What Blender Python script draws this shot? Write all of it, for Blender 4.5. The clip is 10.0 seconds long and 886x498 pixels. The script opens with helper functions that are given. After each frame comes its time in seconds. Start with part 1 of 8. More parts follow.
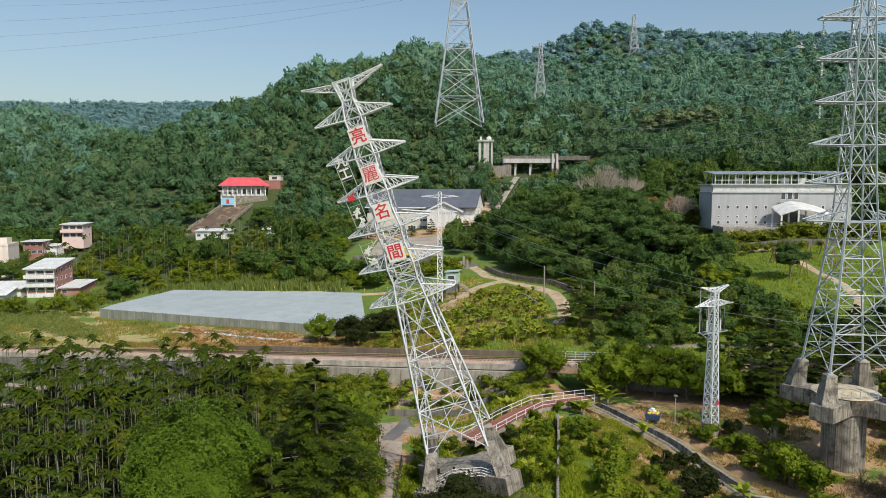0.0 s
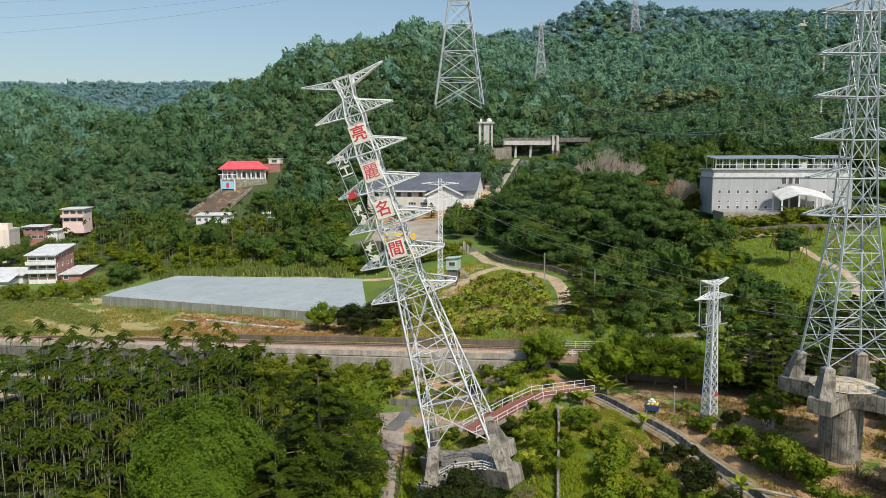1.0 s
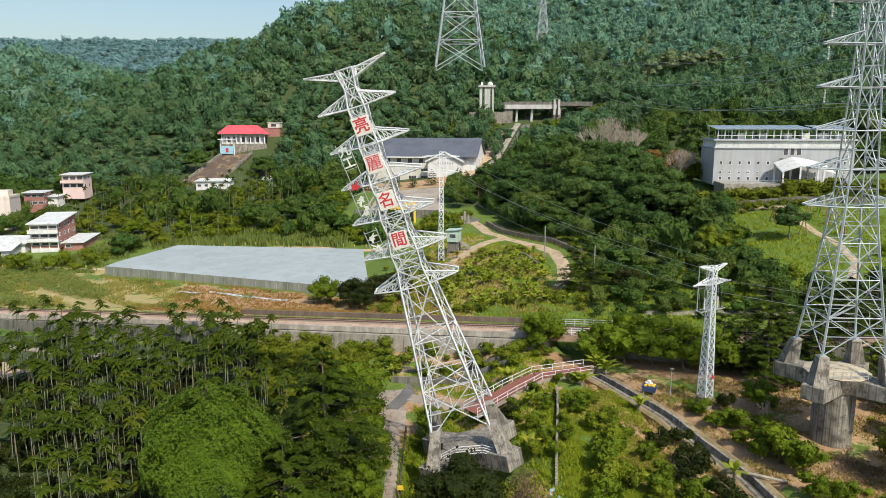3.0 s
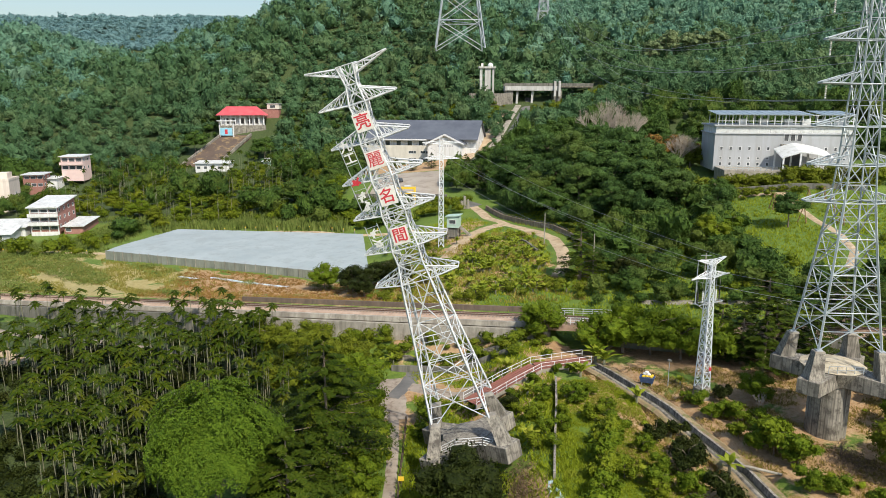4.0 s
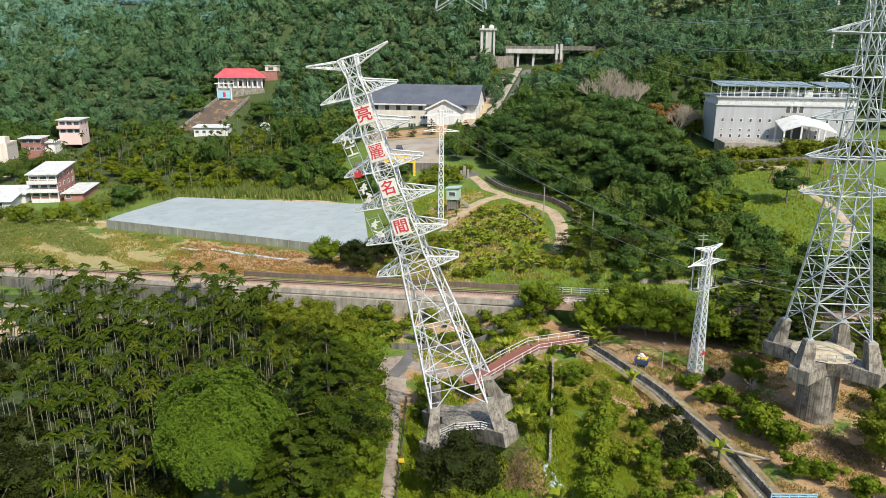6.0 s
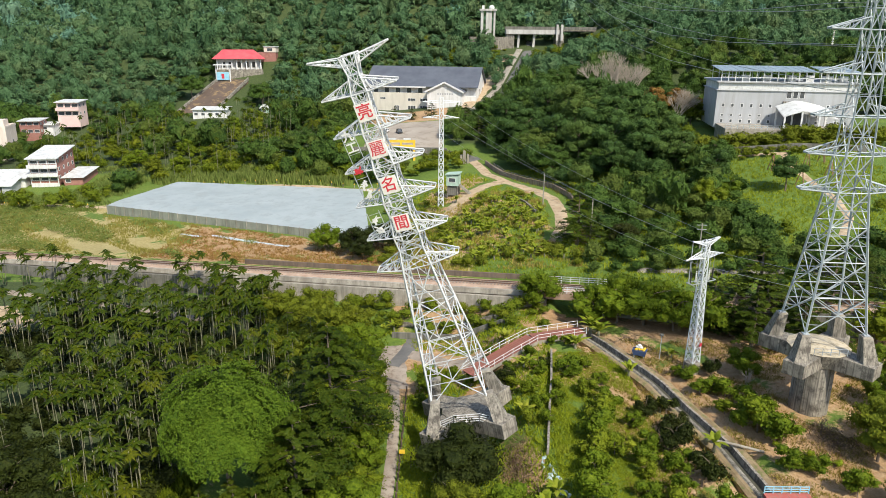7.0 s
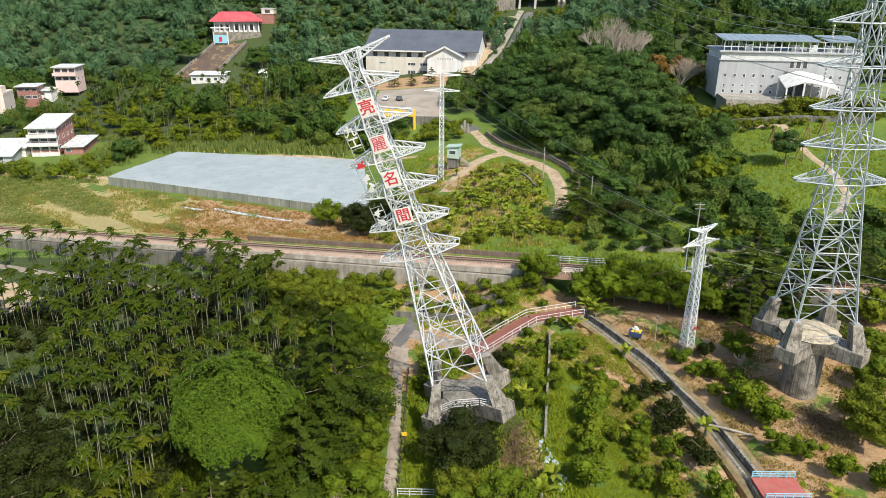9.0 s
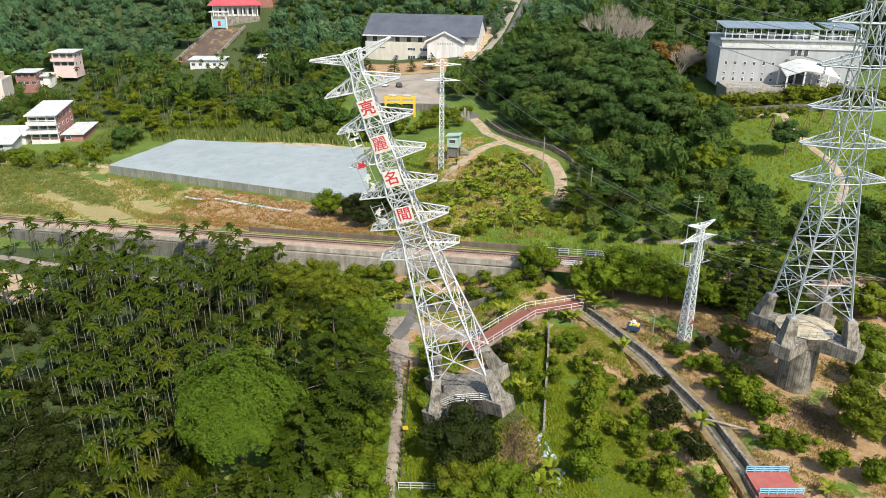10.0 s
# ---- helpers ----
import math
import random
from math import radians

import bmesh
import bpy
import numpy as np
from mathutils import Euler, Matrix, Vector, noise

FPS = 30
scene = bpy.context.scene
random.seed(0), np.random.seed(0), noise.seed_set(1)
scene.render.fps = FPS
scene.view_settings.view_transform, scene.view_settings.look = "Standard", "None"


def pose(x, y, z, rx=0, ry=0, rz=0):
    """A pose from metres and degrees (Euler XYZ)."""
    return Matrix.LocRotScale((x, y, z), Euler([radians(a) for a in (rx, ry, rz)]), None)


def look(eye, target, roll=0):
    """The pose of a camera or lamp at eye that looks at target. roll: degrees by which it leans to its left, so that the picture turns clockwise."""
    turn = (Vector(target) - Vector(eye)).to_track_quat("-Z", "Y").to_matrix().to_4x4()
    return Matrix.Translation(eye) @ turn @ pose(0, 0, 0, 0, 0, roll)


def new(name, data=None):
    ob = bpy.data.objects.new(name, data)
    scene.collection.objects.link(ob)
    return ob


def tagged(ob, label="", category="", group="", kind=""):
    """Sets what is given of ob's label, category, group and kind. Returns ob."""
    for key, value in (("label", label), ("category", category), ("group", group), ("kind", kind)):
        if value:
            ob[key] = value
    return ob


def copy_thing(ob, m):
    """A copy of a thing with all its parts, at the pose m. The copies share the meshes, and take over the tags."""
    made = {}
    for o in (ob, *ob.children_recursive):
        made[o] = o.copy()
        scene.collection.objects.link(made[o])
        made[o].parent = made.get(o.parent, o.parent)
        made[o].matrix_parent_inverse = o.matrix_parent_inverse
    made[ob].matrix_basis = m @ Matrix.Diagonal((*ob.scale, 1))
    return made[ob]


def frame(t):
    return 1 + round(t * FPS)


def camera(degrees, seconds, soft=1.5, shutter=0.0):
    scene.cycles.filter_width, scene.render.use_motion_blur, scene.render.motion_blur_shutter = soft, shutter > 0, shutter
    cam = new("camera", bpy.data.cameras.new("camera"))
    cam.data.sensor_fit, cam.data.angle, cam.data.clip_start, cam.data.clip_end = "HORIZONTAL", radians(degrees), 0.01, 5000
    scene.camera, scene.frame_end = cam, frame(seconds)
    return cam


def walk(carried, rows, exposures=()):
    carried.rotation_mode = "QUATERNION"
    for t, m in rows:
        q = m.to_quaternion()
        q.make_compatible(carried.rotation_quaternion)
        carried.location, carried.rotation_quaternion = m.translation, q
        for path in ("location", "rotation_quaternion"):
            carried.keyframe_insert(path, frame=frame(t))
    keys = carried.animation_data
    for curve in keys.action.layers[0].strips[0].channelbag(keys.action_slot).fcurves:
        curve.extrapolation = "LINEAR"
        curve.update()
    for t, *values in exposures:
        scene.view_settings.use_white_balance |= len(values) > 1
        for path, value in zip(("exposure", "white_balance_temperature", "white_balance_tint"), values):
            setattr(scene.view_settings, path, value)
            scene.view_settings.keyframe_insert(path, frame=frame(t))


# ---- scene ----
cam = camera(64.7, 10.0, soft=0.6)
METRES, EYE, TILT, LEAN, TURN = 20.0, 27.0, -5.0, 0.0, 0.0
ROWS = [
    (0.0, 0.0, 0.0, 0.0, 0.0, 0.0, -0.0),
    (0.5, -0.0021, -0.0066, 0.0458, 0.0, -0.83, 0.06),
    (1.0, -0.0048, -0.0132, 0.0944, 0.01, -1.69, 0.18),
    (1.5, -0.0083, -0.02, 0.1379, 0.02, -2.5, 0.23),
    (2.0, -0.012, -0.0274, 0.1851, 0.01, -3.38, 0.17),
    (2.5, -0.0147, -0.0351, 0.2286, 0.01, -4.22, 0.12),
    (4.0, -0.0251, -0.0568, 0.3693, -0.04, -6.82, -0.09),
    (4.5, -0.0275, -0.0641, 0.4156, -0.05, -7.65, -0.15),
    (5.0, -0.0303, -0.0716, 0.4654, -0.06, -8.54, -0.23),
    (5.5, -0.0327, -0.0786, 0.5125, -0.07, -9.4, -0.35),
    (7.0, -0.039, -0.1003, 0.665, -0.11, -12.02, -0.5),
    (7.5, -0.0405, -0.1074, 0.7138, -0.11, -12.86, -0.49),
    (8.0, -0.0426, -0.1153, 0.7693, -0.1, -13.77, -0.47),
    (8.5, -0.0447, -0.123, 0.8222, -0.1, -14.62, -0.49),
    (9.0, -0.0475, -0.1317, 0.8795, -0.11, -15.52, -0.52),
    (9.5, -0.0494, -0.1398, 0.9328, -0.11, -16.35, -0.49),
    (10.0, -0.0522, -0.1474, 0.9875, -0.13, -17.04, -0.52),
]
walk(cam, [(t, pose(0, 0, EYE, TILT, LEAN, TURN) @ pose(METRES * x, METRES * y, METRES * z, 90 + pitch, roll, yaw)) for t, x, y, z, yaw, pitch, roll in ROWS], exposures=((0.0, -0.26), (2.5, -0.1), (5.0, 0.04), (7.5, 0.1), (10.0, 0.12)))

# ---- light ----
SUN_EL, SUN_AZ = 48.0, 148.0        # degrees; azimuth clockwise from +y
world = bpy.data.worlds.new("world")
scene.world = world
world.use_nodes = True
wn, wl = world.node_tree.nodes, world.node_tree.links
sky = wn.new("ShaderNodeTexSky")
sky.sky_type = 'NISHITA'
sky.sun_disc = False
sky.sun_elevation = radians(SUN_EL)
sky.sun_rotation = radians(SUN_AZ)
sky.air_density, sky.dust_density, sky.ozone_density, sky.altitude = 1.35, 2.2, 3.0, 100
wl.new(sky.outputs[0], wn["Background"].inputs[0])
wn["Background"].inputs[1].default_value = 0.15
sun_data = bpy.data.lights.new("sun", 'SUN')
sun_data.energy, sun_data.angle, sun_data.color = 5.0, radians(0.8), (1.0, 0.915, 0.76)
sun_ob = new("sun", sun_data)
sd = Vector((math.sin(radians(SUN_AZ)) * math.cos(radians(SUN_EL)), math.cos(radians(SUN_AZ)) * math.cos(radians(SUN_EL)), math.sin(radians(SUN_EL))))
sun_ob.matrix_world = look(tuple(sd * 200), (0, 0, 0))

# ---- materials ----
def nodes_of(name):
    m = bpy.data.materials.new(name)
    m.use_nodes = True
    t = m.node_tree
    return m, t.nodes, t.links, t.nodes["Principled BSDF"]


def noise_node(n, l, coord, scale, detail=4.0, rough=0.6):
    t = n.new("ShaderNodeTexNoise")
    t.inputs["Scale"].default_value, t.inputs["Detail"].default_value, t.inputs["Roughness"].default_value = scale, detail, rough
    l.new(coord, t.inputs["Vector"])
    return t.outputs["Fac"]


def ramp(n, l, fac, stops):
    r = n.new("ShaderNodeValToRGB")
    e = r.color_ramp.elements
    while len(e) < len(stops):
        e.new(0.5)
    for el, (p, c) in zip(e, stops):
        el.position, el.color = p, (*c, 1) if len(c) == 3 else c
    l.new(fac, r.inputs[0])
    return r.outputs[0]


def mixc(n, l, fac, a, b, mode='MIX'):
    m = n.new("ShaderNodeMix")
    m.data_type, m.blend_type = 'RGBA', mode
    for sock, v in ((m.inputs[0], fac), (m.inputs[6], a), (m.inputs[7], b)):
        if isinstance(v, (int, float)):
            sock.default_value = v
        elif isinstance(v, tuple):
            sock.default_value = (*v, 1)
        else:
            l.new(v, sock)
    return m.outputs[2]


def surface(name, c1, c2, scale=0.6, rough=0.75, bump=0.15, metal=0.0, streak=None, fine=9.0, island=0.0, stain=None, streak_scale=0.7):
    """A weathered surface: two tones over two scales, optional vertical streaks and stains, fine relief."""
    m, n, l, p = nodes_of(name)
    tc = n.new("ShaderNodeTexCoord").outputs["Object"]
    a = noise_node(n, l, tc, scale)
    b = noise_node(n, l, tc, scale * fine, 3.0)
    col = ramp(n, l, a, [(0.3, c1), (0.7, c2)])
    col = mixc(n, l, ramp(n, l, b, [(0.3, (0.25,) * 3), (0.75, (0.75,) * 3)]), col, (0.5, 0.5, 0.5), 'OVERLAY')
    col2 = mixc(n, l, 0.6, ramp(n, l, a, [(0.3, c1), (0.7, c2)]), col)
    if streak:
        mp = n.new("ShaderNodeMapping")
        mp.inputs["Scale"].default_value = (streak_scale, streak_scale, 0.08)
        l.new(tc, mp.inputs[0])
        s = noise_node(n, l, mp.outputs[0], 1.0, 5.0, 0.7)
        col2 = mixc(n, l, ramp(n, l, s, [(0.42, (0, 0, 0)), (0.66, (0.85, 0.85, 0.85))]), col2, streak)
    if stain:
        s = noise_node(n, l, tc, scale * 2.3, 6.0, 0.7)
        col2 = mixc(n, l, ramp(n, l, s, [(0.5, (0, 0, 0)), (0.64, (1, 1, 1))]), col2, stain)
    if island:
        g = n.new("ShaderNodeNewGeometry").outputs["Random Per Island"]
        col2 = mixc(n, l, island, col2, ramp(n, l, g, [(0, (0.15,) * 3), (1, (0.85,) * 3)]), 'OVERLAY')
    l.new(col2, p.inputs["Base Color"])
    p.inputs["Roughness"].default_value, p.inputs["Metallic"].default_value = rough, metal
    bp = n.new("ShaderNodeBump")
    bp.inputs["Strength"].default_value, bp.inputs["Distance"].default_value = bump, 0.05
    l.new(b, bp.inputs["Height"])
    l.new(bp.outputs[0], p.inputs["Normal"])
    return m


def foliage(name, dark, light, odd, scale=0.12, rough=0.55, glow=0.13, odd_at=0.72, plant_mix=0.5, leaf_mix=0.45, relief=0.0):
    """Leaves: hue drifts from plant to plant and leaf to leaf; light shines partly through. Relief also paints its
    hollows dark.
    """
    m, n, l, p = nodes_of(name)
    tc = n.new("ShaderNodeTexCoord").outputs["Object"]
    geo = n.new("ShaderNodeNewGeometry")
    g = geo.outputs["Random Per Island"]
    a = noise_node(n, l, tc, scale, 3.0, 0.65)
    col = ramp(n, l, a, [(0.36, dark), (0.62, light)])
    leaf = ramp(n, l, g, [(0.0, dark), (0.6, light), (1.0, odd)])
    col = mixc(n, l, leaf_mix, col, leaf)
    own = n.new("ShaderNodeAttribute")
    own.attribute_name = "tone"
    each = n.new("ShaderNodeObjectInfo").outputs["Random"]
    tone = n.new("ShaderNodeMath")
    tone.operation = 'WRAP'
    tone.inputs[1].default_value, tone.inputs[2].default_value = 1.0, 0.0
    add = n.new("ShaderNodeMath")
    l.new(own.outputs["Fac"], add.inputs[0])
    l.new(each, add.inputs[1])
    l.new(add.outputs[0], tone.inputs[0])
    kind = ramp(n, l, tone.outputs[0], [(0.0, dark), (0.3, tuple((a + b) / 2 for a, b in zip(dark, light))), (0.75, light), (0.93, odd), (1.0, tuple(min(1, v * 1.25) for v in odd))])
    col = mixc(n, l, plant_mix, col, kind)
    c = noise_node(n, l, tc, scale * 2.7, 2.0)
    col = mixc(n, l, ramp(n, l, c, [(odd_at - 0.12, (0, 0, 0)), (odd_at + 0.08, (0.8,) * 3)]), col, odd)
    if relief:
        # Shade painted in: the bump's hollows take the dark green, its crests the light.
        relief_shade = noise_node(n, l, tc, relief, 3.0, 0.7)
        col = mixc(n, l, 0.5, col, ramp(n, l, relief_shade, [(0.36, dark), (0.6, light), (0.78, odd)]))
        bp = n.new("ShaderNodeBump")
        bp.inputs["Strength"].default_value, bp.inputs["Distance"].default_value = 1.0, 0.9 / relief
        l.new(relief_shade, bp.inputs["Height"])
        l.new(bp.outputs[0], p.inputs["Normal"])
    l.new(col, p.inputs["Base Color"])
    p.inputs["Roughness"].default_value = rough
    p.inputs["Specular IOR Level"].default_value = 0.1
    tr = n.new("ShaderNodeBsdfTranslucent")
    l.new(col, tr.inputs[0])
    mx = n.new("ShaderNodeMixShader")
    mx.inputs[0].default_value = glow
    l.new(p.outputs[0], mx.inputs[1])
    l.new(tr.outputs[0], mx.inputs[2])
    l.new(mx.outputs[0], n["Material Output"].inputs[0])
    return m


M_GALV = surface("galvanised_steel", (0.48, 0.51, 0.545), (0.65, 0.675, 0.70), 0.5, 0.5, 0.03, 0.05, stain=(0.4, 0.4, 0.4))
M_POLE = surface("white_painted_lattice_steel", (0.62, 0.66, 0.70), (0.76, 0.79, 0.82), 0.5, 0.5, 0.02)
M_GALV_BLUE = surface("bluish_galvanised_steel", (0.288, 0.344, 0.384), (0.432, 0.488, 0.520), 0.4, 0.5, 0.03, 0.1)
M_GALV_DARK = surface("dull_galvanised_steel", (0.34, 0.38, 0.42), (0.5, 0.54, 0.57), 0.4, 0.5, 0.03, 0.3)
M_CONC = surface("stained_concrete", (0.19, 0.175, 0.15), (0.43, 0.4, 0.34), 0.45, 0.85, 0.35, streak=(0.035, 0.032, 0.028), stain=(0.09, 0.08, 0.068), streak_scale=4.0)
M_CONC_DARK = surface("mossy_dark_concrete", (0.12, 0.12, 0.11), (0.24, 0.23, 0.2), 0.35, 0.9, 0.3, streak=(0.06, 0.06, 0.05), streak_scale=1.6)
M_CONC_PALE = surface("pale_concrete", (0.29, 0.27, 0.23), (0.44, 0.41, 0.35), 0.3, 0.85, 0.2, streak=(0.17, 0.155, 0.13), stain=(0.24, 0.215, 0.18))
M_WHITE = surface("white_painted_wall", (0.64, 0.65, 0.66), (0.75, 0.76, 0.77), 0.15, 0.7, 0.05, streak=(0.52, 0.52, 0.51))
M_CREAM = surface("cream_tiled_wall", (0.58, 0.55, 0.48), (0.68, 0.65, 0.58), 0.2, 0.7, 0.05, streak=(0.52, 0.49, 0.43))
M_GREY_WALL = surface("grey_tiled_wall", (0.37, 0.39, 0.42), (0.44, 0.46, 0.49), 0.15, 0.65, 0.05, streak=(0.34, 0.35, 0.36))
M_SLATE = surface("dark_slate_roof", (0.075, 0.085, 0.11), (0.115, 0.13, 0.16), 0.2, 0.6, 0.2)
M_BRICK = surface("dull_red_brick_wall", (0.26, 0.12, 0.10), (0.36, 0.18, 0.15), 0.6, 0.85, 0.3)
M_RED_ROOF = surface("red_sheet_roof", (0.50, 0.06, 0.08), (0.62, 0.11, 0.12), 0.3, 0.5, 0.1)
M_WHITE_ROOF = surface("pale_sheet_roof", (0.54, 0.56, 0.56), (0.68, 0.70, 0.70), 0.3, 0.5, 0.1, stain=(0.44, 0.45, 0.44))
M_GLASS = surface("dark_window_glass", (0.05, 0.06, 0.07), (0.10, 0.11, 0.12), 0.5, 0.12, 0.0)
M_NET = surface("white_shade_net", (0.284, 0.335, 0.353), (0.353, 0.404, 0.421), 0.12, 0.8, 0.15, stain=(0.284, 0.323, 0.331), fine=14)
M_NET_SIDE = surface("grey_green_side_net", (0.22, 0.24, 0.21), (0.32, 0.33, 0.28), 0.3, 0.9, 0.3, streak=(0.16, 0.17, 0.14))
M_BALLAST = surface("rusty_ballast", (0.32, 0.22, 0.16), (0.48, 0.36, 0.28), 0.7, 0.95, 0.8, fine=12)
M_RAIL = surface("rusty_rail_steel", (0.10, 0.06, 0.045), (0.2, 0.12, 0.09), 1.0, 0.6, 0.1, 0.5)
M_SLEEPER = surface("concrete_sleeper", (0.24, 0.2, 0.17), (0.34, 0.29, 0.25), 1.0, 0.9, 0.2)
M_DECK = surface("red_brown_deck_boards", (0.20, 0.075, 0.055), (0.30, 0.12, 0.085), 0.8, 0.7, 0.2)
M_DECK_RED = surface("worn_red_bridge_deck", (0.36, 0.08, 0.07), (0.46, 0.13, 0.11), 0.6, 0.8, 0.2, stain=(0.3, 0.14, 0.11))
M_BLUE_PAINT = surface("sky_blue_painted_steel", (0.22, 0.5, 0.66), (0.32, 0.6, 0.74), 1.0, 0.5, 0.05)
M_WHITE_STEEL = surface("white_painted_steel", (0.6, 0.62, 0.64), (0.76, 0.77, 0.78), 1.0, 0.5, 0.05)
M_YELLOW = surface("yellow_painted_steel", (0.72, 0.47, 0.03), (0.8, 0.55, 0.06), 0.8, 0.5, 0.05)
M_BOARD = surface("white_sign_board", (0.72, 0.71, 0.68), (0.82, 0.81, 0.79), 0.6, 0.6, 0.05, streak=(0.6, 0.58, 0.54))
M_RED_INK = surface("red_paint", (0.5, 0.03, 0.05), (0.6, 0.05, 0.07), 2.0, 0.6, 0.02)
M_PALE_INK = surface("faded_white_paint", (0.6, 0.6, 0.6), (0.74, 0.74, 0.74), 2.0, 0.6, 0.02)
M_TEAL = surface("pale_green_cladding", (0.32, 0.46, 0.40), (0.42, 0.55, 0.48), 0.8, 0.6, 0.1)
M_BARK = surface("grey_brown_bark", (0.13, 0.10, 0.075), (0.26, 0.21, 0.16), 1.5, 0.95, 0.6)
M_BARE = surface("pale_bare_wood", (0.30, 0.25, 0.2), (0.46, 0.4, 0.34), 1.2, 0.9, 0.4)
M_PALM_BARK = surface("pale_ringed_palm_bark", (0.12, 0.125, 0.075), (0.26, 0.255, 0.17), 1.2, 0.85, 0.3)
M_WIRE = surface("dull_conductor", (0.24, 0.26, 0.28), (0.36, 0.38, 0.40), 1.0, 0.5, 0.0, 0.5)
M_CERAMIC = surface("pale_porcelain", (0.6, 0.6, 0.58), (0.72, 0.72, 0.7), 2.0, 0.3, 0.0)
M_ASPHALT = surface("grey_asphalt", (0.10, 0.10, 0.10), (0.17, 0.165, 0.16), 0.4, 0.9, 0.2)
M_WOOD_POST = surface("dark_timber_post", (0.06, 0.045, 0.035), (0.12, 0.09, 0.07), 2.0, 0.85, 0.2)
M_TARP = surface("pale_blue_plastic_sheet", (0.36, 0.5, 0.58), (0.6, 0.68, 0.72), 0.9, 0.4, 0.3)
M_BLACK = surface("black_rubber", (0.02, 0.02, 0.02), (0.05, 0.05, 0.05), 2.0, 0.7, 0.05)
M_BLUEBIN = surface("navy_plastic", (0.03, 0.06, 0.14), (0.05, 0.09, 0.2), 2.0, 0.5, 0.05)
M_PAINT_CAR_W = surface("white_car_paint", (0.7, 0.7, 0.7), (0.78, 0.78, 0.78), 1.0, 0.2, 0.0)
M_PAINT_CAR_D = surface("dark_grey_car_paint", (0.06, 0.065, 0.07), (0.09, 0.095, 0.1), 1.0, 0.2, 0.0)
M_DIRT = surface("trodden_earth", (0.16, 0.115, 0.06), (0.33, 0.25, 0.15), 0.5, 0.95, 0.6, stain=(0.12, 0.14, 0.04))
M_WATER = surface("dark_canal_water", (0.06, 0.062, 0.048), (0.11, 0.105, 0.08), 0.5, 0.15, 0.05)

L_FOREST = foliage("forest_leaves", (0.020, 0.050, 0.012), (0.080, 0.143, 0.025), (0.172, 0.186, 0.036), 0.045, odd_at=0.68, leaf_mix=0.3, relief=2.2, plant_mix=0.65)
L_WOOD = foliage("deep_green_wood_leaves", (0.016, 0.044, 0.014), (0.079, 0.144, 0.032), (0.152, 0.192, 0.038), 0.06, odd_at=0.72, plant_mix=0.6, relief=2.4)
# Far hill leaves paled and blued: aerial haze put into the base colour.
L_FAR = foliage("haze_tinted_hill_leaves", (0.066, 0.164, 0.121), (0.161, 0.300, 0.195), (0.241, 0.328, 0.192), 0.02, odd_at=0.66, plant_mix=0.45, leaf_mix=0.15, relief=1.1, glow=0.2)
# Middle slopes: mixed greens with a share of the haze tint in the colour.
L_HILL = foliage("part_hazed_hill_leaves", (0.036, 0.094, 0.044), (0.112, 0.205, 0.088), (0.208, 0.245, 0.103), 0.03, odd_at=0.66, leaf_mix=0.15, relief=1.3, glow=0.22, plant_mix=0.45)
# Ridge leaves bluer still for haze; the higher glow flattens their contrast too.
L_RIDGE = foliage("haze_tinted_ridge_leaves", (0.108, 0.218, 0.235), (0.195, 0.333, 0.337), (0.231, 0.336, 0.306), 0.012, odd_at=0.72, leaf_mix=0.15, plant_mix=0.4, relief=0.8, glow=0.25)
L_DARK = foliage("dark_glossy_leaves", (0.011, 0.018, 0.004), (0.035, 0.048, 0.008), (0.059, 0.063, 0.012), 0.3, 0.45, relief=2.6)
L_MID = foliage("green_leaves", (0.048, 0.083, 0.006), (0.146, 0.190, 0.012), (0.231, 0.225, 0.017), 0.3, relief=2.2)
L_FEATHER = foliage("feathery_leaves", (0.012, 0.028, 0.002), (0.052, 0.080, 0.006), (0.085, 0.098, 0.009), 0.4, plant_mix=0.2)
L_DOME = foliage("fresh_feathery_leaves", (0.042, 0.089, 0.008), (0.116, 0.188, 0.015), (0.163, 0.207, 0.020), 0.5, plant_mix=0.0, relief=3.0)
L_YELLOW = foliage("yellow_green_leaves", (0.068, 0.095, 0.009), (0.162, 0.192, 0.014), (0.242, 0.242, 0.019), 0.25, plant_mix=0.12, relief=2.6)
L_BANANA = foliage("banana_leaves", (0.125, 0.190, 0.015), (0.288, 0.339, 0.030), (0.425, 0.385, 0.060), 0.6, 0.4, 0.3, plant_mix=0.2)
L_PALM = foliage("betel_palm_fronds", (0.008, 0.021, 0.001), (0.048, 0.075, 0.004), (0.142, 0.140, 0.009), 0.35, 0.38, 0.12, 0.78, plant_mix=0.3)
L_GRASS = foliage("grass_blades", (0.122, 0.188, 0.010), (0.276, 0.327, 0.020), (0.331, 0.363, 0.041), 0.1, 0.7, 0.25)
L_DRY = foliage("dry_grass_blades", (0.243, 0.190, 0.046), (0.380, 0.304, 0.091), (0.176, 0.191, 0.038), 0.08, 0.8, 0.25)
L_BLOSSOM = foliage("yellow_blossom_leaves", (0.105, 0.160, 0.070), (0.215, 0.270, 0.125), (0.285, 0.315, 0.170), 0.12, relief=1.0)
L_RUST = foliage("rusty_orange_leaves", (0.152, 0.084, 0.023), (0.258, 0.144, 0.038), (0.274, 0.213, 0.030), 0.3, relief=1.6)
L_WEED = foliage("field_weed_leaves", (0.085, 0.135, 0.028), (0.175, 0.225, 0.055), (0.30, 0.28, 0.095), 0.12, 0.8, 0.2)
L_BUSH = foliage("orchard_bush_leaves", (0.042, 0.083, 0.006), (0.139, 0.194, 0.011), (0.246, 0.253, 0.017), 0.4, relief=3.0)
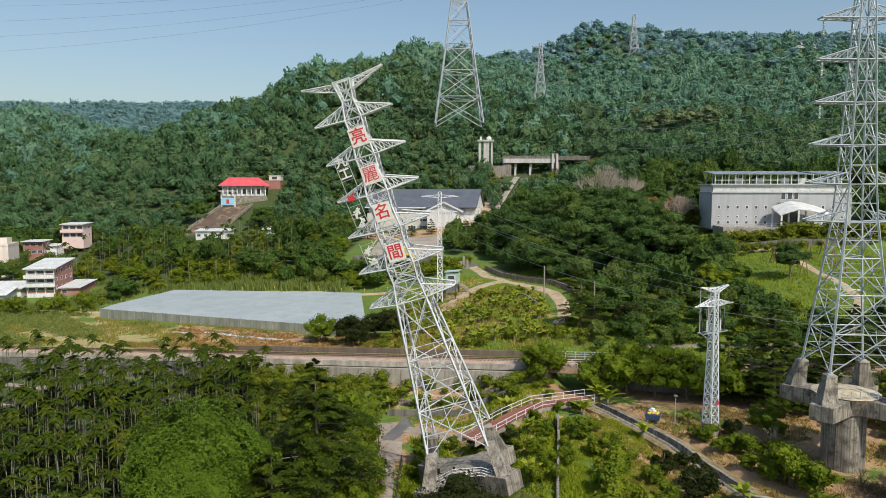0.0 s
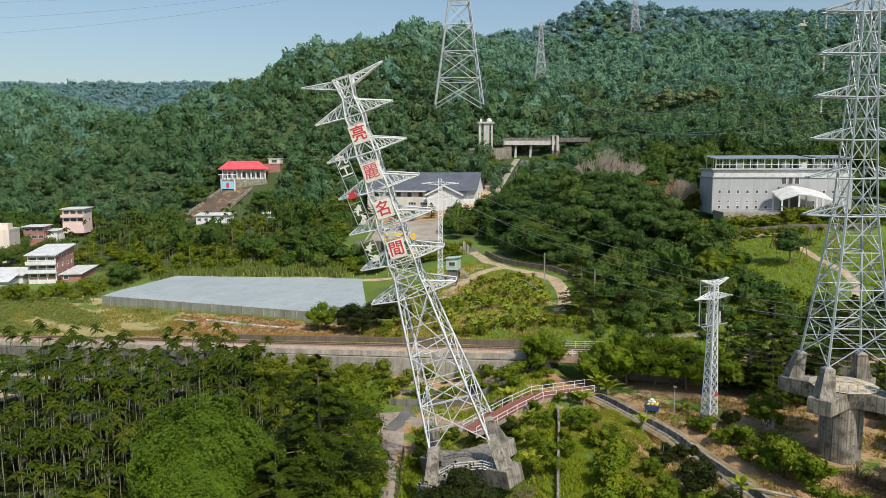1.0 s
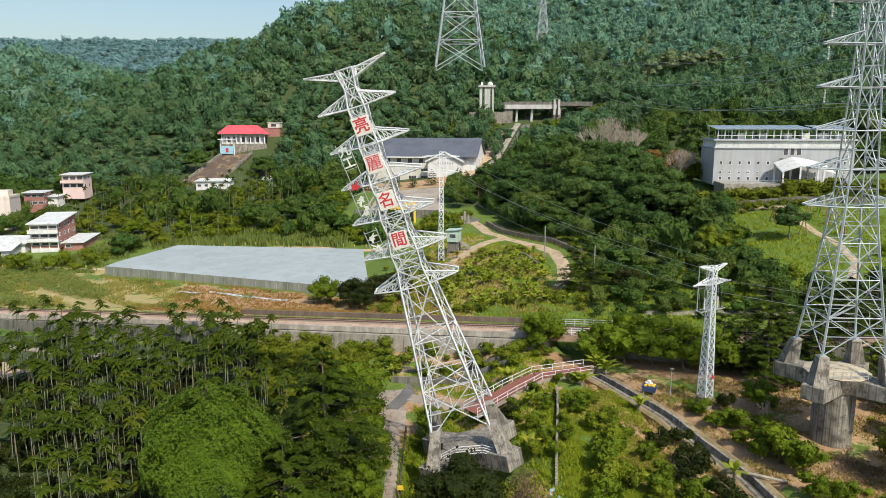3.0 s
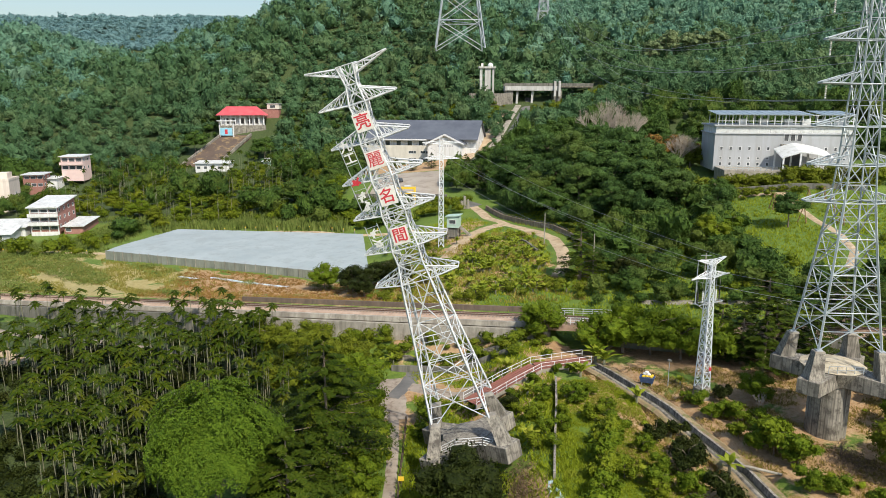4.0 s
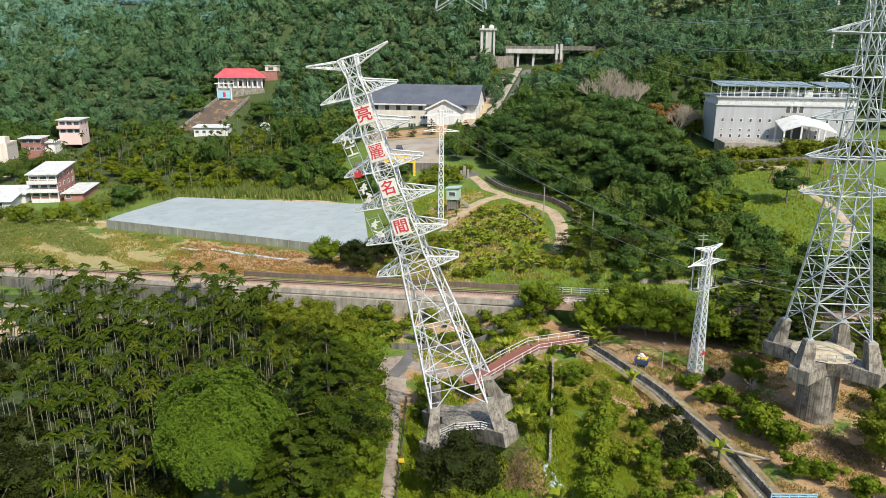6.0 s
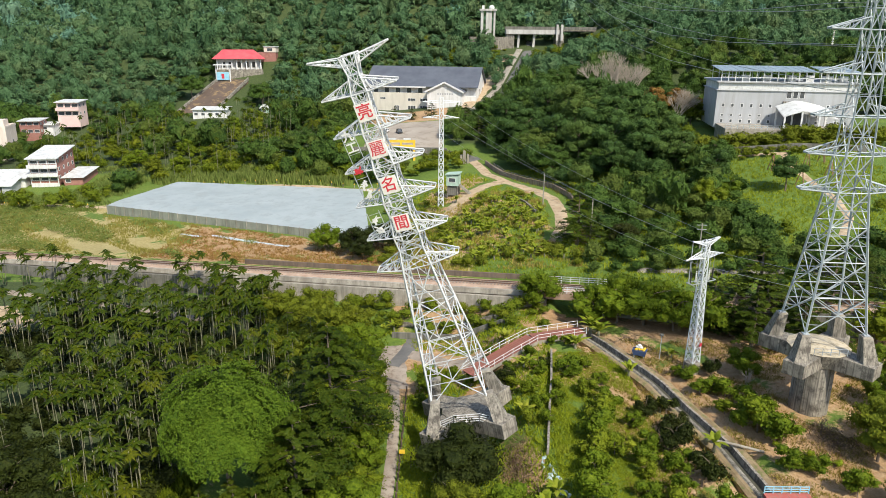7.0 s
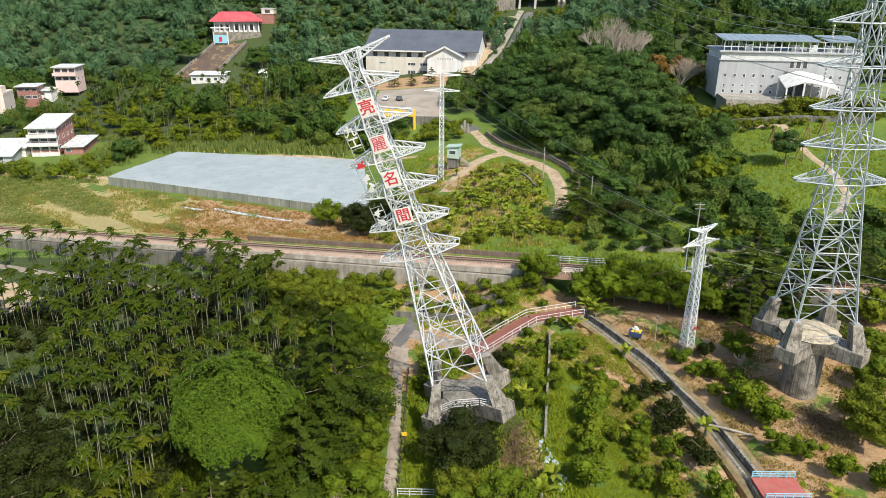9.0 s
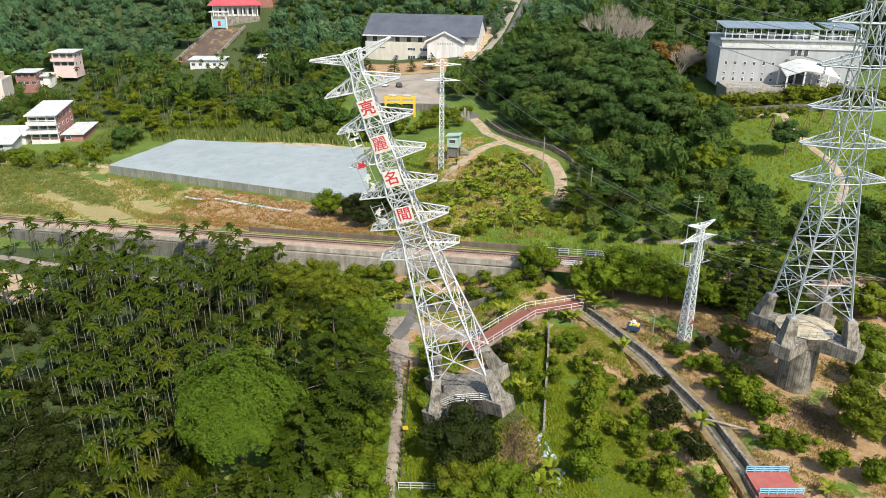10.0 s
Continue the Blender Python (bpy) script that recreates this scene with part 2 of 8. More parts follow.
L_STUBBLE = foliage("orange_dry_stubble", (0.20, 0.105, 0.03), (0.36, 0.21, 0.07), (0.42, 0.32, 0.12), 0.12, 0.9, 0.15)
L_BRUSH = foliage("dead_brown_brush", (0.122, 0.084, 0.053), (0.213, 0.152, 0.099), (0.258, 0.198, 0.129), 0.5, 0.9, 0.15)


# ---- building helpers ----
rng = np.random.default_rng(7)


def np_mesh(name, V, F, smooth=True):
    """A mesh from arrays of vertices and of faces with the same number of corners."""
    V, F = np.asarray(V, dtype=np.float32), np.asarray(F, dtype=np.int32)
    me = bpy.data.meshes.new(name)
    me.vertices.add(len(V))
    me.vertices.foreach_set("co", V.ravel())
    me.loops.add(F.size)
    me.loops.foreach_set("vertex_index", F.ravel())
    me.polygons.add(len(F))
    me.polygons.foreach_set("loop_start", np.arange(0, F.size, F.shape[1], dtype=np.int32))
    me.polygons.foreach_set("use_smooth", np.full(len(F), smooth, dtype=bool))
    me.update(calc_edges=True)
    return me


def mesh_ob(name, me, mat, parent=None, label=""):
    if not me.materials:
        me.materials.append(mat)
    ob = new(name, me)
    ob.parent = parent
    if label:
        ob["label"] = label
    return ob


def part(name, bm, mat, parent=None, label=""):
    me = bpy.data.meshes.new(name)
    bm.to_mesh(me)
    bm.free()
    return mesh_ob(name, me, mat, parent, label)


def thing(name, m, label, category, group="", kind=""):
    ob = new(name)
    ob.empty_display_size = 0.5
    ob.matrix_world = m
    return tagged(ob, label, category, group, kind)


def single(name, bm, mat, label, category="", group="", kind=""):
    return tagged(part(name, bm, mat), label, category, group, kind)


def cuboid(bm, x0, x1, y0, y1, z0, z1, m=None):
    v = [bm.verts.new(m @ Vector(c) if m else c) for c in
         ((x0, y0, z0), (x1, y0, z0), (x1, y1, z0), (x0, y1, z0), (x0, y0, z1), (x1, y0, z1), (x1, y1, z1), (x0, y1, z1))]
    for f in ((3, 2, 1, 0), (4, 5, 6, 7), (0, 1, 5, 4), (1, 2, 6, 5), (2, 3, 7, 6), (3, 0, 4, 7)):
        bm.faces.new([v[i] for i in f])


def frustum(bm, lo, hi):
    """A block between two quads of four corners each, lower and upper, counter-clockwise."""
    a, b = [bm.verts.new(p) for p in lo], [bm.verts.new(p) for p in hi]
    k = len(a)
    bm.faces.new(a[::-1])
    bm.faces.new(b)
    for i in range(k):
        bm.faces.new((a[i], a[(i + 1) % k], b[(i + 1) % k], b[i]))


def beam(bm, p, q, w, h=None):
    """A straight square bar from p to q."""
    p, q = Vector(p), Vector(q)
    d = (q - p).normalized()
    s = d.cross(Vector((0, 0, 1)) if abs(d.z) < 0.95 else Vector((1, 0, 0))).normalized()
    u = s.cross(d)
    s, u = s * w / 2, u * (h or w) / 2
    a = [bm.verts.new(p + i * s + j * u) for i, j in ((-1, -1), (1, -1), (1, 1), (-1, 1))]
    b = [bm.verts.new(q + i * s + j * u) for i, j in ((-1, -1), (1, -1), (1, 1), (-1, 1))]
    bm.faces.new(a)
    bm.faces.new(b[::-1])
    for i in range(4):
        bm.faces.new((a[i], b[i], b[(i + 1) % 4], a[(i + 1) % 4]))


def tube(bm, pts, radii, sides=6):
    """A tapered round bar through points."""
    rings = []
    pts = [Vector(p) for p in pts]
    for i, p in enumerate(pts):
        d = (pts[min(i + 1, len(pts) - 1)] - pts[max(i - 1, 0)]).normalized()
        s = d.cross(Vector((0, 1, 0.02)) if abs(d.y) < 0.9 else Vector((1, 0, 0))).normalized()
        u = d.cross(s)
        rings.append([bm.verts.new(p + radii[i] * (math.cos(2 * math.pi * k / sides) * s + math.sin(2 * math.pi * k / sides) * u)) for k in range(sides)])
    for a, b in zip(rings, rings[1:]):
        for k in range(sides):
            bm.faces.new((a[k], a[(k + 1) % sides], b[(k + 1) % sides], b[k]))
    bm.faces.new(rings[0][::-1])
    bm.faces.new(rings[-1])


def sweep(bm, pts, prof, up=Vector((0, 0, 1))):
    """A profile of (side, height) points carried along a line of points, level."""
    pts = [Vector(p) for p in pts]
    rings = []
    for i, p in enumerate(pts):
        d = pts[min(i + 1, len(pts) - 1)] - pts[max(i - 1, 0)]
        d = Vector((d.x, d.y, 0)).normalized()
        s = Vector((d.y, -d.x, 0))
        rings.append([bm.verts.new(p + s * a + up * b) for a, b in prof])
    k = len(prof)
    for a, b in zip(rings, rings[1:]):
        for i in range(k):
            bm.faces.new((a[i], a[(i + 1) % k], b[(i + 1) % k], b[i]))
    bm.faces.new(rings[0][::-1])
    bm.faces.new(rings[-1])
    bmesh.ops.recalc_face_normals(bm, faces=bm.faces)


def smooth(a, b, v):
    t = np.clip((v - a) / (b - a), 0, 1)
    return t * t * (3 - 2 * t)


# ---- the lie of the land ----
def rail_y(x):
    return 121.2 - 0.2864 * x


def rail_z(x):
    return -2.79 + 0.0476 * np.clip(x, -220, 150)


COLS = [(-420.0, ((120, -12), (230, -10), (320, 5), (420, 25), (560, 62), (700, 98), (900, 60), (1500, 200), (2200, 120))),
        (-270.0, ((120, -12), (230, -10), (285, -9), (330, 4), (420, 26), (600, 64), (760, 72), (1000, 70), (1500, 208), (2200, 120))),
        (-165.0, ((120, -11), (225, -8.5), (280, -8), (311, -1), (350, 8), (420, 32), (600, 98), (760, 92), (1000, 90), (1500, 190), (2200, 120))),
        (-100.0, ((120, -8.5), (195, -9), (225, -8), (300, 0), (325, 4), (360, 16), (420, 44), (600, 126), (700, 128), (1000, 110), (1500, 160))),
        (-30.0, ((120, -5.5), (160, -7.5), (200, -6.5), (228, -2), (236, 3.2), (300, 6.5), (330, 8), (352, 16), (420, 48), (600, 128), (700, 158), (1000, 140))),
        (18.0, ((115, -2.5), (160, -0.6), (183, 0.8), (215, 1.8), (240, 3.5), (300, 10), (340, 17), (400, 32), (500, 72), (620, 118), (760, 168), (1000, 195))),
        (60.0, ((110, -1.5), (150, 3.5), (190, 8), (250, 15), (300, 20), (340, 25), (400, 33), (600, 92), (800, 158), (1000, 204), (1300, 140))),
        (110.0, ((100, -1), (140, 5), (180, 10.5), (192, 14), (245, 14.6), (265, 20), (330, 35), (500, 66), (700, 120), (1000, 210), (1300, 140))),
        (215.0, ((90, 0), (190, 12.5), (245, 20), (330, 33), (500, 66), (700, 121), (880, 182), (1000, 252), (1300, 150))),
        (360.0, ((80, 2), (200, 14), (300, 30), (500, 66), (700, 122), (1000, 236), (1300, 150))),
        (560.0, ((80, 4), (200, 16), (500, 70), (1000, 234), (1400, 140)))]


def ground_z(x, y):
    """Height of the ground, for arrays."""
    x, y = np.asarray(x, float), np.asarray(y, float)
    hs = np.array([np.interp(y, [p[0] for p in c], [p[1] for p in c]) for _, c in COLS])
    xs = np.array([c[0] for c in COLS])
    i = np.clip(np.searchsorted(xs, x) - 1, 0, len(xs) - 2)
    f = np.clip((x - xs[i]) / (xs[i + 1] - xs[i]), 0, 1)
    f = f * f * (3 - 2 * f)
    idx = np.indices(x.shape)
    north = hs[(i, *idx)] * (1 - f) + hs[(i + 1, *idx)] * f
    d = (y - rail_y(x)) / 1.04
    rz = rail_z(x)
    north = rz - 0.35 + (north - rz + 0.35) * smooth(3.5, 16, d)
    west = -9.8 - 0.8 * smooth(-40, -90, x)
    east = -5.0 - 0.058 * np.clip(96 - y, 0, 50) + 2.0 * smooth(60, 110, x)
    south = west + (east - west) * smooth(3, 13, x + 0.08 * (y - 80))
    foot = (rz - 4.3) - south
    south = south + np.maximum(foot, 0) * smooth(-15, -5.5, d) * smooth(-34, -20, x)
    z = south + (north - south) * smooth(-2.6, -1.4, d)
    gap = smooth(18.6, 19.4, x) * (1 - smooth(26.2, 27.0, x)) * smooth(-9, -5, d) * (1 - smooth(4, 10, d))
    z = z * (1 - gap) + np.minimum(z, -6.2) * gap
    far = np.hypot(x, y - 100)
    bumps = 0.5 * np.sin(x * 0.031 + 1.3) * np.cos(y * 0.027) * smooth(200, 300, y) * 4 + 0.12 * np.sin(x * 0.37 + 0.6 * np.sin(y * 0.21)) * np.sin(y * 0.41)
    z = z + bumps * smooth(6, 14, np.abs(d)) * (1 - smooth(1500, 2500, far))
    return z


def gz(x, y):
    return float(ground_z(np.array([x]), np.array([y]))[0])


CANAL = ((22.6, 101.5), (24.3, 97.8), (29.4, 86.4), (33.6, 71.8), (34.9, 62.0), (35.8, 48.0), (36.0, 30.0))


def dist_line(x, y, line):
    best = np.full(np.shape(x), 1e9)
    for (ax, ay), (bx, by) in zip(line, line[1:]):
        t = np.clip(((x - ax) * (bx - ax) + (y - ay) * (by - ay)) / ((bx - ax) ** 2 + (by - ay) ** 2), 0, 1)
        best = np.minimum(best, np.hypot(x - ax - t * (bx - ax), y - ay - t * (by - ay)))
    return best


def wobble(x, y, s, k=0):
    """Smooth noise between -1 and 1 for arrays."""
    return (np.sin(x * s + 2.1 * np.sin(y * s * 0.7 + k) + k) + np.sin(y * s * 1.3 + 1.7 * np.sin(x * s * 0.9 + 2 * k) + 3 * k) + np.sin((x + y) * s * 2.3 + k)) / 3


def spread(lo, hi, fine_lo, fine_hi, step, grow=1.12):
    mid = list(np.arange(fine_lo, fine_hi + 1e-6, step))
    s, v = step, fine_hi
    while v < hi:
        s *= grow
        v += s
        mid.append(min(v, hi))
    s, v = step, fine_lo
    while v > lo:
        s *= grow
        v -= s
        mid.insert(0, max(v, lo))
    return np.array(mid)


def build_ground():
    xs = spread(-4500, 4500, -100, 100, 1.4, 1.09)
    ys = spread(-3000, 4600, 45, 225, 1.4, 1.08)
    X, Y = np.meshgrid(xs, ys)
    Z = ground_z(X, Y)
    cd = dist_line(X, Y, CANAL)
    Z = Z - 1.6 * (1 - smooth(1.7, 2.7, cd))
    n, k = len(xs), len(ys)
    V = np.stack([X, Y, Z], -1).reshape(-1, 3)
    q = np.arange(n * k).reshape(k, n)
    F = np.stack([q[:-1, :-1], q[:-1, 1:], q[1:, 1:], q[1:, :-1]], -1).reshape(-1, 4)
    me = np_mesh("ground", V, F)
    x, y = X.ravel(), Y.ravel()
    d = (y - rail_y(x)) / 1.04
    w = 3 * wobble(x, y, 0.35) + 1.5 * wobble(x, y, 1.1, 2)
    # share of bare reddish soil, of dry straw, and of lush grass, by the plots
    soil = smooth(-3, 3, w + 2 * wobble(x, y, 0.12, 1) + 1.9) * smooth(17, 24, x + 0.12 * (y - 80)) * (d < -3)
    soil = np.maximum(soil, smooth(-1, 2, 3 - np.hypot((x - 9) / 3.2, (y - 66) / 9) * 3 + 0.4 * w) * 0.9)
    soil = np.maximum(soil, smooth(-3, 2, w) * smooth(-19, -22, x) * (d < -3) * 0.35)
    soil = np.maximum(soil, smooth(-1.5, 2.0, w + 1.0) * smooth(-11, -8, x) * smooth(22, 17, x) * smooth(83, 88, y) * smooth(-3, -4.5, d) * 0.9)
    soil = np.maximum(soil, smooth(-0.5, 2.0, w) * smooth(0, 3, x) * smooth(27, 22, x) * smooth(132, 138, y) * smooth(186, 180, y) * 0.8)
    soil = np.maximum(soil, smooth(-36, -32, x) * smooth(6, 2, x) * smooth(281, 284, y) * smooth(322, 318, y) * 0.95)
    soil = np.maximum(soil, smooth(-1.2, 1.0, w + 0.8) * smooth(-7, -3, x) * smooth(13, 9, x) * smooth(166, 172, y) * smooth(206, 198, y))
    field = smooth(2, 4, d) * smooth(8, 3, x) * smooth(205, 198, y) * smooth(0, -2, y - (158 + (-20 - x) * 0.43))
    field = np.where(x < -96, smooth(2, 4, d) * smooth(206, 200, y), field)
    dry = field * smooth(-2.2, 1.6, w + 1.6 * wobble(x, y, 0.09, 3) + 1.4 * smooth(-105, -60, x))
    red = field * smooth(-66, -58, x + 0.35 * w) * smooth(-12, -16, x) * smooth(-1.5, 1.5, w + 1.5)
    # floor: litter under grove and woods, with the shade there in its colour
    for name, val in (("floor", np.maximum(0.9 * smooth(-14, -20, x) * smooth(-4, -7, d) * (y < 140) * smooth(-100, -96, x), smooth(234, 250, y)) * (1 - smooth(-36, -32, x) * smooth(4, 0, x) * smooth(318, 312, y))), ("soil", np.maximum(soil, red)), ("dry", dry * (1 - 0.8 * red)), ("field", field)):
        at = me.attributes.new(name, 'FLOAT', 'POINT')
        at.data.foreach_set("value", np.clip(val, 0, 1).astype(np.float32))
    m, nn, l, p = nodes_of("open_ground")
    tc = nn.new("ShaderNodeTexCoord").outputs["Object"]
    big = noise_node(nn, l, tc, 0.12, 5)
    fine = noise_node(nn, l, tc, 1.6, 6, 0.7)
    tiny = noise_node(nn, l, tc, 7.0, 4, 0.7)
    grass = mixc(nn, l, 0.5, ramp(nn, l, big, [(0.35, (0.055, 0.115, 0.012)), (0.68, (0.15, 0.215, 0.025))]), ramp(nn, l, fine, [(0.3, (0.045, 0.09, 0.012)), (0.55, (0.12, 0.19, 0.022)), (0.75, (0.23, 0.22, 0.06))]))
    earth = mixc(nn, l, 0.55, ramp(nn, l, big, [(0.35, (0.33, 0.18, 0.075)), (0.65, (0.46, 0.31, 0.165))]), ramp(nn, l, fine, [(0.3, (0.19, 0.12, 0.055)), (0.5, (0.38, 0.25, 0.135)), (0.72, (0.5, 0.41, 0.28))]))
    straw = mixc(nn, l, 0.5, ramp(nn, l, big, [(0.35, (0.30, 0.24, 0.09)), (0.65, (0.42, 0.36, 0.17))]), ramp(nn, l, fine, [(0.3, (0.17, 0.17, 0.05)), (0.5, (0.36, 0.30, 0.12)), (0.75, (0.55, 0.48, 0.27))]))

    def share(name):
        a = nn.new("ShaderNodeAttribute")
        a.attribute_name = name
        mm = nn.new("ShaderNodeMath")
        mm.operation = 'MULTIPLY_ADD'
        l.new(fine, mm.inputs[0])
        mm.inputs[1].default_value = 1.1
        mm.inputs[2].default_value = -0.55
        add = nn.new("ShaderNodeMath")
        add.operation = 'ADD'
        l.new(a.outputs["Fac"], add.inputs[0])
        l.new(mm.outputs[0], add.inputs[1])
        return ramp(nn, l, add.outputs[0], [(0.35, (0, 0, 0)), (0.6, (1, 1, 1))])
    col = mixc(nn, l, share("dry"), grass, straw)
    col = mixc(nn, l, share("soil"), col, earth)
    # woodland floor, toned dark to deepen the shade under the trees
    shaded_litter = ramp(nn, l, fine, [(0.3, (0.022, 0.042, 0.010)), (0.7, (0.070, 0.100, 0.024))])
    col = mixc(nn, l, share("floor"), col, shaded_litter)
    col = mixc(nn, l, 0.35, col, ramp(nn, l, tiny, [(0.3, (0.2,) * 3), (0.7, (0.8,) * 3)]), 'OVERLAY')
    l.new(col, p.inputs["Base Color"])
    p.inputs["Roughness"].default_value = 0.95
    bp = nn.new("ShaderNodeBump")
    bp.inputs["Strength"].default_value, bp.inputs["Distance"].default_value = 0.8, 0.3
    l.new(fine, bp.inputs["Height"])
    l.new(bp.outputs[0], p.inputs["Normal"])
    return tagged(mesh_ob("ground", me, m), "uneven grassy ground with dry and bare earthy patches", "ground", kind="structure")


build_ground()

# ---- railway ----
RAIL_DIR = Vector((1, -0.2864, 0)).normalized()
RAIL_SIDE = Vector((-RAIL_DIR.y, RAIL_DIR.x, 0))       # to the north


def rail_pt(x, side=0.0, up=0.0):
    return Vector((x, rail_y(x), float(rail_z(x)) + up)) + RAIL_SIDE * side


def along(x0, x1, side, up, step=6.0):
    k = max(2, int(abs(x1 - x0) / step) + 1)
    return [rail_pt(x0 + (x1 - x0) * i / (k - 1), side, up) for i in range(k)]


def fence_rail(name, pts, height, mat, label, bars=3, post_every=2.0, group="", w=0.06):
    """A post-and-bar railing along a line of points."""
    ob = thing(name, Matrix.Translation(pts[0]), label, "railing", group)
    o = pts[0]
    run = [Vector(p) - Vector(o) for p in pts]
    for a, b in zip(run, run[1:]):
        k = max(1, round((b - a).length / post_every))
        for i in range(k + (b is run[-1])):
            bm = bmesh.new()
            p = a + (b - a) * i / k
            beam(bm, p, p + Vector((0, 0, height)), w * 1.3)
            part("post", bm, mat, ob)
    for j in range(bars):
        bm = bmesh.new()
        z = Vector((0, 0, height * (j + 1) / bars))
        for a, b in zip(run, run[1:]):
            beam(bm, a + z, b + z, w)
        part("bar", bm, mat, ob)
    return ob


def build_railway():
    bm = bmesh.new()
    sweep(bm, along(-240, 150, 0.0, -0.6), ((-2.9, -1.0), (2.6, -1.0), (2.6, 0.1), (1.9, 0.42), (-1.9, 0.42), (-2.5, 0.1)))
    track = single("railway_bed", bm, M_BALLAST, "single railway track bed of rusty brown ballast", "railway track", kind="structure")
    for s in (-0.53, 0.53):
        bm = bmesh.new()
        sweep(bm, along(-240, 150, s, 0.02), ((-0.07, 0), (0.07, 0), (0.045, 0.17), (-0.045, 0.17)))
        part("rail", bm, M_RAIL, track)
    me = None
    xs = np.arange(-62, 46, 0.62)
    for i, x in enumerate(xs):
        if me is None:
            bm = bmesh.new()
            cuboid(bm, -0.11, 0.11, -1.0, 1.0, -0.2, 0.0)
            me = bpy.data.meshes.new("sleeper")
            bm.to_mesh(me)
            bm.free()
        ob = mesh_ob("sleeper", me, M_SLEEPER, track)
        ob.matrix_world = Matrix.Translation(rail_pt(float(x), 0, 0.0)) @ Matrix.Rotation(math.atan2(RAIL_DIR.y, RAIL_DIR.x), 4, 'Z')
    # south retaining wall, in cast bays, with a coping ledge
    wall = thing("retaining_wall", Matrix(), "weathered concrete retaining wall below the railway", "retaining wall", kind="structure")
    x = -128.0
    while x < 17.5:
        x1 = min(x + 7.6, 18.2)
        bm = bmesh.new()
        sweep(bm, [rail_pt(x + 0.03, -3.3, 0), rail_pt(x1 - 0.03, -3.3, 0)], ((-0.35, -1.35), (0.35, -1.35), (0.62, -7.2), (-0.35, -7.2)))
        part("wall_bay", bm, M_CONC_PALE if x > -52 else M_CONC_DARK, wall)
        bm = bmesh.new()
        sweep(bm, [rail_pt(x + 0.02, -2.55, 0), rail_pt(x1 - 0.02, -2.55, 0)], ((-0.3, -1.2), (0.42, -1.2), (0.25, -0.32), (-0.3, -0.32)))
        part("coping", bm, M_CONC_PALE, wall)
        x = x1
    bm = bmesh.new()
    sweep(bm, [rail_pt(27.5, -3.3, 0), rail_pt(40, -3.3, 0), rail_pt(70, -3.3, 0)], ((-0.35, -0.75), (0.35, -0.75), (0.6, -6.0), (-0.35, -6.0)))
    part("wall_bay", bm, M_CONC_DARK, wall)
    # low brown parapet on the north side
    bm = bmesh.new()
    sweep(bm, along(-42, 16, 3.4, -0.7), ((-0.18, 0), (0.18, 0), (0.18, 1.35), (-0.18, 1.35)))
    single("parapet", bm, surface("brown_stained_parapet", (0.13, 0.095, 0.075), (0.2, 0.15, 0.12), 0.4, 0.9, 0.3, streak=(0.09, 0.07, 0.06)), "low brown-stained wall beside the railway", "wall", kind="structure")
    # little bridge over the lane
    br = thing("rail_bridge", Matrix(), "small girder railway bridge over a lane, with dark abutments", "bridge", kind="structure")
    for s in (-2.3, 2.3):
        bm = bmesh.new()
        sweep(bm, [rail_pt(18.4, s, -1.55), rail_pt(27.4, s, -1.55)], ((-0.25, 0), (0.25, 0), (0.25, 0.95), (-0.25, 0.95)))
        part("girder", bm, M_CONC_DARK, br)
    for xx in (18.2, 27.4):
        bm = bmesh.new()
        sweep(bm, [rail_pt(xx, -3.6, -6.5), rail_pt(xx, -3.6, -6.5) + RAIL_SIDE * 7.2], ((-0.4, -1.5), (0.4, -1.5), (0.4, 5.0), (-0.4, 5.0)))
        part("abutment", bm, M_CONC_DARK, br)
    for s in (-2.75, 2.75):
        fence_rail("bridge_railing", [rail_pt(17.2, s, -0.35), rail_pt(29.6, s, -0.35)], 1.15, M_WHITE_STEEL, "white steel railing along the railway bridge", 3, 1.55, "bridge railings", 0.08)


build_railway()


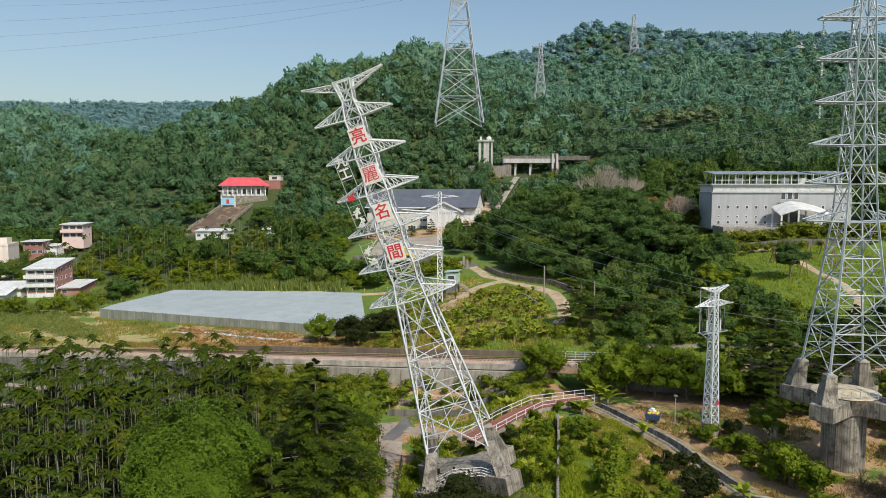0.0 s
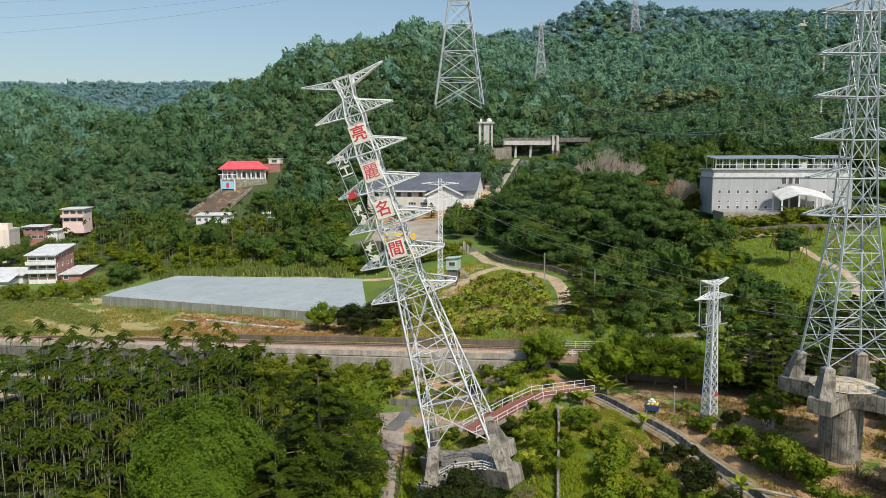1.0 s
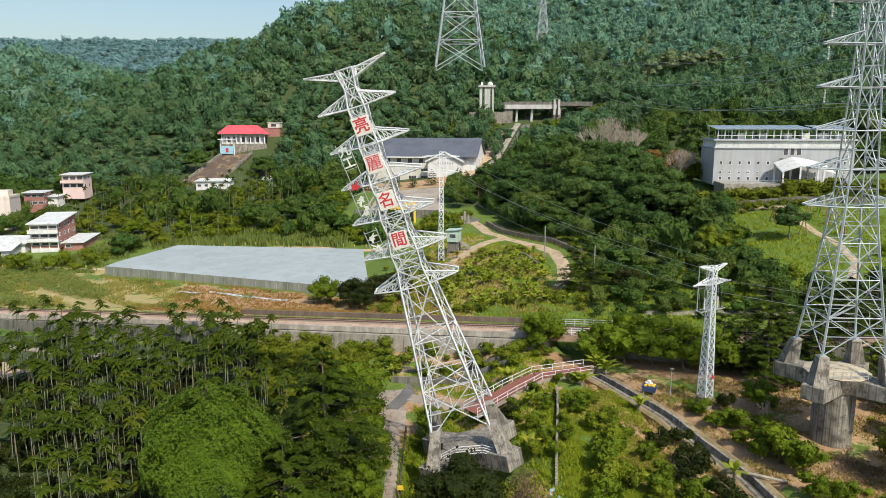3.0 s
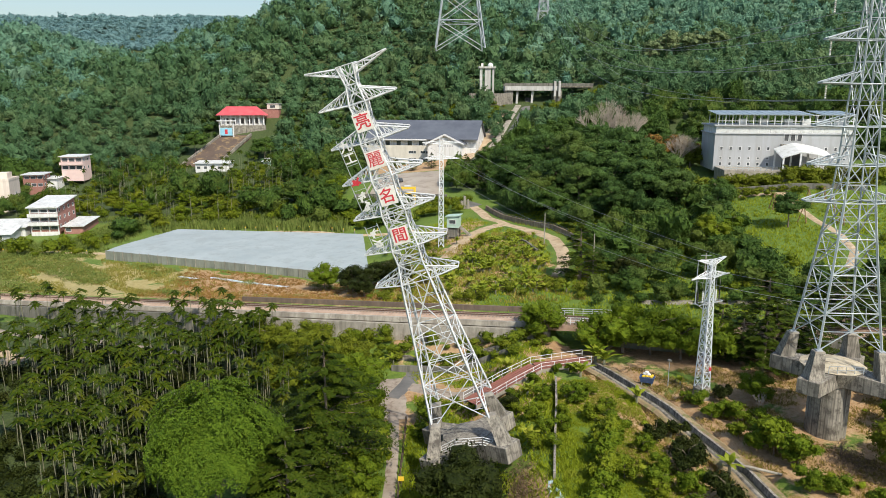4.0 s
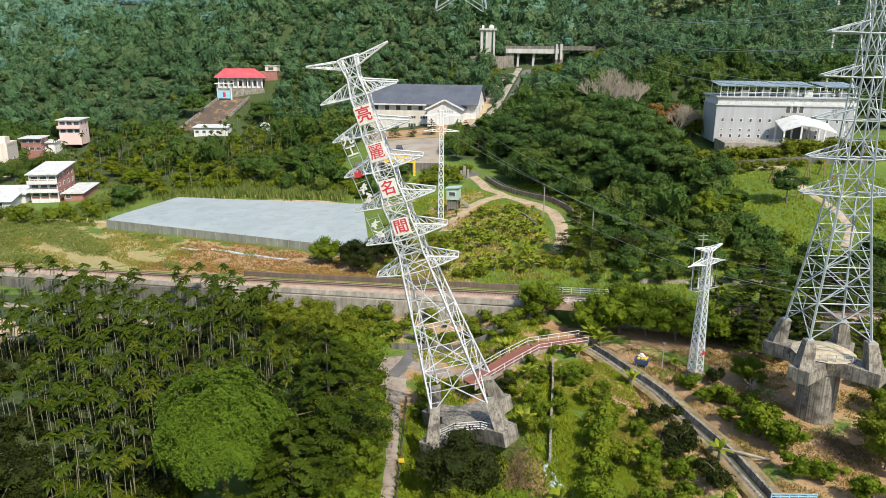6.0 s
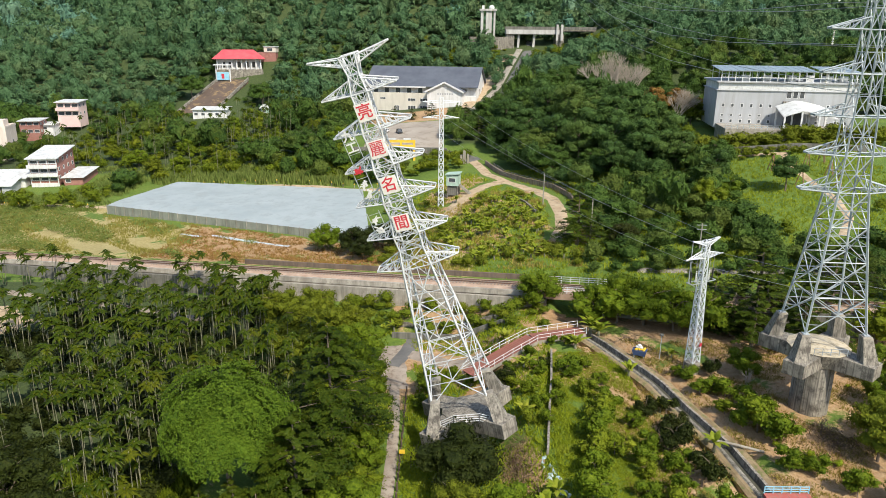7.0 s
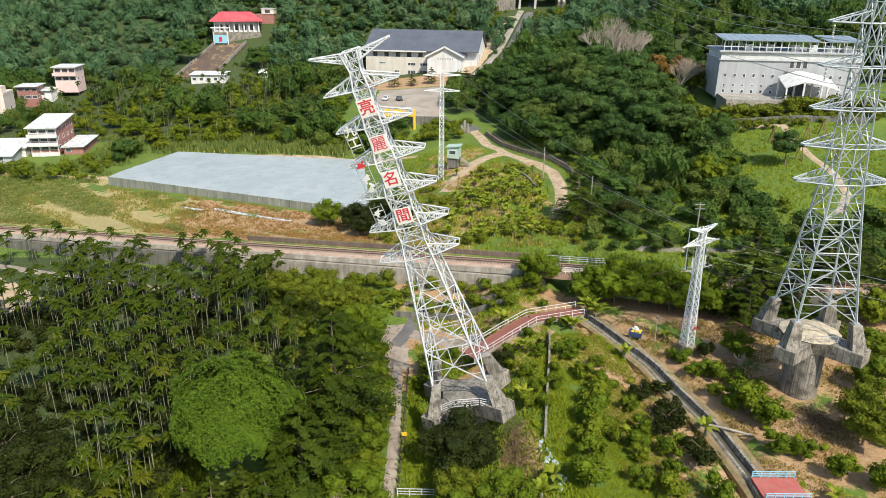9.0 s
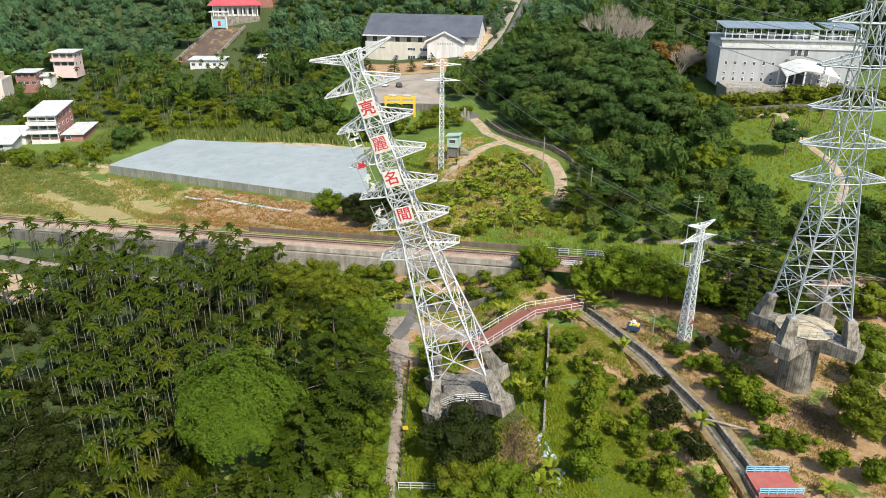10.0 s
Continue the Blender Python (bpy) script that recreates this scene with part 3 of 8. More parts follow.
# ---- lattice towers ----
def lattice(ob, mat, levels, leg_w, brace_w, sub=0, split=True):
    """Four legs through levels of (height, half width); between them, panel by panel, a level frame and its diagonal bars."""
    corners = ((-1, -1), (1, -1), (1, 1), (-1, 1))
    for cx, cy in corners:
        bm = bmesh.new()
        tube(bm, [(cx * h, cy * h, z) for z, h in levels], [leg_w * 0.66] * len(levels), 4)
        part("leg", bm, mat, ob)
    for (z0, h0), (z1, h1) in zip(levels, levels[1:]):
        bars = []
        for i in range(4):
            a, b = corners[i], corners[(i + 1) % 4]
            p0, q0 = Vector((a[0] * h0, a[1] * h0, z0)), Vector((b[0] * h0, b[1] * h0, z0))
            p1, q1 = Vector((a[0] * h1, a[1] * h1, z1)), Vector((b[0] * h1, b[1] * h1, z1))
            bars += [(p0, q1, 1), (q0, p1, 1)]
            if sub:
                mid = (p0 + q1) / 4 + (q0 + p1) / 4
                for e, f in ((p0, p1), (q0, q1)):
                    bars.append((e.lerp(f, 0.5), mid, 0.75))
                    if sub > 1:
                        bars += [(e.lerp(f, 0.25), e.lerp(mid, 0.5), 0.6), (e.lerp(f, 0.75), f.lerp(mid, 0.5), 0.6)]
                bars.append((mid, p1.lerp(q1, 0.5), 0.75))
        bars.append((Vector((-h1, -h1, z1)), Vector((h1, h1, z1)), 1))
        bm = bmesh.new()
        ring = [Vector((cx * h1, cy * h1, z1)) for cx, cy in corners]
        tube(bm, ring + ring[:1], [brace_w * 0.68] * 5, 4)
        if split:
            panel = part("bracing", bm, mat, ob)
            for a, b, k in bars:
                bm = bmesh.new()
                beam(bm, a, b, brace_w * k)
                part("bar", bm, mat, panel)
        else:
            for a, b, k in bars:
                beam(bm, a, b, brace_w * k)
            part("bracing", bm, mat, ob)


def half_at(levels, z):
    return float(np.interp(z, [v[0] for v in levels], [v[1] for v in levels]))


def cross_arm(ob, mat, levels, z, reach, rise, w, sides=(-1, 1), tip=0.35, drop=0.0):
    """A pointed lattice arm on each side, along x: a lower frame, an upper frame and the braces between them."""
    for s in sides:
        h, hu = half_at(levels, z), half_at(levels, z + rise)
        tipz = z + drop
        ends = [Vector((s * reach, y, tipz)) for y in (-tip, tip)]
        low = [Vector((s * h, y, z)) for y in (-h, h)]
        top = [Vector((s * hu, y, z + rise)) for y in (-hu, hu)]
        bm = bmesh.new()
        tube(bm, [low[0], ends[0], ends[1], low[1]], [w * 0.68] * 4, 4)
        arm = part("cross_arm", bm, mat, ob)
        bm = bmesh.new()
        up = Vector((0, 0, w * 0.5))
        tube(bm, [top[0], ends[0] + up, ends[1] + up, top[1]], [w * 0.62] * 4, 4)
        part("upper_chord", bm, mat, arm)

        def brace(a, b):
            bm = bmesh.new()
            beam(bm, a, b, w * 0.6)
            part("brace", bm, mat, arm)
        n = 3
        prev, upp = low, top
        for i in range(1, n + 1):
            f = i / (n + 0.6)
            cur = [low[k].lerp(ends[k], f) for k in (0, 1)]
            upn = [top[k].lerp(ends[k], f) for k in (0, 1)]
            brace(cur[0], cur[1])
            brace(prev[0], cur[1])
            brace(prev[1], cur[0])
            for k in (0, 1):
                brace(cur[k], upn[k])
                brace(upp[k], cur[k])
            prev, upp = cur, upn


def glyph(name, text, size, mat, m, parent, label="", bold=0.012):
    c = bpy.data.curves.new("glyph_curve", 'FONT')
    c.body, c.size, c.extrude, c.offset, c.resolution_u = text, size, 0.01, bold * size, 2
    c.align_x, c.align_y = 'CENTER', 'CENTER'
    o = bpy.data.objects.new("glyph_tmp", c)
    scene.collection.objects.link(o)
    dg = bpy.context.evaluated_depsgraph_get()
    me = bpy.data.meshes.new_from_object(o.evaluated_get(dg))
    bpy.data.objects.remove(o)
    bpy.data.curves.remove(c)
    me.materials.clear()
    ob = mesh_ob(name, me, mat, parent, label)
    ob.matrix_local = m
    return ob


def leaning_frame():
    u = Vector((7.9, -1.0, 2.2)).normalized()
    w = Vector((-11.6, -3.3, 37.0)).normalized()
    u = (u - w * u.dot(w)).normalized()
    v = w.cross(u)
    m = Matrix((u, v, w)).transposed().to_4x4()
    m.translation = LEAN_FOOT
    return m


LEAN_FOOT = Vector((2.0, 79.4, -2.25))
LEAN_M = leaning_frame()
LEAN_LEVELS = [(0, 3.5), (5.6, 2.92), (11.4, 2.34), (17.9, 1.72), (20.2, 1.4), (22.0, 1.52), (24.4, 1.22), (26.2, 1.36), (28.5, 1.08), (30.3, 1.2), (32.6, 0.94), (34.4, 1.06), (36.8, 0.8), (38.6, 0.92), (40.6, 0.62), (42.7, 0.95)]
LEAN_ARMS = (17.9, 22.0, 26.2, 30.3, 34.4, 38.6)


def leaning_tower():
    ob = thing("leaning_pylon", LEAN_M, "leaning white galvanised lattice power pylon carrying red lettered boards", "pylon")
    lattice(ob, M_GALV, LEAN_LEVELS[:4], 0.22, 0.10, 2)
    lattice(ob, M_GALV, LEAN_LEVELS[3:], 0.17, 0.095, 1)
    for i, z in enumerate(LEAN_ARMS):
        cross_arm(ob, M_GALV, LEAN_LEVELS, z, 5.0 - 0.14 * i, 1.55, 0.14, tip=0.75, drop=0.2)
    cross_arm(ob, M_GALV, LEAN_LEVELS, 41.6, 4.6, 0.9, 0.13, tip=0.2, drop=1.35)
    # lettered boards on the front face
    for z, ch in ((36.6, "亮"), (32.4, "麗"), (28.2, "名"), (23.6, "間")):
        h = half_at(LEAN_LEVELS, z)
        m = Matrix.Translation((0.0, -h - 0.22, z)) @ Matrix.Rotation(radians(90), 4, 'X') @ Matrix.Rotation(radians(random.uniform(-2, 2)), 4, 'Z')
        bm = bmesh.new()
        cuboid(bm, -0.98, 0.98, -1.0, 1.0, -0.03, 0.03)
        bmesh.ops.bevel(bm, geom=bm.edges[:], offset=0.012, segments=1, affect='EDGES')
        b = part("sign_board", bm, M_BOARD, ob, "white square board with a red character")
        b.matrix_local = m
        glyph("character", ch, 1.75, M_RED_INK, Matrix.Translation((0, -0.02, 0.045)), b, "red painted character", 0.002 if ch == "麗" else 0.012)
    # tall open frames of faded characters hung between the arms on one side
    for z0, cells in ((31.2, (("九", M_PALE_INK), ("工", M_PALE_INK), (None, None))), (27.0, (("", M_RED_INK), ("", M_PALE_INK), ("", M_PALE_INK))), (22.6, (("", M_PALE_INK), ("", M_PALE_INK)))):
        hx, ch = -2.75 + 0.03 * (z0 - 22), 1.34
        bm = bmesh.new()
        top = ch * len(cells)
        for sx in (-0.72, 0.72):
            beam(bm, (sx, 0, -0.1), (sx, 0, top + 0.3), 0.07)
        for k in range(len(cells) + 1):
            beam(bm, (-0.72, 0, k * ch), (0.72, 0, k * ch), 0.05)
        f = part("letter_frame", bm, M_GALV_DARK, ob, "tall thin steel frame with faded characters")
        f.matrix_local = Matrix.Translation((hx, -1.15, z0)) @ Matrix.Rotation(radians(-4), 4, 'Y')
        for k, (text, ink) in enumerate(cells):
            cz = top - (k + 0.5) * ch
            if text:
                glyph("character", text, 1.35, ink, Matrix.Translation((0, -0.06, cz)) @ Matrix.Rotation(radians(90), 4, 'X'), f, "faded white character", 0.022)
            elif ink:
                bm = bmesh.new()
                r = random.Random(7 * k + int(z0))
                for q in range(7):
                    a, zz, xx = r.choice((0, 0, 1.57, 0.7, -0.7)) + r.uniform(-0.15, 0.15), r.uniform(-0.42, 0.42), r.uniform(-0.32, 0.32)
                    wd, hd = r.uniform(0.22, 0.42), r.uniform(0.06, 0.12)
                    cuboid(bm, -wd, wd, -0.09 - 0.012 * q, -0.05 - 0.012 * q, -hd, hd, Matrix.Translation((xx, 0, zz + cz)) @ Matrix.Rotation(a, 4, 'Y'))
                part("character", bm, ink, f, "unreadable faded character strokes")
    return ob


leaning_tower()

RT = Vector((47.65, 81.0, 6.0))
RT_M = Matrix.Translation(RT) @ Matrix.Rotation(radians(-4), 4, 'Z')
RT_LEVELS = [(0, 3.58), (4.4, 3.08), (8.8, 2.6), (13.0, 2.15), (17.1, 1.74), (21.4, 1.5), (25.8, 1.34), (30.6, 1.16), (35.4, 1.0), (40.0, 0.86), (44.5, 0.7), (48.0, 0.5)]


def upright_tower():
    ob = thing("pylon", RT_M, "tall upright bluish galvanised lattice power pylon on a concrete base", "pylon")
    lattice(ob, M_GALV_BLUE, RT_LEVELS[:5], 0.24, 0.10, 2)
    lattice(ob, M_GALV_BLUE, RT_LEVELS[4:], 0.18, 0.09, 1)
    for i, z in enumerate((17.1, 21.4, 25.8, 30.6, 35.4, 40.0)):
        cross_arm(ob, M_GALV_BLUE, RT_LEVELS, z, 5.6 - 0.15 * i, 1.4, 0.14, tip=0.6, drop=0.15)
        if i > 2:
            for s in (-1, 1):
                bm = bmesh.new()
                tube(bm, [(s * 4.3, 0.3, z - 0.1 - 0.12 * k) for k in range(14)], [0.05 if k % 2 else 0.14 for k in range(14)], 8)
                part("insulator", bm, M_CERAMIC, ob, "pale ribbed porcelain insulator string")
    for sx in (-1, 1):
        for sy in (-1, 1):
            bm = bmesh.new()
            cuboid(bm, -0.35, 0.35, -0.35, 0.35, -0.12, 0.06, Matrix.Translation((sx * 3.58, sy * 3.58, 0)))
            part("foot_plate", bm, M_GALV_DARK, ob)


upright_tower()


M_SAND_TOP = surface("sandy_platform_top", (0.42, 0.36, 0.26), (0.56, 0.50, 0.38), 0.6, 0.95, 0.2, stain=(0.34, 0.28, 0.19))


def pylon_base(name, m, half, slab_t, ped_h, pier_r, pier_h, label, mat, flare=1.2, top_mat=M_CONC_PALE, rim=0.55):
    """Concrete base: four tapered plinths on a cross of thick beams, carried by a central pier. Origin at the plinths' top plane."""
    ob = thing(name, m, label, "pylon base", kind="structure")
    for sx in (-1, 1):
        for sy in (-1, 1):
            bm = bmesh.new()
            c, d = half, half * flare
            lo = [(sx * d + i * 0.92, sy * d + j * 0.92, -ped_h) for i, j in ((-1, -1), (1, -1), (1, 1), (-1, 1))]
            hi = [(sx * c + i * 0.56, sy * c + j * 0.56, 0) for i, j in ((-1, -1), (1, -1), (1, 1), (-1, 1))]
            frustum(bm, lo, hi)
            part("plinth", bm, mat, ob)
            bm = bmesh.new()
            frustum(bm, [(sx * c + i * 0.6, sy * c + j * 0.6, -0.12) for i, j in ((-1, -1), (1, -1), (1, 1), (-1, 1))], [(sx * c + i * 0.56, sy * c + j * 0.56, 0.06) for i, j in ((-1, -1), (1, -1), (1, 1), (-1, 1))])
            part("plinth_cap", bm, M_CONC_PALE, ob, "pale worn concrete cap")
            bm = bmesh.new()
            a = math.atan2(sy, sx)
            rot = Matrix.Rotation(a, 4, 'Z')
            L = d * 1.414 + 1.3
            pts_lo = [rot @ Vector(p) for p in ((1.0, -1.7, -ped_h - slab_t), (L, -1.3, -ped_h - slab_t), (L, 1.3, -ped_h - slab_t), (1.0, 1.7, -ped_h - slab_t))]
            pts_hi = [rot @ Vector(p) for p in ((1.0, -1.7, -ped_h + 0.25), (L, -1.3, -ped_h - 0.01), (L, 1.3, -ped_h - 0.01), (1.0, 1.7, -ped_h + 0.25))]
            frustum(bm, pts_lo, pts_hi)
            bmesh.ops.bevel(bm, geom=bm.edges[:], offset=0.05, segments=1, affect='EDGES')
            part("beam", bm, mat, ob)
    bm = bmesh.new()
    ring = lambda r, z, k=12: [(r * math.cos(2 * math.pi * (i + 0.5) / k), r * math.sin(2 * math.pi * (i + 0.5) / k), z) for i in range(k)]
    frustum(bm, ring(pier_r, -ped_h - slab_t - pier_h), ring(pier_r, -ped_h - slab_t + 0.02))
    part("pier", bm, mat, ob)
    bm = bmesh.new()
    frustum(bm, ring(pier_r + 0.25, -ped_h - slab_t - 0.004), ring(pier_r + rim, -ped_h + 0.28))
    part("platform", bm, mat, ob)
    bm = bmesh.new()
    frustum(bm, ring(pier_r + rim + 0.03, -ped_h + 0.284), ring(0.8, -ped_h + 0.8))
    part("platform_top", bm, top_mat, ob, "sandy pale platform top with a shallow hip")
    return ob


pylon_base("pylon_base", RT_M @ Matrix.Translation((0, 0, -0.12)), 3.58, 1.8, 3.2, 2.4, 7.5, "streaked grey concrete cross-shaped base on a central pier", M_CONC, 1.14, M_SAND_TOP, 1.35)
tilt_m = Matrix.Translation(LEAN_FOOT) @ Matrix.Rotation(radians(-12.0), 4, 'Y') @ Matrix.Rotation(radians(-3), 4, 'X')
pylon_base("leaning_pylon_base", tilt_m @ Matrix.Translation((0, 0, -0.05)), 3.35, 2.0, 3.3, 2.6, 5.5, "tilted dark grey concrete cross-shaped pylon base", M_CONC, 1.26, M_CONC)

# ---- plants ----
def leaf_cloud(centres, normals, length, width, r, jitter=0.35, tri=False):
    """Small leaves or leaf clumps, one diamond (or triangle) each, facing roughly along the normals."""
    k = len(centres)
    nrm = normals + r.normal(0, jitter, (k, 3))
    nrm /= np.linalg.norm(nrm, axis=1, keepdims=True) + 1e-9
    t = r.normal(0, 1, (k, 3))
    t -= nrm * (t * nrm).sum(1, keepdims=True)
    t /= np.linalg.norm(t, axis=1, keepdims=True) + 1e-9
    b = np.cross(nrm, t)
    L = (length * r.uniform(0.65, 1.3, (k, 1))) / 2
    W = (width * r.uniform(0.65, 1.3, (k, 1))) / 2
    if tri:
        V = np.stack([centres - t * L, centres + t * L * 0.7 + b * W, centres + t * L * 0.7 - b * W], 1).reshape(-1, 3)
        return V, np.arange(3 * k).reshape(-1, 3)
    V = np.stack([centres - t * L, centres + b * W - nrm * W * 0.25, centres + t * L - nrm * L * 0.15, centres - b * W - nrm * W * 0.25], 1).reshape(-1, 3)
    return V, np.arange(4 * k).reshape(-1, 4)


def shell_points(k, c, radii, r, inner=0.72, low=-0.35):
    p = r.normal(0, 1, (k * 2, 3))
    p /= np.linalg.norm(p, axis=1, keepdims=True)
    p = p[p[:, 2] > low][:k]
    n = p.copy()
    s = r.uniform(inner, 1.16, (len(p), 1))
    return np.array(c) + p * s * np.array(radii), n


def crown_points(k, h0, h1, rad, clumps, r, flat=0.6, csize=0.36, cores=None):
    """Points for leaves on a crown made of many rounded clumps; the clumps' solid insides go to cores."""
    P, N = [], []
    mid, half = (h0 + h1) / 2, (h1 - h0) / 2
    for i in range(clumps):
        while True:
            d = r.uniform(-1, 1, 3)
            q = np.linalg.norm(d)
            if 0.35 < q < 1 and (d[2] > -0.55):
                break
        d /= max(q, 0.75)
        d *= 0.78 * r.uniform(0.75, 1.12)
        c = np.array([d[0] * rad, d[1] * rad, mid + d[2] * half])
        s = csize * rad * r.uniform(0.5, 1.3)
        p, n = shell_points(max(4, k // clumps), c, (s, s, s * flat), r, 0.74)
        P.append(p)
        N.append(n)
        if cores is not None:
            V, F = blob_core(r, s * 0.76, s * flat * 0.76, 1)
            T = V[F[V[F].mean(1)[:, 2] > -0.4 * s * flat]] + c
            cores.append(np.concatenate([T, T[:, 2:]], 1).reshape(-1, 3))
    return np.concatenate(P), np.concatenate(N)


def limbs(bm, h, h0, rad, count, r, base=0.22, lean=0.0, sides=6):
    """A tapered, slightly crooked trunk with limbs that fork out into the crown."""
    top = Vector((lean * h, r.uniform(-0.05, 0.05) * h, h * 0.8))
    knots = [Vector((0, 0, -0.3))]
    for i in range(1, 5):
        f = i / 4
        knots.append(Vector((top.x * f + r.uniform(-0.04, 0.04) * h * (f < 1), top.y * f + r.uniform(-0.04, 0.04) * h * (f < 1), top.z * f)))
    tube(bm, knots, [base * (1 - 0.2 * i) for i in range(5)], sides)
    for i in range(count):
        f = r.uniform(0.35, 0.95)
        s = Vector((top.x * f, top.y * f, top.z * f))
        if s.z < h0 * 0.6:
            s.z = h0 * 0.6
        a = 2 * math.pi * (i + r.uniform(0, 0.6)) / count
        e = Vector((math.cos(a) * rad * r.uniform(0.5, 0.85), math.sin(a) * rad * r.uniform(0.5, 0.85), s.z + (h - s.z) * r.uniform(0.4, 0.8)))
        m = s.lerp(e, 0.5) + Vector((0, 0, 0.08 * h))
        tube(bm, [s, m, e], [base * 0.42, base * 0.26, base * 0.09], 5)


def broad_tree(name, h, rad, mat, leaves, clumps, seed, label, leaf=(0.5, 0.3), h0=0.25, flat=0.65, csize=0.36, base=0.25, group="", jitter=0.5, m=Matrix()):
    r = np.random.default_rng(seed)
    ob = thing(name, m, label, "bush" if "bush" in name else "tree", group)
    bm = bmesh.new()
    limbs(bm, h * 0.92, h * h0, rad * 0.9, 7 if rad > 1.6 else 4, r, base)
    part("trunk", bm, M_BARK, ob)
    cores = []
    P, N = crown_points(int(leaves * 0.8), h * h0, h, rad, clumps, r, flat, csize, cores)
    V, F = leaf_cloud(P, N, leaf[0], leaf[1], r, jitter)
    C = np.concatenate(cores)
    F = np.concatenate([F, np.arange(len(C)).reshape(-1, 4) + len(V)])
    mesh_ob("crown", np_mesh("crown", np.concatenate([V, C]), F), mat, ob)
    return ob


def layered_tree(name, h, rad, mat, seed, label, tiers=10, sprays=19, m=Matrix(), group="", per=150, droop=0.28, leaf=(0.5, 0.2)):
    """A tree with long, near-level boughs in tiers, each bough a feathery flat spray of leaves."""
    r = np.random.default_rng(seed)
    ob = thing(name, m, label, "tree", group)
    bm = bmesh.new()
    tube(bm, [(0, 0, -0.3), (0.1, 0.05, h * 0.4), (0, 0.1, h * 0.97)], [0.3, 0.2, 0.04], 7)
    P, N = [], []
    for t in range(tiers):
        f = t / (tiers - 1)
        z = h * (0.14 + 0.84 * f)
        R = rad * (1.06 - 0.92 * f ** 1.25)
        for i in range(max(6, int(sprays * (1 - 0.5 * f)))):
            a = r.uniform(0, 2 * math.pi)
            L = R * r.uniform(0.7, 1.08)
            zz = z + r.uniform(-0.3, 0.3) * h / tiers
            d = np.array([math.cos(a), math.sin(a), 0])
            sd = np.array([-d[1], d[0], 0])
            if i < 5:
                beam(bm, (0, 0, zz - 0.1 * L), tuple(d * L * 0.8 + np.array([0, 0, zz])), 0.07)
            s = r.uniform(0.3, 1.0, per)
            wd = r.normal(0, 0.085, per) * L * (1.5 - 1.1 * s) * (0.4 + s)
            p = d * (s * L)[:, None] + sd * wd[:, None]
            p[:, 2] = zz + 0.34 * L * s - droop * L * s * s + r.normal(0, 0.05, per)
            n = np.tile(np.array([0, 0, 1.0]) + 0.35 * d, (per, 1))
            P.append(p)
            N.append(n)
    part("trunk", bm, M_BARK, ob)
    V, F = leaf_cloud(np.concatenate(P), np.concatenate(N), leaf[0], leaf[1], r, 0.2)
    mesh_ob("crown", np_mesh("crown", V, F), mat, ob)
    return ob


def dome_tree(name, h, rad, mat, seed, label, m=Matrix(), sprays=1900, per=28):
    """A wide umbrella crown, smooth in outline, of small feathery sprays lying like shingles on the dome."""
    r = np.random.default_rng(seed)
    ob = thing(name, m, label, "tree")
    bm = bmesh.new()
    limbs(bm, h * 0.8, h * 0.25, rad * 0.85, 9, r, 0.38)
    part("trunk", bm, M_BARK, ob)
    P, N = [], []
    for i in range(sprays):
        u = r.uniform(-0.14, 1)
        a = r.uniform(0, 2 * math.pi)
        c = math.sqrt(max(0, 1 - max(u, 0) ** 2)) * (1 + min(u, 0) * 0.5)
        bulge = 1 + 0.09 * math.sin(3 * a + 5 * u) + 0.07 * math.sin(7 * a - 4 * u) + r.normal(0, 0.045)
        pc = np.array([math.cos(a) * c * rad * bulge, math.sin(a) * c * rad * bulge, h * 0.55 + u * h * 0.45 * bulge])
        n = np.array([math.cos(a) * c, math.sin(a) * c, u * 1.2 + 0.35]) + r.normal(0, 0.16, 3)
        n /= np.linalg.norm(n)
        out = np.array([math.cos(a), math.sin(a), -0.55])
        out -= n * out.dot(n)
        out /= np.linalg.norm(out) + 1e-6
        sd = np.cross(n, out)
        s = r.uniform(-0.5, 0.8, per)
        L = 0.95
        p = pc + out * (s * L)[:, None] + sd * (r.normal(0, 0.3, per) * (1 - np.abs(s) * 0.6) * L * 0.7)[:, None] - n * (0.25 * (s + 0.3) ** 2)[:, None]
        P.append(p)
        N.append(np.tile(n, (per, 1)))
    V, F = leaf_cloud(np.concatenate(P), np.concatenate(N), 0.3, 0.12, r, 0.45)
    C, G = blob_core(r, rad * 0.83, h * 0.38)
    C[:, 2] = np.maximum(C[:, 2], -0.01 * h) + h * 0.55
    C = C[G].reshape(-1, 3)
    C = np.concatenate([C.reshape(-1, 3, 3), C.reshape(-1, 3, 3)[:, 2:]], 1).reshape(-1, 3)
    F = np.concatenate([F, np.arange(len(C)).reshape(-1, 4) + len(V)])
    mesh_ob("crown", np_mesh("crown", np.concatenate([V, C]), F), mat, ob)
    return ob


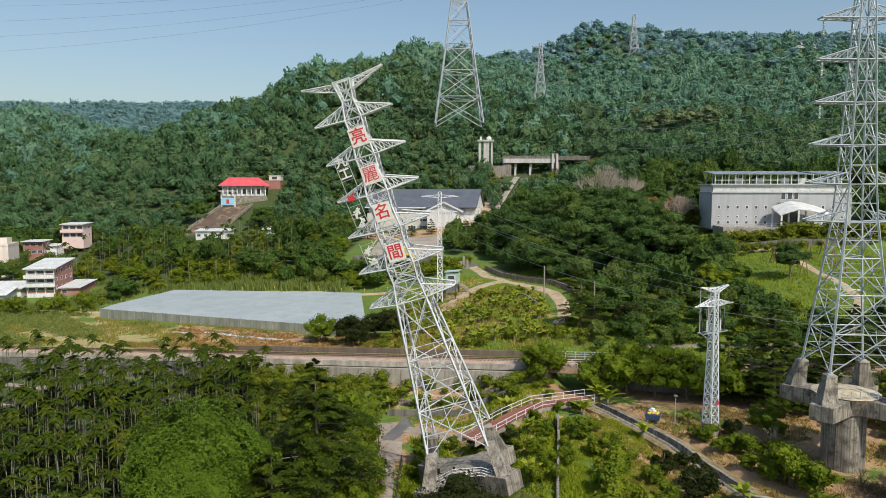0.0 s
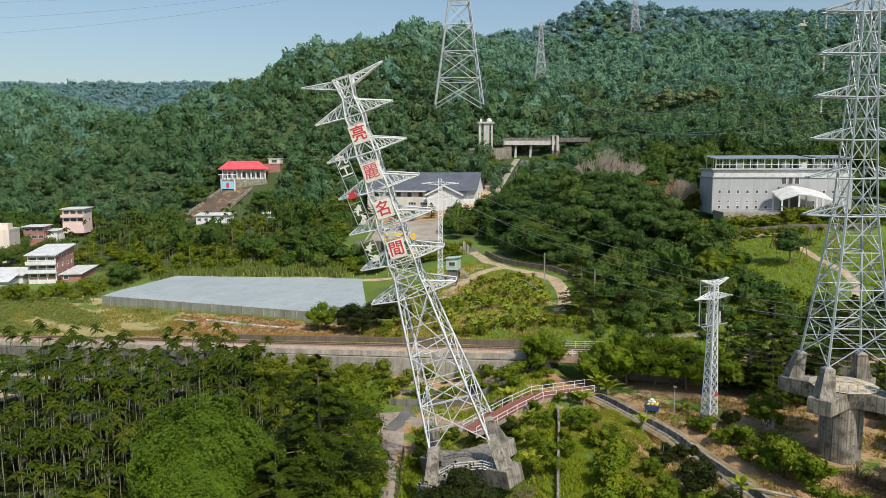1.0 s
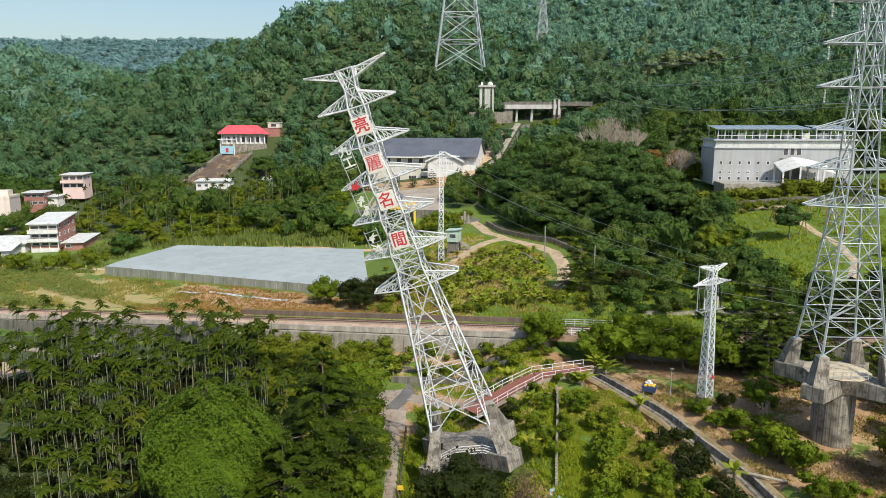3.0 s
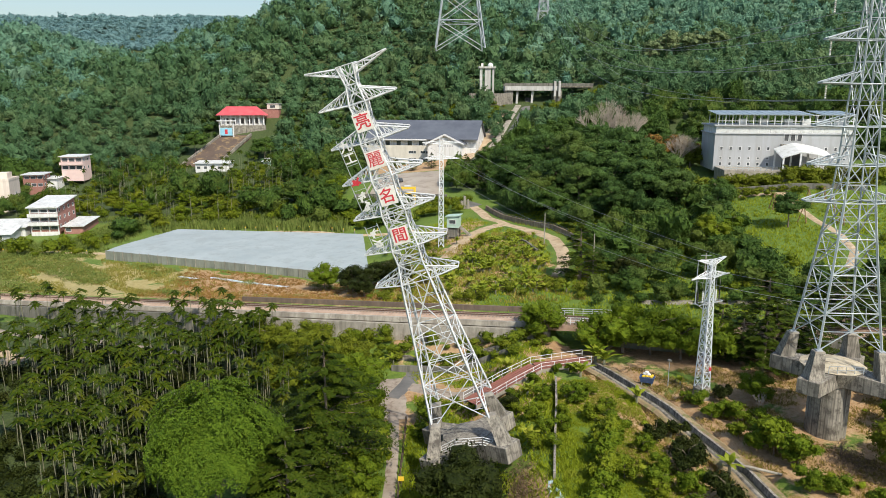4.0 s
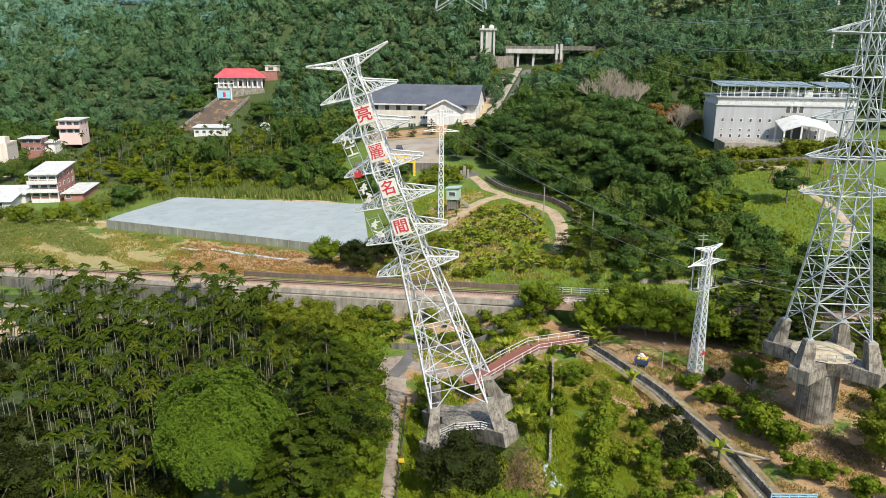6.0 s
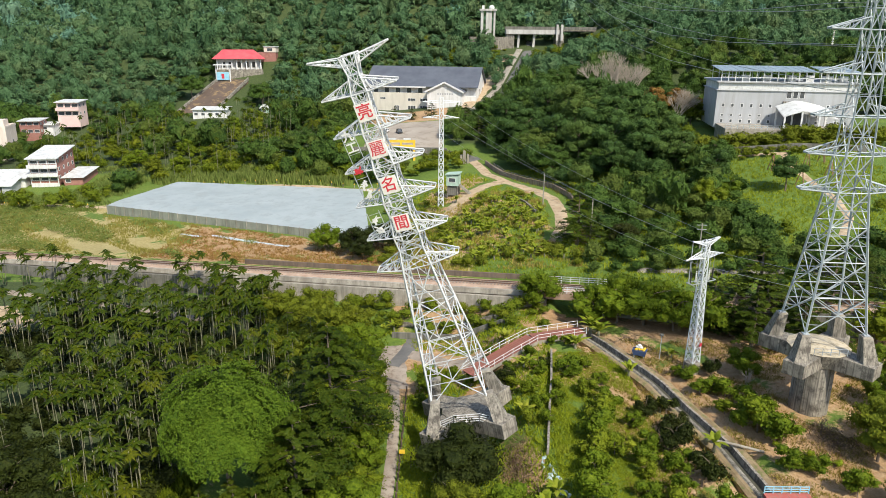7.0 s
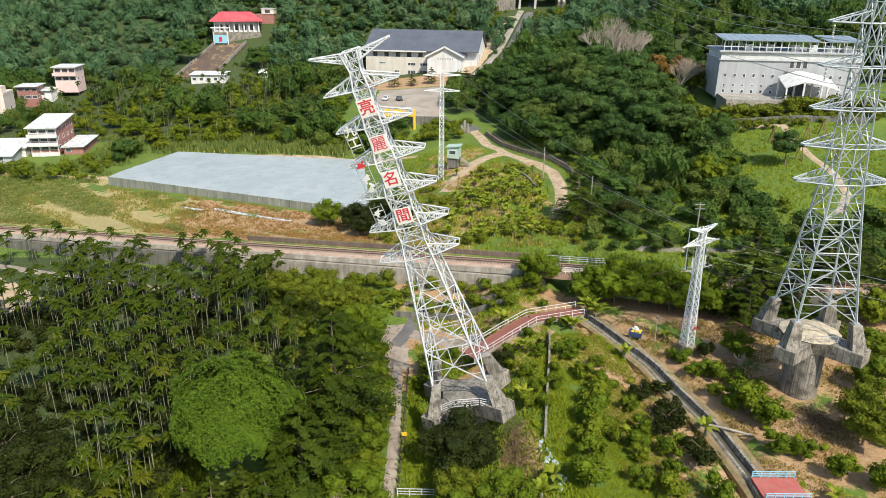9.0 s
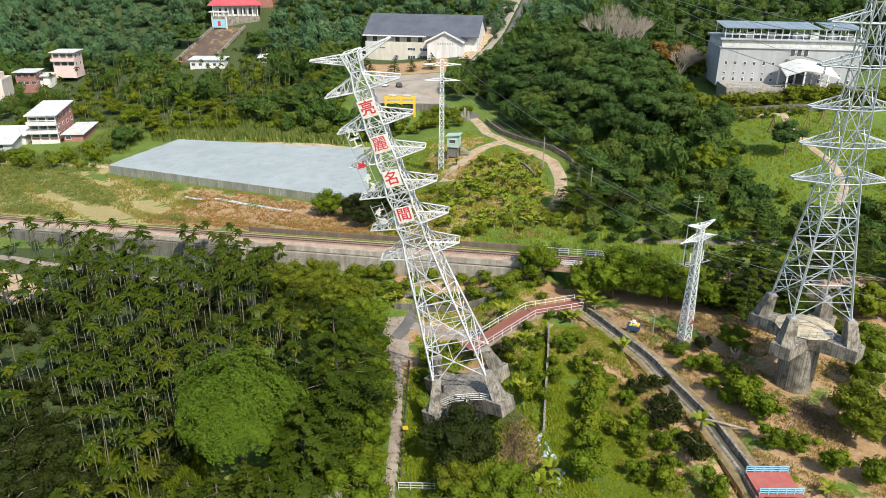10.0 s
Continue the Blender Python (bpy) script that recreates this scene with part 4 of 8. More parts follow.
def frond_mesh(r, count, L, width, droop, lift, leaflets=0, spread_up=(0.2, 1.1), hang=0.38):
    """Arching fronds round a point: folded strips, or rows of leaflets along a rib."""
    V, F = [], []
    for i in range(count):
        a = 2 * math.pi * (i + r.uniform(-0.3, 0.3)) / count
        e = r.uniform(*spread_up)
        d = np.array([math.cos(a), math.sin(a), 0])
        sd = np.array([-d[1], d[0], 0])
        ll = L * r.uniform(0.8, 1.15)
        seg = 5
        ribs = []
        for k in range(seg + 1):
            s = k / seg
            out = ll * s * math.cos(e) + 0.12 * ll * s * s
            z = lift + ll * (math.sin(e) * s - droop * s * s)
            ribs.append(d * out + np.array([0, 0, z]))
        if leaflets:
            for k in range(leaflets):
                s = (k + 0.7) / leaflets
                j = min(int(s * seg), seg - 1)
                p = ribs[j] + (ribs[j + 1] - ribs[j]) * (s * seg - j)
                q = ribs[j + 1] - ribs[j]
                q = q / np.linalg.norm(q)
                w = width * math.sin(math.pi * min(0.95, 0.12 + 0.85 * s)) + 0.1
                for sg in (-1, 1):
                    tipp = p + sd * sg * w + q * w * 0.55 + np.array([0, 0, -hang * w + r.uniform(-0.05, 0.08)])
                    hw = q * ll / leaflets * 0.42
                    b = len(V)
                    V += [p - hw, p + hw, tipp + hw * 0.7, tipp - hw * 0.7]
                    F.append((b, b + 1, b + 2, b + 3))
        else:
            for sg in (-1, 1):
                for k in range(seg):
                    w0 = width * math.sin(math.pi * min(0.97, 0.1 + 0.9 * k / seg)) * r.uniform(0.75, 1.15)
                    w1 = width * math.sin(math.pi * min(0.97, 0.1 + 0.9 * (k + 1) / seg)) * r.uniform(0.6, 1.1)
                    dip = np.array([0, 0, -hang])
                    b = len(V)
                    V += [ribs[k], ribs[k + 1], ribs[k + 1] + sg * sd * w1 + dip * w1, ribs[k] + sg * sd * w0 + dip * w0]
                    F.append((b, b + 1, b + 2, b + 3))
    return np.array(V), np.array(F)


def blob_core(r, rad, hz, sub=2):
    """A rough closed lump that fills the inside of a far crown."""
    bm = bmesh.new()
    bmesh.ops.create_icosphere(bm, subdivisions=sub, radius=1.0)
    V = np.array([v.co[:] for v in bm.verts])
    F = np.array([[v.index for v in f.verts] for f in bm.faces])
    bm.free()
    k = 1 + 0.16 * np.sin(V @ r.normal(0, 2.6, (3, 4)) + r.uniform(0, 6, 4)).sum(1) / 2
    V = V * k[:, None] * np.array([rad, rad, hz])
    return V, F


def far_crown(seed, leaves, size, clumps=9, sub=1, low=-0.3, sink=0.7):
    """A crown of radius 1 for the woods: many rounded boughs clothed in small leaf sprays, over a solid core."""
    r = np.random.default_rng(seed)
    B = r.normal(0, 1, (clumps * 2, 3))
    B[:, 2] = np.abs(B[:, 2]) * 0.9 - 0.25
    B /= np.linalg.norm(B, axis=1, keepdims=True)
    reach, waves, start = r.uniform(0.1, 0.6, len(B)), r.normal(0, 6, (3, 4)), r.uniform(0, 6, 4)

    def lump(level, k):
        bm = bmesh.new()
        bmesh.ops.create_icosphere(bm, subdivisions=level, radius=1.0)
        D = np.array([v.co[:] for v in bm.verts])
        F = np.array([[v.index for v in f.verts] for f in bm.faces])
        bm.free()
        R = 0.56 + (reach * np.exp((D @ B.T - 1) / 0.07)).max(1) + 0.12 * np.sin(D @ waves + start).sum(1) / 2
        V = D * R[:, None] * np.array([1, 1, 0.82]) * k
        return V, F[V[F].mean(1)[:, 2] > low]
    V, F = lump(3, 1.0)
    T = V[F[r.integers(len(F), size=leaves)]]
    n = np.cross(T[:, 1] - T[:, 0], T[:, 2] - T[:, 0])
    n /= np.linalg.norm(n, axis=1, keepdims=True) + 1e-9
    w = r.dirichlet((1, 1, 1), leaves)
    P = (T * w[:, :, None]).sum(1) + n * r.uniform(-0.05, 0.1, (leaves, 1))
    L, G = leaf_cloud(P, n, size, size * 0.75, r, 0.34, tri=True)
    V, F = lump(sub, 0.9)
    return np.concatenate([V, L]) + np.array([0, 0, sink]), np.concatenate([F, G + len(V)])


def forest(name, spots, crowns, mat, label, r):
    """spots: rows of x, y, radius, height factor."""
    Vs, Fs, Ts, base = [], [], [], 0
    z = ground_z(spots[:, 0], spots[:, 1])
    for i, (x, y, rad, hf) in enumerate(spots):
        V, F = crowns[r.integers(len(crowns))]
        a = r.uniform(0, 2 * math.pi)
        c, s = math.cos(a), math.sin(a)
        W = np.empty_like(V)
        W[:, 0] = (V[:, 0] * c - V[:, 1] * s) * rad + x
        W[:, 1] = (V[:, 0] * s + V[:, 1] * c) * rad + y
        W[:, 2] = V[:, 2] * rad * hf + z[i] + rad * 0.15
        Vs.append(W)
        Fs.append(F + base)
        Ts.append(np.full(len(V), r.random()))
        base += len(V)
    me = np_mesh(name, np.concatenate(Vs), np.concatenate(Fs), False)
    me.attributes.new("tone", 'FLOAT', 'POINT').data.foreach_set("value", np.concatenate(Ts).astype(np.float32))
    return tagged(mesh_ob(name, me, mat), label, "trees", kind="stuff")


# ---- woods on the hills ----
def clear_of(x, y):
    """True where no wood stands: rails, fields, yards, houses, roads."""
    d = (y - rail_y(x)) / 1.04
    bad = d < 8
    bad |= (x < 12) & (y < 229) & (y < 229 + (x + 85) * -0.27) & (x > -98)     # net house and fields
    bad |= (x <= -96) & (y < 214)
    bad |= (x > -34) & (x < 2) & (y > 228) & (y < 312)                         # yard
    bad |= (x > -38) & (x < 22) & (y > 306) & (y < 362)                        # hall
    bad |= (x > 67) & (x < 150) & (y > 132) & (y < 240)                        # lawn and terrace building
    bad |= (x > -12) & (x < 30) & (y < 185)                                    # banana mound
    bad |= (x > -12) & (x < 10) & (y < 234)
    bad |= dist_line(x, y, ((9.0, 222), (10.5, 217), (12.7, 204), (18.0, 191.5), (24.6, 180.5), (27.6, 172), (27.8, 161), (26.6, 151))) < 7
    bad |= dist_line(x, y, ((20, 300), (31, 340), (46, 392), (50, 402))) < 5.5
    bad |= (x > 60) & (x < 92) & (y > 206) & (y < 250)
    bad |= (x > 0) & (x < 17) & (y > 268) & (y < 314)
    bad |= (np.abs(x + 105) < 20) & (y > 322) & (y < 372)
    bad |= (x < -108) & (x > -200) & (y < 255)
    bad |= (np.abs(x + 165) < 12) & (y > 290) & (y < 318)
    bad |= (x > -122) & (x < -66) & (y > 292) & (y < 326)
    bad |= (x > -150) & (x < -60) & (y > 226) & (y < 318) & (wobble(x, y, 0.11, 4) > -0.35)
    bad |= (x > 28) & (x < 88) & (y > 386) & (y < 412)
    bad |= (np.abs(x + 92) < 9) & (y > 366) & (y < 390)
    return bad


def in_view(x, y, margin=0.08):
    return np.abs(x) < (0.66 + margin) * (y + 6) + 15


def scatter(x0, x1, y0, y1, step, r, jitter=0.42):
    gx, gy = np.meshgrid(np.arange(x0, x1, step), np.arange(y0, y1, step))
    gx = gx + r.uniform(-jitter, jitter, gx.shape) * step
    gy = gy + r.uniform(-jitter, jitter, gy.shape) * step
    return gx.ravel(), gy.ravel()


r_f = np.random.default_rng(21)
NEAR_CROWNS = [far_crown(100 + i, 480, 0.19, 13, 2) for i in range(9)]
WOOD_CROWNS = [far_crown(150 + i, 640, 0.165, 16, 2) for i in range(8)]
MED_CROWNS = [far_crown(250 + i, 200, 0.24, 12) for i in range(9)]
FAR_CROWNS = [far_crown(200 + i, 115, 0.3, 10, sink=0.4) for i in range(9)]
LOW_CROWNS = [far_crown(350 + i, 40, 0.42, 8, sink=0.38) for i in range(6)]
TINY_CROWNS = [far_crown(300 + i, 80, 0.36, 9, sink=0.38) for i in range(8)]
x, y = scatter(-330, 330, 150, 420, 6.0, r_f, 0.55)
keep = in_view(x, y) & ~clear_of(x, y)
x, y = x[keep], y[keep]
rad = (1.9 + 4.3 * r_f.random(len(x)) ** 1.6) * (0.85 + 0.25 * wobble(x, y, 0.05))
rows = np.stack([x, y, rad, r_f.uniform(0.8, 1.75, len(x))], 1)
dark = (x > 14) & (x < 82) & (y > 172) & (y < 305)
rows[dark, 2] = r_f.uniform(2.2, 4.4, dark.sum())
near = ~dark & (y < 326)
forest("woodland", rows[near], NEAR_CROWNS, L_FOREST, "dense mixed green woodland on the lower slopes", r_f)
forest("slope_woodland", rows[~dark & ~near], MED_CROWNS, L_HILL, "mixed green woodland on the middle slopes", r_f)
forest("dark_woodland", rows[dark], WOOD_CROWNS, L_WOOD, "tall dark green wood beside the lane", r_f)
x, y = scatter(30, 100, 112, 168, 4.3, r_f, 0.5)
keep = ((y - rail_y(x)) > 8) & ((x < 64 + 0.2 * (y - 130)) | (y < 128)) & (dist_line(x, y, ((28, 181), (27.6, 172), (27.8, 161), (26.6, 151))) > 6) & (wobble(x, y, 0.13, 3) > -0.75) & (np.hypot(x - 27, y - 138) > 8)
x, y = x[keep], y[keep]
forest("bank_woodland", np.stack([x, y, r_f.uniform(1.7, 3.4, len(x)) * smooth(6, 20, y - rail_y(x)) * 0.6 + 1.0, r_f.uniform(0.8, 1.3, len(x))], 1), NEAR_CROWNS, L_FOREST, "dense shrubby wood on the bank above the tracks", r_f)
x, y = scatter(-620, 560, 420, 790, 7.8, r_f, 0.6)
keep = in_view(x, y)
x, y = x[keep], y[keep]
rows = np.stack([x, y, (2.8 + 5.0 * r_f.random(len(x)) ** 2.2) * (1 + 0.25 * wobble(x, y, 0.03)), r_f.uniform(0.9, 1.8, len(x))], 1)
lower = y < 560 + 60 * wobble(x, y, 0.02, 2) + r_f.normal(0, 80, len(y))
xs, ys = scatter(-360, 330, 330, 580, 6.6, r_f, 0.55)
keep = in_view(xs, ys) & ~clear_of(xs, ys)
xs, ys = xs[keep], ys[keep]
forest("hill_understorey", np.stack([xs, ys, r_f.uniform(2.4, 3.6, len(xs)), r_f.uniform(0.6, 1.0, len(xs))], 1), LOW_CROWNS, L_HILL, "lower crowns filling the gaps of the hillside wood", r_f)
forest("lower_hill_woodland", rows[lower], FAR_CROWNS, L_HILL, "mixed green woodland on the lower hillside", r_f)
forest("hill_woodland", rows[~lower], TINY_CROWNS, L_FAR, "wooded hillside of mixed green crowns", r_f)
x, y = scatter(-1150, 900, 800, 1560, 14.5, r_f)
keep = in_view(x, y) & np.where(x > -60, y < 1090, (y > 1120) & (x > -950) & (x < -180))
x, y = x[keep], y[keep]
rows = np.stack([x, y, 6.5 + 5.5 * r_f.random(len(x)) ** 1.6, r_f.uniform(0.6, 1.1, len(x))], 1)
lower = y < 900 + r_f.normal(0, 70, len(y))
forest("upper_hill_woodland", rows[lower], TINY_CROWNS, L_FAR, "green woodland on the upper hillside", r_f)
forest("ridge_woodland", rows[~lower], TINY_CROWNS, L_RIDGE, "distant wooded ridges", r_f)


# ---- near trees ----
def at(x, y, turn=0.0, s=1.0, dz=0.0):
    return Matrix.Translation((x, y, gz(x, y) + dz)) @ Matrix.Rotation(turn, 4, 'Z') @ Matrix.Diagonal((s, s, s, 1))


dome_tree("umbrella_tree", 15.2, 6.7, L_DOME, 3, "wide fresh green umbrella-crowned tree beside the palm grove", at(-24.3, 67.2))
layered_tree("feathery_tree", 17.5, 8.8, L_FEATHER, 5, "tall dark green tree with feathery boughs in tiers", m=at(-14.2, 76))
layered_tree("feathery_tree", 12.5, 6.8, L_FEATHER, 6, "dark green tree with feathery boughs beside the path", m=at(-16, 63))
broad_tree("mango_tree", 7.2, 5.0, L_DARK, 5200, 34, 8, "round dark-leaved tree before the leaning pylon", (0.42, 0.24), 0.12, m=at(1.6, 68.2))

# ---- laid surfaces ----
def draped(name, line, width, mat, label, category, dz=0.07, across=5, step=1.2, kind="structure", ragged=0.0, seed=1):
    """A strip of paving that follows the ground along a line."""
    r = np.random.default_rng(seed)
    pts = [np.array(p, float) for p in line]
    rows = []
    for a, b in zip(pts, pts[1:]):
        k = max(1, int(np.linalg.norm(b - a) / step))
        rows += [a + (b - a) * i / k for i in range(k)]
    rows.append(pts[-1])
    rows = np.array(rows)
    d = np.gradient(rows, axis=0)
    d /= np.linalg.norm(d, axis=1, keepdims=True)
    s = np.stack([d[:, 1], -d[:, 0]], 1)
    for _ in range(3):
        s[1:-1] = (s[:-2] + s[1:-1] + s[2:]) / 3
    f = np.linspace(-0.5, 0.5, across)
    wd = width * (1 + ragged * r.uniform(-1, 1, (len(rows), 1)))
    X = rows[:, :1] + s[:, :1] * f * wd
    Y = rows[:, 1:] + s[:, 1:] * f * wd
    Z = ground_z(X, Y) + dz
    Z[:, 0] -= 0.25
    Z[:, -1] -= 0.25
    n, k = Z.shape
    V = np.stack([X, Y, Z], -1).reshape(-1, 3)
    q = np.arange(n * k).reshape(n, k)
    F = np.stack([q[:-1, :-1], q[:-1, 1:], q[1:, 1:], q[1:, :-1]], -1).reshape(-1, 4)
    return tagged(mesh_ob(name, np_mesh(name, V, F), mat), label, category, kind=kind)


M_SAND = surface("sandy_lane", (0.38, 0.28, 0.175), (0.5, 0.4, 0.28), 0.3, 0.95, 0.3, stain=(0.27, 0.2, 0.125))
M_PAVE = surface("worn_path_paving", (0.24, 0.20, 0.165), (0.36, 0.315, 0.265), 0.4, 0.9, 0.2, stain=(0.19, 0.145, 0.11))
M_YARD = surface("pinkish_concrete_yard", (0.30, 0.26, 0.215), (0.39, 0.35, 0.30), 0.1, 0.9, 0.1, stain=(0.26, 0.22, 0.18))

draped("lane", ((9.0, 222), (10.5, 217), (12.7, 204), (18.0, 191.5), (24.6, 180.5), (27.6, 172), (27.8, 161), (26.6, 151), (24, 143)), 4.6, M_SAND, "pale sandy lane curving down past the banana mound", "lane", ragged=0.08)
draped("lane", ((17, 193), (11, 189), (6, 182), (3, 174), (0.5, 165)), 5.6, M_SAND, "short sandy spur by the hut", "lane", ragged=0.15, seed=4)
draped("yard", ((-27, 232.5), (-27, 262), (-27, 290)), 1.0, M_YARD, "edge of the hall yard", "yard", 0.12)
draped("yard", ((-13, 233), (-13, 260), (-13, 282)), 27.0, M_YARD, "broad pinkish concrete yard before the hall", "yard", 0.14, across=14)
draped("yard", ((-2, 233), (6, 228), (10, 221)), 7.0, M_ASPHALT, "asphalt driveway joining the lane to the yard", "yard", 0.10, across=6)
draped("road", ((16, 255), (20, 285), (25, 315), (32, 342), (41, 375), (47, 400), (50, 414)), 5.2, M_ASPHALT, "steep asphalt road climbing behind the hall", "road", 0.3, step=3)
draped("road_verge", ((13, 300), (20, 322), (27, 344), (36, 377), (42, 400)), 3.4, M_CONC_PALE, "pale concrete bank beside the climbing road", "bank", 0.9, step=3)
draped("soil_bank", ((9, 306), (15, 326), (21, 346), (29, 372), (35, 392)), 6.0, M_SAND, "bare orange-brown cut bank beside the climbing road", "bank", 0.5, step=3, ragged=0.25, seed=6)
draped("plaza", ((-9.3, 107), (-8.2, 99), (-7.6, 92)), 7.0, M_PAVE, "pale concrete forecourt behind the leaning pylon", "forecourt", 0.06, ragged=0.12)
draped("plaza", ((-6, 104), (0, 101), (6, 99)), 4.6, M_PAVE, "paved walk behind the leaning pylon", "walk", 0.08)
draped("lane", ((-8.2, 99.5), (-6.6, 104), (-5.0, 109.5)), 3.4, M_ASPHALT, "dark asphalt lane dipping towards the underpass", "lane", 0.13)
draped("path", ((-7.6, 95), (-6.9, 84), (-6.6, 74), (-6.7, 64), (-6.8, 50)), 2.3, M_PAVE, "narrow worn brick-red footpath along a post fence", "path", 0.07)
draped("lane", ((-140, 147), (-100, 136.5), (-82, 131), (-60, 124), (-44, 118)), 3.0, M_PAVE, "concrete farm lane below the railway wall", "lane", 0.10)
draped("farm_yard", ((-98, 128), (-86, 121), (-76, 114)), 11.0, M_SAND, "pale bare farmyard beside the grove", "yard", 0.08, across=8, ragged=0.2)
draped("park_path", ((91, 186), (89.5, 178), (88.8, 164), (88.5, 153), (86, 143), (80, 134)), 2.4, M_SAND, "sandy park path across the lawn", "path", 0.12)
draped("park_path", ((66, 191), (80, 188.5), (92, 186)), 2.0, M_SAND, "sandy walk below the terrace wall", "path", 0.14)
draped("farm_road", ((36, 123), (48, 120.5), (63, 119.5), (80, 118), (110, 110)), 2.4, M_CONC, "grey service road beside the tracks", "road", 0.2)


def channel():
    """The concrete drain through the orchard, a real trough."""
    ob = thing("drain", Matrix(), "concrete drainage channel with stained sloping walls through the orchard", "drain", kind="structure")
    pts = []
    for a, b in zip(CANAL, CANAL[1:]):
        k = max(1, int(math.hypot(b[0] - a[0], b[1] - a[1]) / 3))
        pts += [(a[0] + (b[0] - a[0]) * i / k, a[1] + (b[1] - a[1]) * i / k) for i in range(k)]
    pts.append(CANAL[-1])
    P = [Vector((px, py, gz(px, py))) for px, py in pts]
    for s in (-1, 1):
        bm = bmesh.new()
        prof = [(s * 0.45, -1.3), (s * 0.65, 0.16), (s * 0.98, 0.16), (s * 1.4, -0.25), (s * 1.5, -1.7)]
        sweep(bm, P, prof if s > 0 else prof[::-1])
        part("channel_wall", bm, M_CONC, ob)
        bm = bmesh.new()
        prof = [(s * 1.0, -1.6), (s * 1.08, 0.0), (s * 1.6, 0.06), (s * 2.1, -0.12), (s * 2.0, -1.6)]
        sweep(bm, P, prof if s > 0 else prof[::-1])
        part("earth_bank", bm, M_DIRT, ob, "trodden earth bank")
    bm = bmesh.new()
    sweep(bm, P, ((-0.62, -1.6), (0.62, -1.6), (0.62, -0.6), (-0.62, -0.6)))
    part("channel_water", bm, M_WATER, ob, "shallow dark water")
    # pipe laid across
    bm = bmesh.new()
    a, b = Vector((31.4, 72.9, gz(31, 73) + 0.5)), Vector((37.6, 71.0, gz(37, 71) + 0.25))
    tube(bm, [a, a.lerp(b, 0.5) + Vector((0, 0, 0.1)), b], [0.16] * 3, 8)
    single("pipe", bm, M_CONC_PALE, "pale pipe lying across the drain", "pipe")


channel()


def small_bridge():
    z = -5.75
    ob = thing("footbridge", Matrix.Translation((36.3, 61.0, z - 0.25)) @ Matrix.Diagonal((0.88, 0.88, 0.9, 1)), "small red-decked bridge with sky-blue railings over the drain", "bridge")
    bm = bmesh.new()
    cuboid(bm, -2.75, 2.75, -2.1, 2.1, -0.4, 0.0)
    part("deck", bm, M_DECK_RED, ob, "worn red painted deck")
    for i in range(5):
        bm = bmesh.new()
        cuboid(bm, -2.3 + i * 1.15 - 0.02, -2.3 + i * 1.15 + 0.02, -2.08, 2.08, 0.0, 0.006)
        part("joint", bm, M_CONC_DARK, ob)
    for s in (-1, 1):
        bm = bmesh.new()
        for k in range(6):
            xx = -2.7 + 5.4 * k / 5
            beam(bm, (xx, s * 2.05, 0), (xx, s * 2.05, 0.9), 0.1)
        for zz in (0.25, 0.58, 0.9):
            beam(bm, (-2.75, s * 2.05, zz), (2.75, s * 2.05, zz), 0.08)
        part("railing", bm, M_BLUE_PAINT, ob, "sky-blue tubular railing")
    for s in (-1, 1):
        bm = bmesh.new()
        cuboid(bm, s * 2.5 - 0.5, s * 2.5 + 0.5, -2.0, 2.0, -2.2, -0.404)
        part("abutment", bm, M_CONC, ob)


small_bridge()


# ---- red-boarded ramp up to the underpass ----
def boarded_ramp():
    line = [Vector((3.4, 90.6, -6.4)), Vector((9.2, 95.0, -4.9)), Vector((13.6, 99.0, -4.35)), Vector((21.8, 101.7, -4.2))]
    ob = thing("boardwalk", Matrix.Translation(line[0]), "red-brown boarded walkway climbing in a bend to the underpass", "boardwalk")
    o = line[0]
    run = []
    for a, b in zip(line, line[1:]):
        k = max(1, round((b - a).length / 0.42))
        run += [(a.lerp(b, (i + 0.5) / k) - o, (b - a).normalized()) for i in range(k)]
    me = None
    for p, d in run:
        if me is None:
            bm = bmesh.new()
            cuboid(bm, -0.19, 0.19, -1.35, 1.35, -0.06, 0.0)
            me = bpy.data.meshes.new("board")
            bm.to_mesh(me)
            bm.free()
        b = mesh_ob("board", me, M_DECK, ob)
        b.matrix_local = Matrix.Translation(p + Vector((0, 0, random.uniform(-0.008, 0.008)))) @ Matrix.Rotation(math.atan2(d.y, d.x), 4, 'Z') @ Matrix.Rotation(-math.asin(d.z), 4, 'Y')
    for s in (-1.3, 1.3):
        bm = bmesh.new()
        sweep(bm, [p - o for p in line], ((s - 0.1, -0.65), (s + 0.1, -0.65), (s + 0.1, -0.065), (s - 0.1, -0.065)))
        part("stringer", bm, M_CONC_PALE, ob)
    for s in (-1.45, 1.45):
        pts = []
        for i, p in enumerate(line):
            d = line[min(i + 1, 3)] - line[max(i - 1, 0)]
            n = Vector((d.y, -d.x, 0)).normalized()
            pts.append(p + n * s - Vector((0, 0, 0.1)))
        fence_rail("walkway_railing", pts, 1.05, M_WHITE_STEEL, "white steel railing along the boarded walkway", 2, 1.9, "walkway railings", 0.055)
    bm = bmesh.new()
    for i, p in enumerate(line[1:]):
        for s in (-1.1, 1.1):
            beam(bm, p + Vector((0, s, -3.0)), p + Vector((0, s, -0.3)), 0.22)
    single("trestle", bm, M_CONC_DARK, "dark posts under the walkway", "trestle")


boarded_ramp()


M_LANE_WALL = surface("brown_weathered_wall", (0.17, 0.13, 0.095), (0.3, 0.24, 0.18), 0.4, 0.9, 0.3, streak=(0.1, 0.08, 0.06), streak_scale=2.0)


